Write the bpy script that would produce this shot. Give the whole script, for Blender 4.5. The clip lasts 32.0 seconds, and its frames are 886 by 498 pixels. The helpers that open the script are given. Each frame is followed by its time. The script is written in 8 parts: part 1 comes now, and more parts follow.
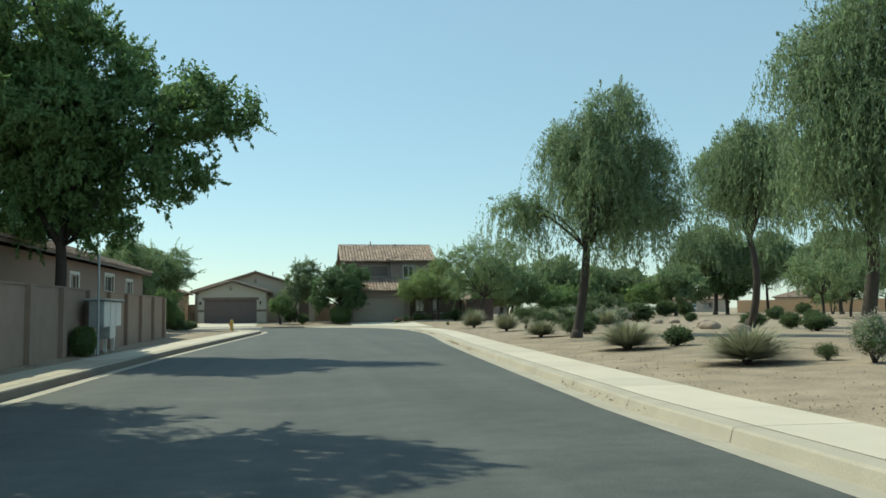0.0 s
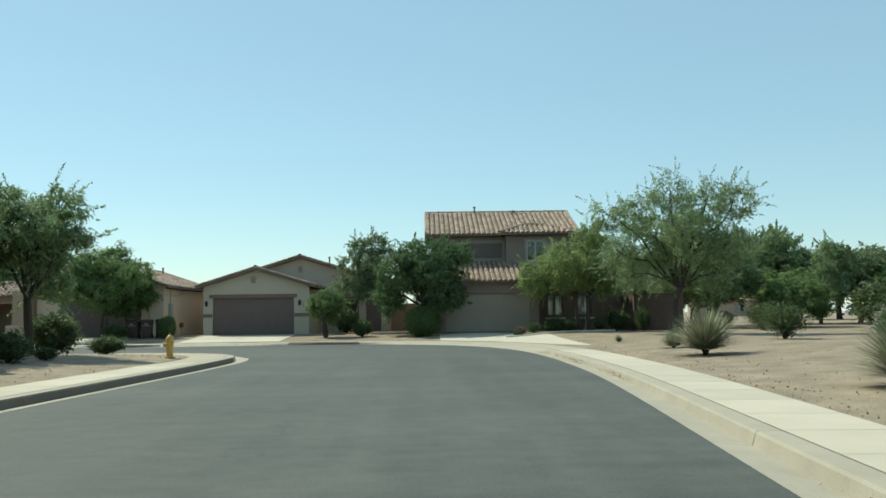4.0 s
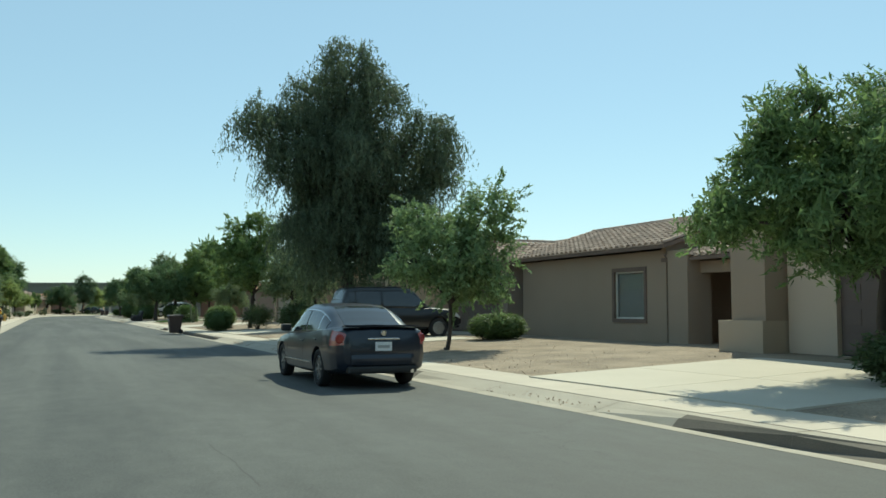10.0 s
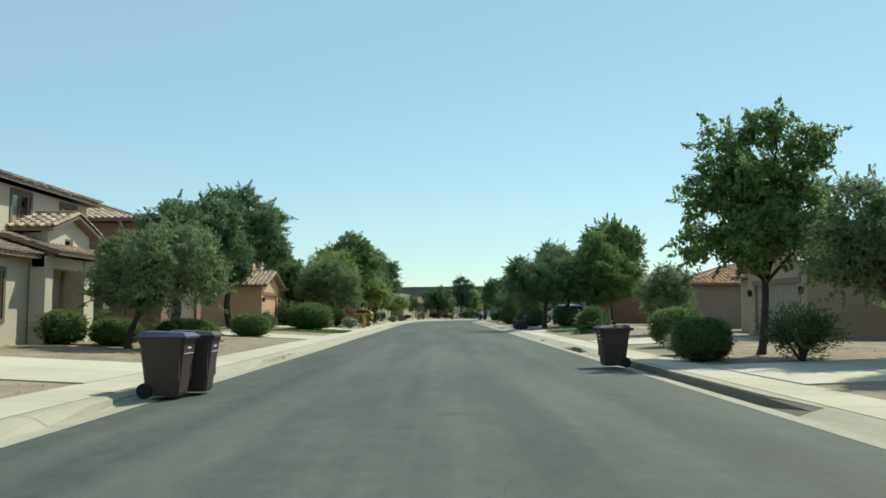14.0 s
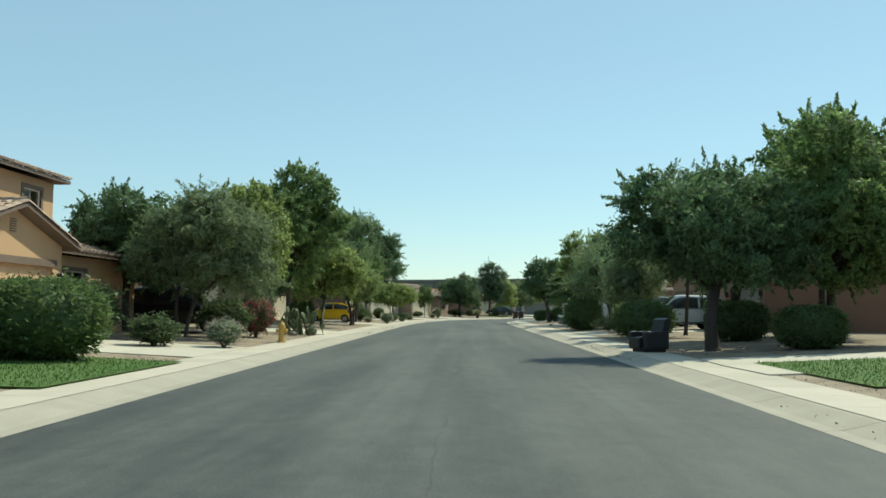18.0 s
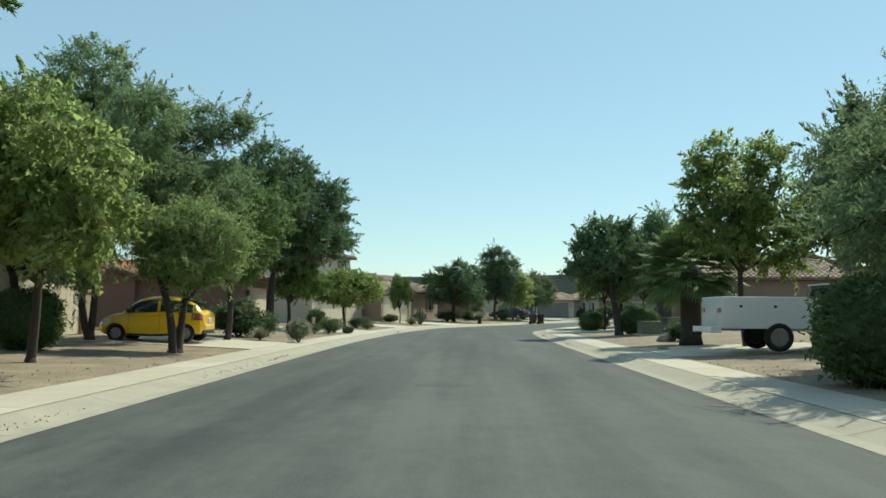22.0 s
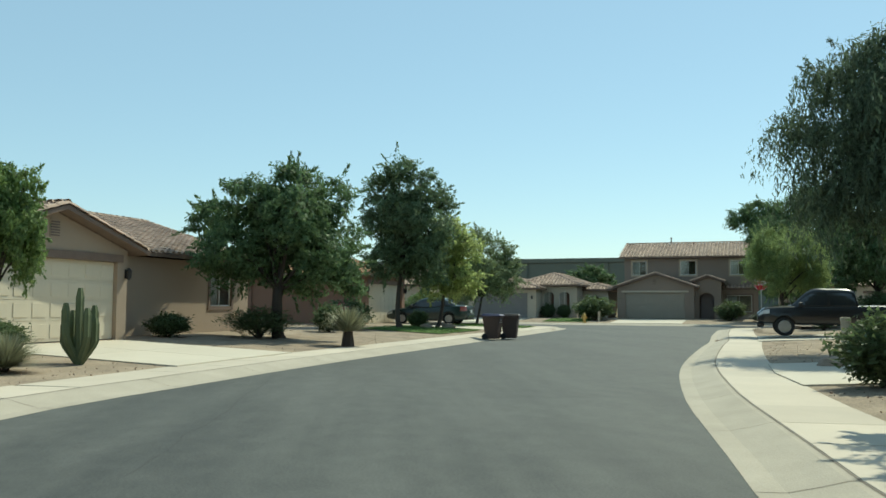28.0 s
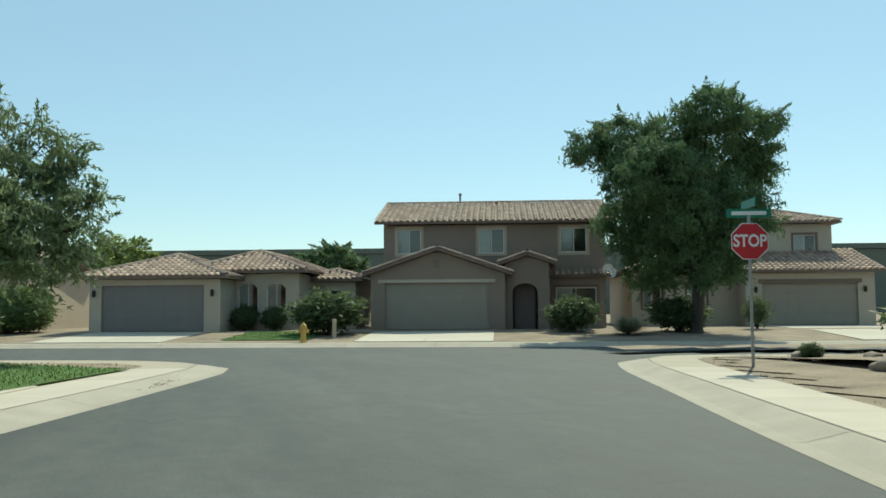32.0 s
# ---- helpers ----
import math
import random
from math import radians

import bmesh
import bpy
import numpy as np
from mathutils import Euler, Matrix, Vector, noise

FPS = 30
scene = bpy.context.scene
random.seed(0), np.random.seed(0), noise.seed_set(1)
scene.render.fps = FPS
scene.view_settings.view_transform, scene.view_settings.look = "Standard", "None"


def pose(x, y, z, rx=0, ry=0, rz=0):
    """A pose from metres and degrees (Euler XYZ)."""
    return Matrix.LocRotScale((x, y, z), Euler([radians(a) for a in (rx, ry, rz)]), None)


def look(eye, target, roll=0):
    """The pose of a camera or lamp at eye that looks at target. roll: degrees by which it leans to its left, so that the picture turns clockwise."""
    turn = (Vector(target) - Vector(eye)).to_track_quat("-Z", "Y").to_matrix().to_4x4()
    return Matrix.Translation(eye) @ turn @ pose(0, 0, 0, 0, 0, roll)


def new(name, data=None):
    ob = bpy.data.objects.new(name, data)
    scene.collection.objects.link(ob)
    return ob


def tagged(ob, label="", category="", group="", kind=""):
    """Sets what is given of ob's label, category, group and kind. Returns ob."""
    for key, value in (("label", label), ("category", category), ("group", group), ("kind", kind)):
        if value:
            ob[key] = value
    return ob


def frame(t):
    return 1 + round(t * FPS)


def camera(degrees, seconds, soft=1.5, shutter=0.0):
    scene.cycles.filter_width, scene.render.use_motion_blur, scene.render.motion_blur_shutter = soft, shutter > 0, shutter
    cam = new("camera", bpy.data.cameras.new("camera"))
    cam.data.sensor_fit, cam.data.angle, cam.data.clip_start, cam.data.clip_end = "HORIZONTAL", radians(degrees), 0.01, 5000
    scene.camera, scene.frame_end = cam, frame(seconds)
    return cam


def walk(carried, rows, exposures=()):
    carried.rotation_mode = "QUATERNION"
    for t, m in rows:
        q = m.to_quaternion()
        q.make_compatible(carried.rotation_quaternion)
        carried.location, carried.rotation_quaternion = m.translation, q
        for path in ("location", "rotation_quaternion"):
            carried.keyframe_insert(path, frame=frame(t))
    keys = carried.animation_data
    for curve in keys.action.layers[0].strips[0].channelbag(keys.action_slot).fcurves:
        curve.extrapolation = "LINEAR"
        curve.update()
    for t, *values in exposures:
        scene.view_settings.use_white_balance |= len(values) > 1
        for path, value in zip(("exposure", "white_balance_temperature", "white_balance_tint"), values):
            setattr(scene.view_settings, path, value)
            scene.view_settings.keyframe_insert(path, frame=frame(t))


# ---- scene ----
cam = camera(54.6, 32.0, soft=1.6)
EXPO, KELVIN, TINT = 0.27, 6800, -10
PATH = [
    (0.0, 0.0, 0.0, 1.399, -9.086, 4.078, 0.577),
    (0.5, 0.37, 3.911, 1.404, -5.829, 4.436, 0.673),
    (1.0, 0.72, 7.771, 1.4, -4.369, 4.58, 0.717),
    (1.5, 1.171, 11.636, 1.401, -3.5, 4.55, 0.688),
    (2.0, 1.553, 15.656, 1.4, -2.983, 4.534, 0.746),
    (2.5, 1.946, 19.748, 1.401, -2.65, 4.572, 0.856),
    (4.5, 3.575, 36.417, 1.4, -0.782, 4.31, 0.793),
    (5.0, 3.764, 40.624, 1.402, -0.442, 4.236, 0.813),
    (5.5, 3.944, 44.862, 1.4, -0.043, 4.229, 0.805),
    (6.0, 4.074, 49.025, 1.398, 0.403, 4.148, 0.781),
    (6.5, 4.093, 52.6, 1.399, 1.175, 4.067, 1.029),
    (7.0, 4.072, 56.172, 1.4, 3.886, 4.115, 1.207),
    (7.5, 3.612, 59.269, 1.402, 9.553, 4.233, 1.029),
    (8.0, 2.786, 61.862, 1.403, 17.959, 4.077, 0.231),
    (8.5, 1.337, 64.303, 1.4, 28.552, 3.869, 0.387),
    (9.0, -0.616, 66.495, 1.399, 40.848, 3.868, 0.329),
    (9.5, -2.892, 68.152, 1.401, 53.649, 3.905, 0.034),
    (10.0, -5.066, 69.094, 1.408, 65.988, 4.004, -0.083),
    (10.5, -7.832, 69.625, 1.396, 76.763, 4.147, -0.213),
    (11.0, -11.185, 69.957, 1.39, 84.179, 4.241, -0.289),
    (11.5, -14.349, 70.101, 1.398, 87.829, 4.386, -0.743),
    (12.0, -17.435, 70.162, 1.401, 89.455, 4.367, -0.782),
    (12.5, -20.956, 70.292, 1.394, 90.01, 4.3, -0.53),
    (13.0, -24.892, 70.414, 1.405, 90.072, 4.377, -0.294),
    (13.5, -28.814, 70.561, 1.401, 90.109, 4.311, -0.189),
    (14.0, -32.946, 70.747, 1.404, 90.257, 4.224, -0.085),
    (14.5, -37.076, 70.894, 1.402, 90.41, 4.143, 0.287),
    (16.5, -58.178, 71.056, 1.398, 91.319, 4.227, -0.356),
    (17.0, -62.873, 71.069, 1.4, 91.54, 4.163, -0.453),
    (17.5, -67.475, 71.001, 1.402, 91.762, 4.026, -0.492),
    (18.0, -72.018, 70.94, 1.399, 91.952, 3.967, -0.428),
    (18.5, -76.588, 70.904, 1.398, 92.077, 4.009, -0.334),
    (19.0, -81.148, 70.873, 1.397, 92.07, 4.14, -0.208),
    (19.5, -85.643, 70.834, 1.401, 91.95, 4.28, -0.336),
    (20.0, -90.15, 70.752, 1.4, 91.849, 4.179, -0.419),
    (20.5, -94.827, 70.66, 1.405, 91.807, 4.003, -0.389),
    (21.0, -99.546, 70.583, 1.408, 91.78, 3.972, -0.413),
    (21.5, -104.262, 70.545, 1.406, 91.702, 3.995, -0.458),
    (22.0, -109.016, 70.536, 1.408, 91.64, 4.065, -0.345),
    (22.5, -113.504, 70.531, 1.402, 91.513, 4.048, -0.018),
    (23.0, -118.191, 70.541, 1.39, 91.427, 4.046, -0.156),
    (23.5, -123.111, 70.486, 1.406, 91.386, 4.071, -0.444),
    (24.0, -127.923, 70.515, 1.39, 91.393, 4.044, -0.63),
    (24.5, -132.608, 70.561, 1.401, 91.208, 4.042, -0.656),
    (25.0, -137.194, 70.672, 1.395, 90.967, 3.983, -0.542),
    (25.5, -141.754, 70.831, 1.4, 90.549, 4.014, -0.305),
    (27.5, -158.653, 72.053, 1.401, 87.386, 3.744, -0.161),
    (28.0, -162.725, 72.621, 1.402, 85.771, 3.787, -0.255),
    (28.5, -166.832, 73.335, 1.404, 83.807, 3.811, -0.327),
    (29.0, -170.988, 74.234, 1.404, 81.852, 3.79, -0.575),
    (29.5, -175.191, 75.209, 1.4, 79.726, 3.736, -0.832),
    (30.0, -179.483, 76.437, 1.4, 77.609, 3.745, -0.558),
    (30.5, -183.766, 77.782, 1.397, 75.535, 3.872, -0.213),
    (31.0, -187.826, 79.171, 1.4, 73.493, 3.93, 0.128),
    (31.5, -191.769, 80.64, 1.404, 71.563, 4.006, 0.211),
    (32.0, -195.643, 82.155, 1.402, 69.891, 3.955, 0.366),
]
walk(cam, [(t, pose(x, y, z, 90 + pitch, roll, yaw)) for t, x, y, z, yaw, pitch, roll in PATH], [(0.0, EXPO, KELVIN, TINT), (32.0, EXPO, KELVIN, TINT)])

# ---- world, sun ----
SUN_ELEV, SUN_AZ = radians(50), radians(137)      # azimuth of the sun, counter-clockwise from +x
world = bpy.data.worlds.new("sky_world")
scene.world = world
world.use_nodes = True
wn = world.node_tree.nodes
sky = wn.new("ShaderNodeTexSky")
sky.sky_type = 'NISHITA'
sky.sun_disc = False
sky.sun_elevation, sky.sun_rotation = SUN_ELEV, radians(90) - SUN_AZ
sky.air_density, sky.dust_density, sky.ozone_density = 1.0, 0.15, 1.7
wn["Background"].inputs[1].default_value = 0.13
haze = wn.new("ShaderNodeMix")            # thin even summer haze over the clear sky
haze.data_type = 'RGBA'
haze.inputs[0].default_value = 0.52
haze.inputs[7].default_value = (2.6, 3.75, 5.1, 1)
world.node_tree.links.new(sky.outputs[0], haze.inputs[6])
world.node_tree.links.new(haze.outputs[2], wn["Background"].inputs[0])
sun = new("sun", bpy.data.lights.new("sun", "SUN"))
sun.data.energy, sun.data.angle, sun.data.color = 3.8, radians(0.55), (1.0, 0.935, 0.83)
to_sun = Vector((math.cos(SUN_AZ) * math.cos(SUN_ELEV), math.sin(SUN_AZ) * math.cos(SUN_ELEV), math.sin(SUN_ELEV)))
sun.matrix_world = look(to_sun * 80, (0, 0, 0))

# ---- materials ----
MATS = {}


def mat(name, col, col2=None, rough=0.8, metal=0.0, scale=6.0, fine=60.0, mix=0.5, bump=0.15, vary=0.0, spec=0.5, island=0.0, transl=0.0, stretch=(1, 1, 1), alpha=1.0, transmission=0.0, coat=0.0, emit=0.0):
    """A procedural surface: two colours mixed by noise at two scales, with bump and variation per object or per island."""
    if name in MATS:
        return MATS[name]
    m = bpy.data.materials.new(name)
    m.use_nodes = True
    nt = m.node_tree
    N, L = nt.nodes, nt.links
    b = N["Principled BSDF"]
    col2 = col2 or tuple(c * 0.75 for c in col)
    tc = N.new("ShaderNodeTexCoord")
    mp = N.new("ShaderNodeMapping")
    mp.inputs["Scale"].default_value = stretch
    geo = N.new("ShaderNodeNewGeometry")
    L.new(geo.outputs["Position"], mp.inputs[0])
    n1, n2 = N.new("ShaderNodeTexNoise"), N.new("ShaderNodeTexNoise")
    n1.inputs["Scale"].default_value, n1.inputs["Detail"].default_value = scale, 5
    n2.inputs["Scale"].default_value, n2.inputs["Detail"].default_value = fine, 3
    for n in (n1, n2):
        L.new(mp.outputs[0], n.inputs["Vector"])
    add = N.new("ShaderNodeMath")
    add.operation = 'ADD'
    L.new(n1.outputs["Fac"], add.inputs[0])
    L.new(n2.outputs["Fac"], add.inputs[1])
    rmp = N.new("ShaderNodeMapRange")
    rmp.inputs[1].default_value, rmp.inputs[2].default_value = 1.0 - mix * 0.6, 1.0 + mix * 0.6
    L.new(add.outputs[0], rmp.inputs[0])
    mx = N.new("ShaderNodeMix")
    mx.data_type = 'RGBA'
    mx.inputs[6].default_value, mx.inputs[7].default_value = (*col2, 1), (*col, 1)
    L.new(rmp.outputs[0], mx.inputs[0])
    out = mx.outputs[2]
    if vary or island:
        hsv = N.new("ShaderNodeHueSaturation")
        rr = N.new("ShaderNodeMapRange")
        a = vary or island
        rr.inputs[3].default_value, rr.inputs[4].default_value = 1 - a, 1 + a
        if vary:
            oi = N.new("ShaderNodeObjectInfo")
            L.new(oi.outputs["Random"], rr.inputs[0])
        else:
            L.new(geo.outputs["Random Per Island"], rr.inputs[0])
        L.new(rr.outputs[0], hsv.inputs["Value"])
        L.new(out, hsv.inputs["Color"])
        out = hsv.outputs[0]
    L.new(out, b.inputs["Base Color"])
    b.inputs["Roughness"].default_value, b.inputs["Metallic"].default_value = rough, metal
    b.inputs["Specular IOR Level"].default_value = spec
    if coat:
        b.inputs["Coat Weight"].default_value = coat
        b.inputs["Coat Roughness"].default_value = 0.05
    if transmission:
        b.inputs["Transmission Weight"].default_value = transmission
    if emit:
        b.inputs["Emission Color"].default_value = (*col, 1)
        b.inputs["Emission Strength"].default_value = emit
    if bump:
        bp = N.new("ShaderNodeBump")
        bp.inputs["Strength"].default_value, bp.inputs["Distance"].default_value = bump, 0.02
        L.new(add.outputs[0], bp.inputs["Height"])
        L.new(bp.outputs[0], b.inputs["Normal"])
    if transl:
        tr = N.new("ShaderNodeBsdfTranslucent")
        L.new(out, tr.inputs["Color"])
        ms = N.new("ShaderNodeMixShader")
        ms.inputs[0].default_value = transl
        L.new(b.outputs[0], ms.inputs[1])
        L.new(tr.outputs[0], ms.inputs[2])
        L.new(ms.outputs[0], N["Material Output"].inputs[0])
    MATS[name] = m
    return m




def asphalt():
    """Worn asphalt: streaks along the two streets, mottling, stone speckle, hair cracks and a lengthwise seam."""
    m = bpy.data.materials.new("asphalt")
    m.use_nodes = True
    N, L = m.node_tree.nodes, m.node_tree.links
    b = N["Principled BSDF"]
    pos = N.new("ShaderNodeNewGeometry").outputs["Position"]

    def link(v, sock):
        if isinstance(v, (int, float)):
            sock.default_value = v
        else:
            L.new(v, sock)

    def mth(op, u, v=0.0, w=0.0):
        n = N.new("ShaderNodeMath")
        n.operation = op
        for k, q in enumerate((u, v, w)):
            link(q, n.inputs[k])
        return n.outputs[0]

    def nz(scale, detail, stretch=(1, 1, 1), rough=0.5):
        mp = N.new("ShaderNodeMapping")
        mp.inputs["Scale"].default_value = stretch
        L.new(pos, mp.inputs[0])
        n = N.new("ShaderNodeTexNoise")
        n.inputs["Scale"].default_value, n.inputs["Detail"].default_value, n.inputs["Roughness"].default_value = scale, detail, rough
        L.new(mp.outputs[0], n.inputs["Vector"])
        return n.outputs["Fac"]

    def span(v, a, c, lo=0.0, hi=1.0):
        n = N.new("ShaderNodeMapRange")
        link(v, n.inputs[0])
        for k, q in enumerate((a, c, lo, hi)):
            n.inputs[k + 1].default_value = q
        return n.outputs[0]
    sep = N.new("ShaderNodeSeparateXYZ")
    L.new(pos, sep.inputs[0])
    main = span(sep.outputs[1], 58, 67)
    sx, sy = nz(0.9, 4, (0.05, 1, 1), 0.6), nz(0.9, 4, (1, 0.05, 1), 0.6)
    streak = mth('ADD', mth('MULTIPLY', sx, main), mth('MULTIPLY', sy, mth('SUBTRACT', 1.0, main)))
    tone = mth('ADD', mth('MULTIPLY', mth('ADD', 0.5, mth('MULTIPLY', mth('SUBTRACT', span(streak, 0.36, 0.64), 0.5), mth('MULTIPLY', span(sep.outputs[0], -186, -160, 0.35, 1.0), span(sep.outputs[0], -10, -30, 0.45, 1.0)))), 0.62), mth('MULTIPLY', span(nz(0.32, 5, (0.5, 1, 1), 0.65), 0.32, 0.68), 0.45))
    speck = span(nz(42, 2), 0.34, 0.66, -1.0, 1.0)
    tone = mth('ADD', tone, mth('ADD', mth('MULTIPLY', speck, 0.24), mth('MULTIPLY', span(nz(2.6, 5, (0.7, 1, 1), 0.7), 0.3, 0.7, -1.0, 1.0), 0.22)))
    ramp = N.new("ShaderNodeMix")
    ramp.data_type = 'RGBA'
    ramp.inputs[6].default_value, ramp.inputs[7].default_value = (0.032, 0.035, 0.034, 1), (0.112, 0.116, 0.109, 1)
    L.new(tone, ramp.inputs[0])
    # hair cracks along the edges of warped cells, broken up by noise
    warp = N.new("ShaderNodeTexNoise")
    warp.inputs["Scale"].default_value, warp.inputs["Detail"].default_value = 0.9, 4
    L.new(pos, warp.inputs["Vector"])
    va = N.new("ShaderNodeVectorMath")
    va.operation = 'MULTIPLY_ADD'
    L.new(warp.outputs["Color"], va.inputs[0])
    va.inputs[1].default_value = (2.2, 2.2, 0)
    L.new(pos, va.inputs[2])
    vo = N.new("ShaderNodeTexVoronoi")
    vo.feature = 'DISTANCE_TO_EDGE'
    vo.inputs["Scale"].default_value = 0.16
    L.new(va.outputs[0], vo.inputs["Vector"])
    crack = mth('MULTIPLY', mth('LESS_THAN', vo.outputs["Distance"], 0.0026), mth('GREATER_THAN', nz(0.22, 2), 0.57))
    seam = mth('LESS_THAN', mth('ABSOLUTE', mth('SUBTRACT', mth('ADD', sep.outputs[1], mth('MULTIPLY', nz(0.6, 3), 0.35)), 70.75)), 0.011)
    seam = mth('MULTIPLY', mth('MULTIPLY', seam, mth('LESS_THAN', sep.outputs[0], -12.0)), mth('GREATER_THAN', nz(0.12, 3), 0.50))
    dark = mth('MULTIPLY', mth('MAXIMUM', crack, seam), 0.32)
    mx = N.new("ShaderNodeMix")
    mx.data_type = 'RGBA'
    mx.inputs[7].default_value = (0.025, 0.024, 0.022, 1)
    L.new(dark, mx.inputs[0])
    L.new(ramp.outputs[2], mx.inputs[6])
    L.new(mx.outputs[2], b.inputs["Base Color"])
    link(span(tone, 0.0, 1.0, 0.72, 0.88), b.inputs["Roughness"])
    b.inputs["Specular IOR Level"].default_value = 0.4
    bp = N.new("ShaderNodeBump")
    bp.inputs["Strength"].default_value, bp.inputs["Distance"].default_value = 0.45, 0.008
    L.new(mth('SUBTRACT', nz(70, 2), mth('MULTIPLY', dark, 2.0)), bp.inputs["Height"])
    L.new(bp.outputs[0], b.inputs["Normal"])
    return m


M_asphalt = asphalt()
M_gap = mat("joint_filler", (0.22, 0.185, 0.145), (0.13, 0.11, 0.09), 0.95, scale=3, fine=40)
M_litter = mat("dry_leaf_litter", (0.24, 0.13, 0.07), (0.14, 0.08, 0.045), 0.9, scale=4, fine=30, island=0.5)
M_gutter = mat("gutter_concrete", (0.47, 0.415, 0.34), (0.30, 0.265, 0.21), 0.9, scale=1.3, fine=60, mix=0.9, bump=0.25)
# stained kerb face; its shade is put into this dark colour as well
M_kerbface = mat("stained_shaded_kerb_concrete", (0.17, 0.145, 0.115), (0.10, 0.088, 0.072), 0.95, scale=1.6, fine=50, mix=0.9, bump=0.3)
M_walk = mat("sidewalk_concrete", (0.57, 0.50, 0.405), (0.44, 0.385, 0.315), 0.9, scale=1.1, fine=70, mix=0.8, bump=0.15, vary=0.07)
M_joint = mat("joint_concrete", (0.46, 0.40, 0.31), (0.36, 0.31, 0.24), 0.92, scale=1.0, fine=90)
M_drive = mat("driveway_concrete", (0.58, 0.52, 0.43), (0.47, 0.42, 0.34), 0.9, scale=0.5, fine=100, mix=0.7, bump=0.12, vary=0.06)
M_gravel = mat("desert_gravel", (0.385, 0.302, 0.218), (0.162, 0.124, 0.088), 0.95, scale=1.1, fine=26, mix=0.55, bump=1.0)
M_stone = mat("gravel_stone", (0.44, 0.33, 0.245), (0.34, 0.245, 0.18), 0.9, scale=3, fine=40, island=0.45)
M_grass = mat("lawn", (0.085, 0.185, 0.035), (0.125, 0.18, 0.05), 0.9, scale=0.7, fine=70, mix=1.0, bump=0.8, transl=0.2, island=0.3)
M_dirt = mat("far_dirt", (0.36, 0.28, 0.20), (0.26, 0.20, 0.14), 0.95, scale=0.05, fine=1.0, bump=0.3)
M_block = mat("block_wall", (0.30, 0.22, 0.17), (0.24, 0.17, 0.13), 0.9, scale=1.5, fine=60, vary=0.08)
M_tile = mat("roof_tile", (0.43, 0.315, 0.245), (0.31, 0.222, 0.172), 0.85, scale=2.0, fine=30, mix=0.7, island=0.30)
M_tile_o = mat("roof_tile_orange", (0.50, 0.28, 0.16), (0.38, 0.20, 0.11), 0.85, scale=2.0, fine=30, mix=0.7, island=0.28)
M_fascia = mat("fascia_paint", (0.20, 0.14, 0.11), None, 0.7, scale=3)
M_glass = mat("window_glass", (0.03, 0.035, 0.04), (0.02, 0.022, 0.026), 0.06, scale=0.5, bump=0.0, spec=0.8)
M_pane = mat("window_pane", (0.86, 0.90, 0.90), (0.84, 0.88, 0.88), 0.02, scale=0.5, bump=0.0, spec=0.6, transmission=1.0)
M_blind = mat("window_blind", (0.50, 0.47, 0.42), None, 0.7)
M_white = mat("white_paint", (0.72, 0.70, 0.65), (0.62, 0.60, 0.55), 0.6, scale=4)
M_bark = mat("bark", (0.085, 0.068, 0.055), (0.036, 0.030, 0.025), 0.95, scale=6, fine=50, mix=1.0, bump=0.8, stretch=(1, 1, 0.25))
M_black = mat("black_plastic", (0.02, 0.02, 0.021), None, 0.5, scale=8)
M_rubber = mat("tyre_rubber", (0.018, 0.018, 0.018), None, 0.85, scale=20)
M_chrome = mat("chrome", (0.62, 0.62, 0.62), None, 0.18, 1.0, bump=0)
M_alloy = mat("alloy", (0.40, 0.41, 0.42), None, 0.35, 0.9, bump=0)
M_steel = mat("galvanised_steel", (0.42, 0.43, 0.43), (0.33, 0.34, 0.34), 0.5, 0.6, scale=5)
M_bin = mat("brown_bin_plastic", (0.075, 0.045, 0.035), (0.055, 0.034, 0.028), 0.6, scale=3, fine=40)
M_binlid = mat("blue_lid_plastic", (0.05, 0.05, 0.11), None, 0.55, scale=3)
M_binlid_d = mat("dark_lid_plastic", (0.045, 0.032, 0.028), None, 0.55, scale=3)
M_red = mat("sign_red", (0.50, 0.02, 0.03), (0.42, 0.02, 0.03), 0.45, scale=2, bump=0)
M_green = mat("sign_green", (0.02, 0.22, 0.13), None, 0.45, scale=2, bump=0)
M_signw = mat("sign_white", (0.80, 0.80, 0.80), None, 0.5, scale=2, bump=0)
M_yellow = mat("hydrant_yellow", (0.60, 0.38, 0.10), (0.48, 0.30, 0.08), 0.55, scale=6)
M_flower = mat("magenta_flower", (0.55, 0.05, 0.12), (0.40, 0.03, 0.12), 0.8, island=0.3, transl=0.3)
M_rock = mat("boulder", (0.36, 0.29, 0.23), (0.25, 0.20, 0.16), 0.95, scale=3, fine=25, mix=1.0, bump=0.7)


def leafmat(name, c, c2, tr=0.5):
    return mat(name, tuple(v * 1.3 for v in c), tuple(v * 1.3 for v in c2), 0.6, scale=0.6, fine=4.0, mix=1.0, bump=0.0, island=0.35, transl=tr, spec=0.4)


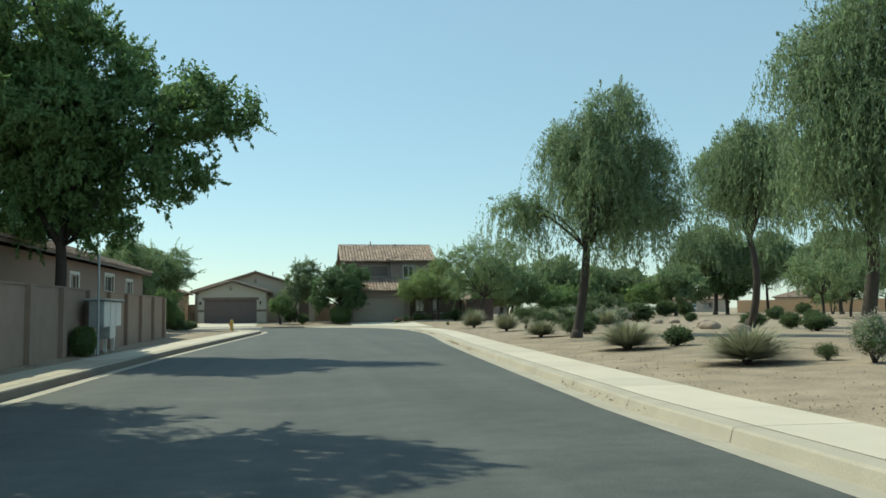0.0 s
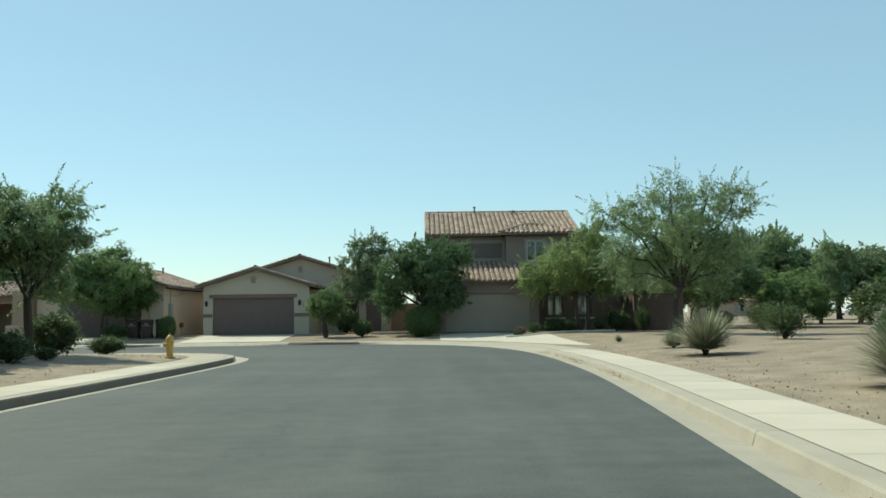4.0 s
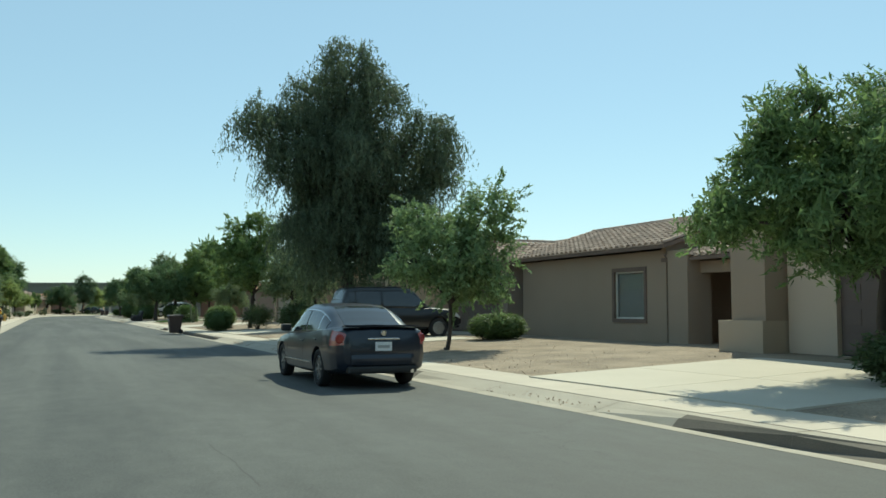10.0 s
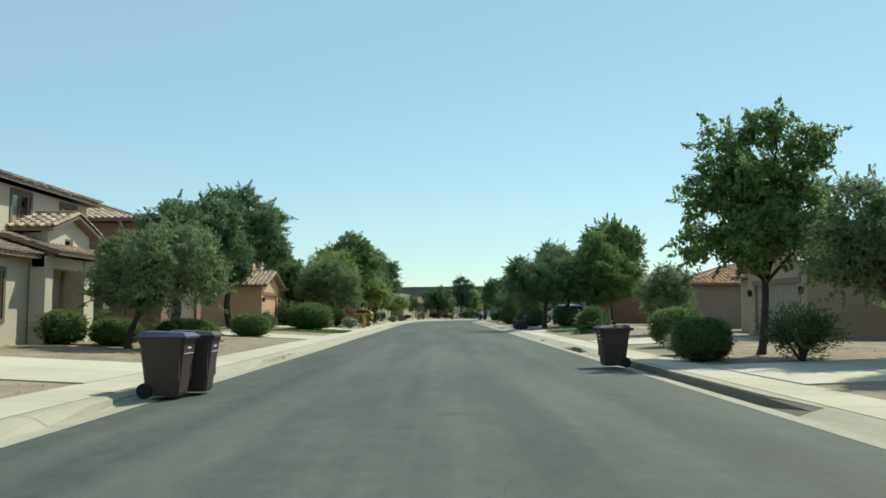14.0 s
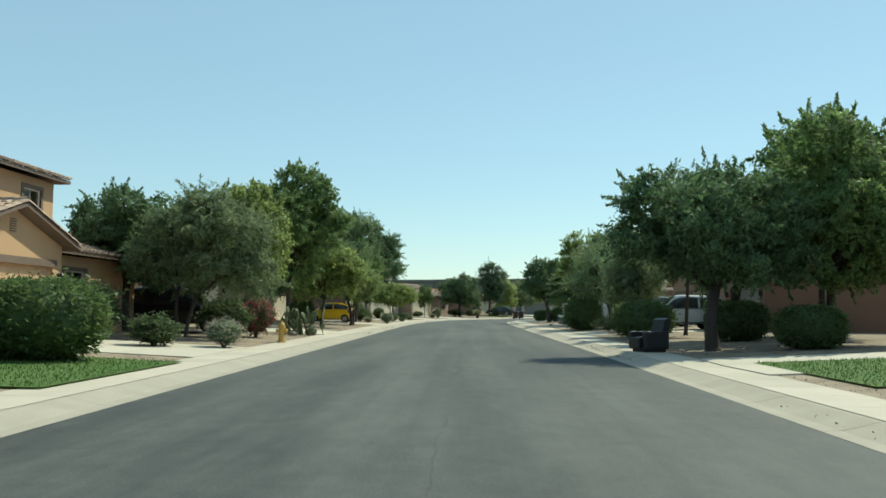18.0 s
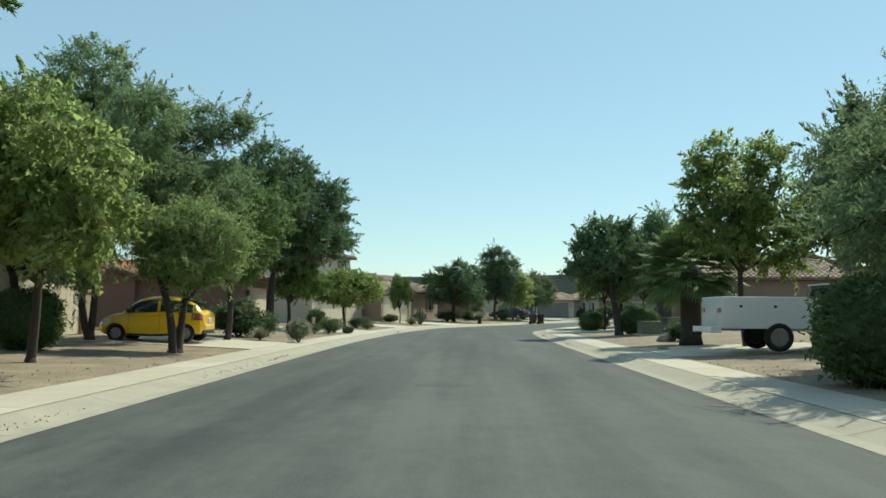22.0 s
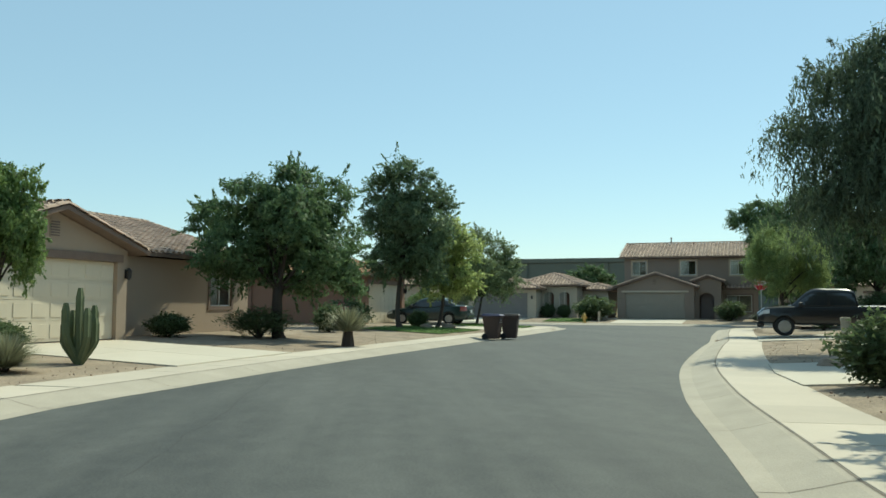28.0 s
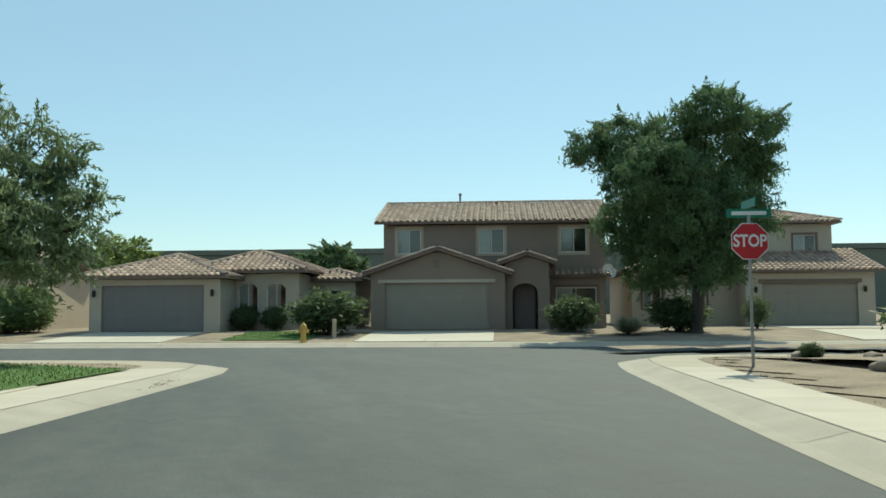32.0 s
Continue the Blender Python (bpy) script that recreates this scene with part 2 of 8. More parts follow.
LEAF = {
    "ash": leafmat("ash_leaf", (0.143, 0.223, 0.084), (0.099, 0.162, 0.062)),
    "willow": leafmat("willow_leaf", (0.205, 0.262, 0.138), (0.132, 0.185, 0.098)),
    "weep": leafmat("pepper_leaf", (0.104, 0.135, 0.080), (0.064, 0.092, 0.056)),
    "hedge": leafmat("hedge_leaf", (0.118, 0.165, 0.058), (0.082, 0.122, 0.046)),
    "mesquite": leafmat("mesquite_leaf", (0.215, 0.275, 0.140), (0.140, 0.195, 0.092)),
    "paloverde": leafmat("palo_verde_leaf", (0.245, 0.300, 0.125), (0.160, 0.215, 0.085), 0.6),
    "sissoo": leafmat("sissoo_leaf", (0.180, 0.250, 0.082), (0.096, 0.149, 0.057)),
    "tuft": leafmat("bushy_leaf", (0.155, 0.224, 0.082), (0.096, 0.149, 0.057)),
    "dark": leafmat("evergreen_leaf", (0.118, 0.178, 0.078), (0.076, 0.124, 0.057)),
    "yellow": leafmat("lime_leaf", (0.275, 0.325, 0.120), (0.170, 0.220, 0.082), 0.75),
    "pale": leafmat("pale_lime_leaf", (0.340, 0.385, 0.160), (0.230, 0.280, 0.110), 0.75),
    "olive": leafmat("olive_leaf", (0.190, 0.232, 0.120), (0.125, 0.168, 0.086)),
    "open": leafmat("feathery_leaf", (0.190, 0.262, 0.118), (0.120, 0.182, 0.080)),
    "pine": leafmat("pine_needle", (0.132, 0.183, 0.098), (0.084, 0.129, 0.070)),
    "bush": leafmat("bush_leaf", (0.090, 0.122, 0.052), (0.060, 0.086, 0.040)),
    "sage": leafmat("sage_leaf", (0.299, 0.279, 0.227), (0.210, 0.201, 0.160)),
    "agave": leafmat("agave_leaf", (0.28, 0.275, 0.185), (0.185, 0.195, 0.125), 0.15),
    "palm": leafmat("palm_frond", (0.120, 0.171, 0.061), (0.080, 0.126, 0.045), 0.15),
    "cactus": mat("cactus_skin", (0.138, 0.161, 0.085), (0.097, 0.124, 0.057), 0.8, scale=4, fine=40),
}

# ---- mesh tools ----


def mesh_of(name, verts, faces, material, smooth=False):
    me = bpy.data.meshes.new(name)
    me.from_pydata([tuple(v) for v in verts], [], faces)
    me.materials.append(material)
    if smooth:
        me.shade_smooth()
    me.update()
    return me


def part(name, bm, material, parent=None, label="", m=None, smooth=False):
    """Links a bmesh (or a ready mesh) as one object under a thing or a part."""
    if isinstance(bm, bpy.types.Mesh):
        me = bm
    else:
        me = bpy.data.meshes.new(name)
        bmesh.ops.recalc_face_normals(bm, faces=bm.faces)
        bm.to_mesh(me)
        bm.free()
        me.materials.append(material)
        if smooth:
            me.shade_smooth()
    ob = new(name, me)
    if parent:
        ob.parent = parent
    if m is not None:
        ob.matrix_basis = m
    if label:
        ob["label"] = label
    return ob


def thing(name, m, label, category, group="", kind=""):
    ob = new(name)
    ob.matrix_basis = m
    return tagged(ob, label, category, group, kind)


def box(bm, x0, x1, y0, y1, z0, z1, bevel=0.0):
    ps = [(x0, y0, z0), (x1, y0, z0), (x1, y1, z0), (x0, y1, z0), (x0, y0, z1), (x1, y0, z1), (x1, y1, z1), (x0, y1, z1)]
    v = [bm.verts.new(p) for p in ps]
    fs = [bm.faces.new([v[i] for i in f]) for f in ((3, 2, 1, 0), (4, 5, 6, 7), (0, 1, 5, 4), (1, 2, 6, 5), (2, 3, 7, 6), (3, 0, 4, 7))]
    if bevel:
        es = list({e for f in fs for e in f.edges})
        bmesh.ops.bevel(bm, geom=es, offset=bevel, segments=2, affect='EDGES', profile=0.6)
    return bm


def cbox(x0, x1, y0, y1, z0, z1, bevel=0.0):
    return box(bmesh.new(), x0, x1, y0, y1, z0, z1, bevel)


def tube(bm, a, b, r0, r1, n=8, caps=True):
    a, b = Vector(a), Vector(b)
    d = (b - a).normalized()
    u = d.orthogonal().normalized()
    w = d.cross(u)
    rings = []
    for p, r in ((a, r0), (b, r1)):
        rings.append([bm.verts.new(p + (u * math.cos(k * 2 * math.pi / n) + w * math.sin(k * 2 * math.pi / n)) * r) for k in range(n)])
    for k in range(n):
        bm.faces.new((rings[0][k], rings[0][(k + 1) % n], rings[1][(k + 1) % n], rings[1][k]))
    if caps:
        bm.faces.new(rings[0][::-1])
        bm.faces.new(rings[1])
    return bm


def lathe(bm, profile, n=16, centre=(0, 0), axis='z'):
    rings = []
    for r, h in profile:
        ring = []
        for k in range(n):
            a = k * 2 * math.pi / n
            p = (centre[0] + r * math.cos(a), centre[1] + r * math.sin(a), h)
            if axis == 'y':
                p = (p[0], h, p[1])
            ring.append(bm.verts.new(p))
        rings.append(ring)
    for r0, r1 in zip(rings, rings[1:]):
        for k in range(n):
            bm.faces.new((r0[k], r0[(k + 1) % n], r1[(k + 1) % n], r1[k]))
    bm.faces.new(rings[0][::-1])
    bm.faces.new(rings[-1])
    return bm


def prism(bm, poly, axis, a0, a1):
    """Extrudes a polygon of (u, z) along x ('x': u is y) or along y ('y': u is x)."""
    put = (lambda u, z, a: (a, u, z)) if axis == 'x' else (lambda u, z, a: (u, a, z))
    f = [bm.verts.new(put(u, z, a0)) for u, z in poly]
    b = [bm.verts.new(put(u, z, a1)) for u, z in poly]
    bm.faces.new(f)
    bm.faces.new(b[::-1])
    for i in range(len(poly)):
        j = (i + 1) % len(poly)
        bm.faces.new((f[j], f[i], b[i], b[j]))
    return bm


# ---- the plan of the streets: edges of the asphalt ----
N_EDGE = [(3.3, -60), (3.6, -20), (4.05, 8), (4.35, 15), (5.6, 33), (6.9, 48), (7.25, 55), (7.2, 62), (6.6, 67), (5.2, 71), (3, 73.6), (0, 75.3), (-4, 75.9), (-9, 75.8), (-20, 75.5), (-40, 75.3), (-70, 75.1), (-100, 74.9), (-130, 74.5), (-150, 74.35), (-160, 74.5), (-166.6, 74.95), (-171.7, 76.2), (-176.4, 77.55), (-182.6, 79.75), (-190.6, 83.2), (-196.2, 85.75), (-202.8, 88.45), (-208, 90.7), (-212.6, 92.7), (-215.2, 94.3), (-215.8, 96.2), (-214.9, 98.8), (-209, 110.5), (-196, 140)]
S_EDGE = [(-5.6, -60), (-5.2, -20), (-4.6, 12), (-4.2, 28), (-3.3, 45), (-2.6, 57), (-2.7, 61.5), (-3.8, 64), (-6.5, 65.8), (-10, 66.2), (-20, 66.15), (-60, 66.1), (-100, 65.8), (-140, 65.6), (-156.7, 66.2), (-165, 66.9), (-173.8, 68.1), (-177.5, 69.2), (-184.5, 71.7), (-195, 76), (-203, 79.3), (-214, 83.7), (-217, 84.4), (-219.3, 83.2), (-221.2, 80), (-227, 67), (-240, 38)]
F_EDGE = [(-204, 140), (-218.3, 107.9), (-227.2, 87.9), (-236.1, 67.9), (-250, 36.7)]


def smooth_line(pts, step=1.5):
    """Catmull-Rom through the plan points, sampled evenly."""
    P = [Vector(p) for p in pts]
    P = [P[0] * 2 - P[1]] + P + [P[-1] * 2 - P[-2]]
    fine = []
    for i in range(1, len(P) - 2):
        n = max(2, int((P[i + 1] - P[i]).length / 0.3))
        for k in range(n):
            t = k / n
            a, b, c, d = P[i - 1], P[i], P[i + 1], P[i + 2]
            fine.append(0.5 * ((2 * b) + (c - a) * t + (2 * a - 5 * b + 4 * c - d) * t * t + (3 * b - a - 3 * c + d) * t ** 3))
    fine.append(P[-2])
    out, acc = [fine[0]], 0.0
    for a, b in zip(fine, fine[1:]):
        acc += (b - a).length
        if acc >= step:
            out.append(b)
            acc = 0.0
    return out


NL, SL, FL = smooth_line(N_EDGE), smooth_line(S_EDGE), smooth_line(F_EDGE)
EDGE_PTS = np.array([tuple(p) for p in NL + SL + FL])
WALKW, PAD = 1.95, 0.40


def outside(x, y):
    """Metres from the edge of the asphalt."""
    return float(np.sqrt(((EDGE_PTS - (x, y)) ** 2).sum(1).min()))


def ground_z(x, y):
    d = outside(x, y)
    if d < WALKW:
        return 0.13
    return 0.13 + (PAD - 0.13) * min(1.0, (d - WALKW) / 6.0)


# ---- ground, streets, pavements ----
base = bmesh.new()
bmesh.ops.create_grid(base, x_segments=8, y_segments=8, size=2500)
tagged(part("ground", base, M_dirt, m=pose(-100, 60, -0.06)), "dry tan desert ground reaching the horizon", "ground", kind="structure")

from_outline = [(p.x, p.y, 0.0) for p in NL] + [(p.x, p.y, 0.0) for p in FL] + [(p.x, p.y, 0.0) for p in reversed(SL)]
bm = bmesh.new()
vs = [bm.verts.new(p) for p in from_outline]
es = [bm.edges.new((vs[i], vs[(i + 1) % len(vs)])) for i in range(len(vs))]
bmesh.ops.triangle_fill(bm, edges=es, use_beauty=True)
for f in bm.faces:
    if f.normal.z < 0:
        f.normal_flip()
me = bpy.data.meshes.new("road")
bm.to_mesh(me)
bm.free()
me.materials.append(M_asphalt)
road = tagged(new("road", me), "dark grey asphalt residential street with faint wheel tracks", "road", kind="structure")

# driveway spans along x on either side of the main street: the kerb is rolled there
N_DRIVES = [(-37.6, -31.0), (-10.0, -4.6), (1.0, 9.6), (-21.0, -14.5), (-44.5, -39.2), (-62.5, -57.5)]
S_DRIVES = [(-43.0, -39.5), (-54.5, -47.5), (-66, -62)]


def rolled(p, side):
    """1 where the kerb is dropped, 0 where it stands at full height, with short ramps between."""
    if p.x < -66:
        return 1.0
    if p.y < 64:
        return 0.0
    spans = N_DRIVES if side == "N" else S_DRIVES
    return max(max(0.0, min(1.0, 1 - max(a - p.x, p.x - b) / 1.5)) for a, b in spans)


def sweep(name, line, flip, cols, material, label, cat):
    """A strip along an edge of the street; cols: (offset, height) or a function of the point giving them."""
    rows = []
    for i, p in enumerate(line):
        t = (line[min(i + 1, len(line) - 1)] - line[max(i - 1, 0)]).normalized()
        n = Vector((t.y, -t.x)) * (1 if flip else -1)
        cs = cols(p) if callable(cols) else cols
        rows.append([(p.x + n.x * o, p.y + n.y * o, z) for o, z in cs])
    k = len(rows[0])
    verts = [v for r in rows for v in r]
    faces = []
    for i in range(len(rows) - 1):
        for j in range(k - 1):
            q = (i * k + j, (i + 1) * k + j, (i + 1) * k + j + 1, i * k + j + 1)
            faces.append(q[::-1] if flip else q)
    ob = new(name, mesh_of(name, verts, faces, material))
    return tagged(ob, label, cat, kind="structure")


def kerb_cols(side):
    def cols(p):
        k = rolled(p, side)
        low = [(-0.02, 0.004), (0.22, 0.010), (0.45, 0.06), (0.66, 0.115), (0.74, 0.12)]
        full = [(-0.02, 0.004), (0.42, -0.045), (0.455, 0.09), (0.480, 0.119), (0.74, 0.121)]
        return [(a + (c - a) * k, b + (d - b) * k) for (a, b), (c, d) in zip(full, low)]
    return cols


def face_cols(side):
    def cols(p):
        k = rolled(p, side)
        # the painted shade sinks out of view at dropped kerbs and on sunlit faces
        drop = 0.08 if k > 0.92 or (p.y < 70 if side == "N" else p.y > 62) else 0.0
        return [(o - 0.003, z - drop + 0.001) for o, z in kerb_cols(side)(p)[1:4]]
    return cols


for side, line, flip in (("N", NL, True), ("S", SL, False), ("F", FL, True)):
    sweep("kerb", line, flip, kerb_cols(side), M_gutter, "pale concrete gutter and kerb along the asphalt", "kerb")
    if side != "F":
        sweep("kerb_face", line, flip, face_cols(side), M_kerbface, "weathered face of the concrete kerb with shade painted into its colour", "kerb")
    sweep("pavement", line, flip, [(0.735, 0.118), (WALKW, 0.112)], M_joint, "pale concrete pavement in jointed slabs", "pavement")
    sweep("kerb_joint", line, flip, [(0.722, 0.1215), (0.752, 0.1215)], M_gap, "dark joint between kerb and pavement", "joint")
    sweep("yard", line, flip, [(WALKW - 0.01, 0.09), (WALKW, 0.122), (WALKW + 3, 0.13 + 0.5 * (PAD - 0.13)), (WALKW + 6, PAD), (WALKW + 8, PAD + 0.005)], M_gravel, "tan decomposed granite front yards", "yard")

# flat lots behind the front yards
verts, faces, idx = [], [], {}
CELL = 3.0
for ix in range(-110, 60):
    for iy in range(-25, 62):
        x, y = ix * CELL, iy * CELL
        if all(outside(x + a * CELL, y + b * CELL) > WALKW + 5.2 for a in (0, 1) for b in (0, 1)):
            cx, cy = x + CELL / 2, y + CELL / 2
            on_road = (-4 < cx < 5 and cy < 66) or (66 < cy < 75 and -150 < cx < 3)
            if on_road:
                continue
            q = []
            for a, b in ((0, 0), (1, 0), (1, 1), (0, 1)):
                k = (ix + a, iy + b)
                if k not in idx:
                    idx[k] = len(verts)
                    px_, py_ = k[0] * CELL, k[1] * CELL
                    verts.append((px_, py_, PAD - 0.012 + (0.05 * noise.noise(Vector((px_ * 0.09, py_ * 0.09, 3.1))) if px_ > 20 else 0)))
                q.append(idx[k])
            faces.append(q)
tagged(new("yard", mesh_of("yard", verts, faces, M_gravel)), "tan decomposed granite ground between the houses", "yard", kind="structure")

# the yard inside the corner with the stop sign
verts, faces, idx = [], [], {}
for ix in range(-365, -310):
    for iy in range(152, 210):
        c = [(ix * 0.6 + a * 0.6, iy * 0.6 + b * 0.6) for a, b in ((0, 0), (1, 0), (1, 1), (0, 1))]
        if all(outside(*q) > WALKW + 0.02 and q[1] > 86.2 - (q[0] + 196) * 0.42 for q in c):
            f = []
            for q in c:
                k = (round(q[0] * 10), round(q[1] * 10))
                if k not in idx:
                    idx[k] = len(verts)
                    verts.append((q[0], q[1], ground_z(*q) + 0.012))
                f.append(idx[k])
            faces.append(f)
tagged(new("yard", mesh_of("yard", verts, faces, M_gravel)), "tan gravel yard on the street corner", "yard", kind="structure")

# ---- houses ----


def stucco(name, c):
    return mat("stucco_" + name, c, tuple(v * 0.86 for v in c), 0.92, scale=0.5, fine=120, mix=0.6, bump=0.35)


def tile_plane(verts, faces, eave_a, eave_b, up, inside, length):
    """Rows of barrel tiles over one roof plane. eave_a..eave_b: the eave; up: unit vector up the slope; inside(p): whether a tile belongs."""
    ea, eb, up = Vector(eave_a), Vector(eave_b), Vector(up)
    along = (eb - ea)
    W = along.length
    along.normalize()
    nrm = along.cross(up).normalized()
    if nrm.z < 0:
        nrm = -nrm
    pitch, course = 0.30, 0.40
    n = max(1, int(W / pitch))
    pitch = W / n
    for c in range(int(length / course) + 1):
        for k in range(n):
            ctr = ea + along * ((k + 0.5) * pitch) + up * (c * course)
            if not inside(ctr + up * 0.2):
                continue
            b0 = len(verts)
            for s, lift, r in ((-0.05, 0.045, 0.125), (course + 0.02, 0.012, 0.115)):
                for a in (-85, -28, 28, 85):
                    t = radians(a)
                    verts.append(ctr + up * s + along * (math.sin(t) * r) + nrm * (lift + math.cos(t) * r * 0.75 - 0.01))
            for i in range(3):
                faces.append((b0 + i, b0 + i + 1, b0 + 5 + i, b0 + 4 + i))
            faces.append((b0 + 3, b0 + 2, b0 + 1, b0))


def caps(verts, faces, a, b, r=0.13):
    """Ridge or hip caps from a to b."""
    a, b = Vector(a), Vector(b)
    d = b - a
    n = max(1, int(d.length / 0.38))
    d = d / n
    t = d.normalized()
    side = t.cross(Vector((0, 0, 1))).normalized()
    upv = side.cross(t)
    for k in range(n):
        b0 = len(verts)
        for p, lift in ((a + d * k, 0.05), (a + d * (k + 1.08), 0.03)):
            for ang in (-90, -40, 0, 40, 90):
                q = radians(ang)
                verts.append(p + side * (math.sin(q) * r) + upv * (lift + math.cos(q) * r * 0.8))
        for i in range(4):
            faces.append((b0 + i, b0 + i + 1, b0 + 6 + i, b0 + 5 + i))


def roof(house, kind, x0, x1, y0, y1, h, slope=0.31, over=0.42, tile=None, ends=(1, 1)):
    """kind: 'gy' ridge along y (gable to the street), 'gx' ridge along x, 'hip', 'shed' rising away from the street."""
    tile = tile or M_tile
    X0, X1, Y0, Y1 = x0 - over, x1 + over, y0 - over, y1 + over
    w, d = X1 - X0, Y1 - Y0
    z0 = h - over * slope * 0.0 + 0.02
    cx, cy = (X0 + X1) / 2, (Y0 + Y1) / 2
    tv, tf = [], []
    th = 0.12
    bm = bmesh.new()

    def slab(pts):
        lo = [bm.verts.new(p) for p in pts]
        hi = [bm.verts.new((p[0], p[1], p[2] + th)) for p in pts]
        bm.faces.new(lo[::-1])
        bm.faces.new(hi)
        for i in range(len(pts)):
            j = (i + 1) % len(pts)
            bm.faces.new((lo[i], lo[j], hi[j], hi[i]))

    def plane(ea, eb, up, poly, L):
        p2 = [Vector((p[0], p[1])) for p in poly]

        def inside(q):
            s = None
            for i in range(len(p2)):
                a, b = p2[i], p2[(i + 1) % len(p2)]
                c = (b - a).cross(Vector((q.x, q.y)) - a)
                if abs(c) < 1e-9:
                    continue
                if s is None:
                    s = c > 0
                elif (c > 0) != s:
                    return False
            return True
        slab(poly)
        lift = Vector((0, 0, th))
        tile_plane(tv, tf, Vector(ea) + lift, Vector(eb) + lift, up, inside, L)

    c = 1 / math.sqrt(1 + slope * slope)
    lift = Vector((0, 0, th))
    if kind == 'gy':
        zr = z0 + slope * w / 2
        L = w / 2 / c
        plane((X0, Y1, z0), (X0, Y0, z0), (c, 0, slope * c), [(X0, Y0, z0), (cx, Y0, zr), (cx, Y1, zr), (X0, Y1, z0)], L)
        plane((X1, Y0, z0), (X1, Y1, z0), (-c, 0, slope * c), [(X1, Y0, z0), (X1, Y1, z0), (cx, Y1, zr), (cx, Y0, zr)], L)
        caps(tv, tf, Vector((cx, Y0, zr)) + lift, Vector((cx, Y1, zr)) + lift)
        for ya in (Y0 + 0.05, Y1 - 0.05):
            caps(tv, tf, Vector((X0, ya, z0)) + lift, Vector((cx, ya, zr)) + lift, 0.1)
            caps(tv, tf, Vector((X1, ya, z0)) + lift, Vector((cx, ya, zr)) + lift, 0.1)
        top = zr
    elif kind == 'gx':
        zr = z0 + slope * d / 2
        L = d / 2 / c
        plane((X0, Y0, z0), (X1, Y0, z0), (0, c, slope * c), [(X0, Y0, z0), (X1, Y0, z0), (X1, cy, zr), (X0, cy, zr)], L)
        plane((X1, Y1, z0), (X0, Y1, z0), (0, -c, slope * c), [(X1, Y1, z0), (X0, Y1, z0), (X0, cy, zr), (X1, cy, zr)], L)
        caps(tv, tf, Vector((X0, cy, zr)) + lift, Vector((X1, cy, zr)) + lift)
        for xa in (X0 + 0.05, X1 - 0.05):
            caps(tv, tf, Vector((xa, Y0, z0)) + lift, Vector((xa, cy, zr)) + lift, 0.1)
            caps(tv, tf, Vector((xa, Y1, z0)) + lift, Vector((xa, cy, zr)) + lift, 0.1)
        top = zr
    elif kind == 'shed':
        zr = z0 + slope * d
        plane((X0, Y0, z0), (X1, Y0, z0), (0, c, slope * c), [(X0, Y0, z0), (X1, Y0, z0), (X1, Y1, zr), (X0, Y1, zr)], d / c)
        top = zr
    else:
        m = min(w, d) / 2
        zr = z0 + slope * m
        if w >= d:
            a, b = Vector((X0 + m, cy, zr)), Vector((X1 - m, cy, zr))
        else:
            a, b = Vector((cx, Y0 + m, zr)), Vector((cx, Y1 - m, zr))
        L = m / c
        A = tuple(a)
        B = tuple(b)
        if w >= d:
            plane((X0, Y0, z0), (X1, Y0, z0), (0, c, slope * c), [(X0, Y0, z0), (X1, Y0, z0), B, A], L)
            plane((X1, Y1, z0), (X0, Y1, z0), (0, -c, slope * c), [(X1, Y1, z0), (X0, Y1, z0), A, B], L)
            plane((X0, Y1, z0), (X0, Y0, z0), (c, 0, slope * c), [(X0, Y1, z0), (X0, Y0, z0), A], L)
            plane((X1, Y0, z0), (X1, Y1, z0), (-c, 0, slope * c), [(X1, Y0, z0), (X1, Y1, z0), B], L)
            hips = (((X0, Y0, z0), A), ((X0, Y1, z0), A), ((X1, Y0, z0), B), ((X1, Y1, z0), B))
        else:
            plane((X0, Y0, z0), (X1, Y0, z0), (0, c, slope * c), [(X0, Y0, z0), (X1, Y0, z0), A], L)
            plane((X1, Y1, z0), (X0, Y1, z0), (0, -c, slope * c), [(X1, Y1, z0), (X0, Y1, z0), B], L)
            plane((X0, Y1, z0), (X0, Y0, z0), (c, 0, slope * c), [(X0, Y1, z0), (X0, Y0, z0), A, B], L)
            plane((X1, Y0, z0), (X1, Y1, z0), (-c, 0, slope * c), [(X1, Y0, z0), (X1, Y1, z0), B, A], L)
            hips = (((X0, Y0, z0), A), ((X1, Y0, z0), A), ((X0, Y1, z0), B), ((X1, Y1, z0), B))
        for p, q in hips:
            caps(tv, tf, Vector(p) + lift, Vector(q) + lift)
        if (b - a).length > 0.3:
            caps(tv, tf, a + lift, b + lift)
        top = zr
    bmesh.ops.remove_doubles(bm, verts=bm.verts, dist=0.0005)
    base = part("roof", bm, M_fascia, house)
    t = part("roof_tiles", mesh_of("roof_tiles", tv, tf, tile, smooth=False), None, base, "rows of barrel clay tiles")
    t["kind"] = "stuff"
    return top


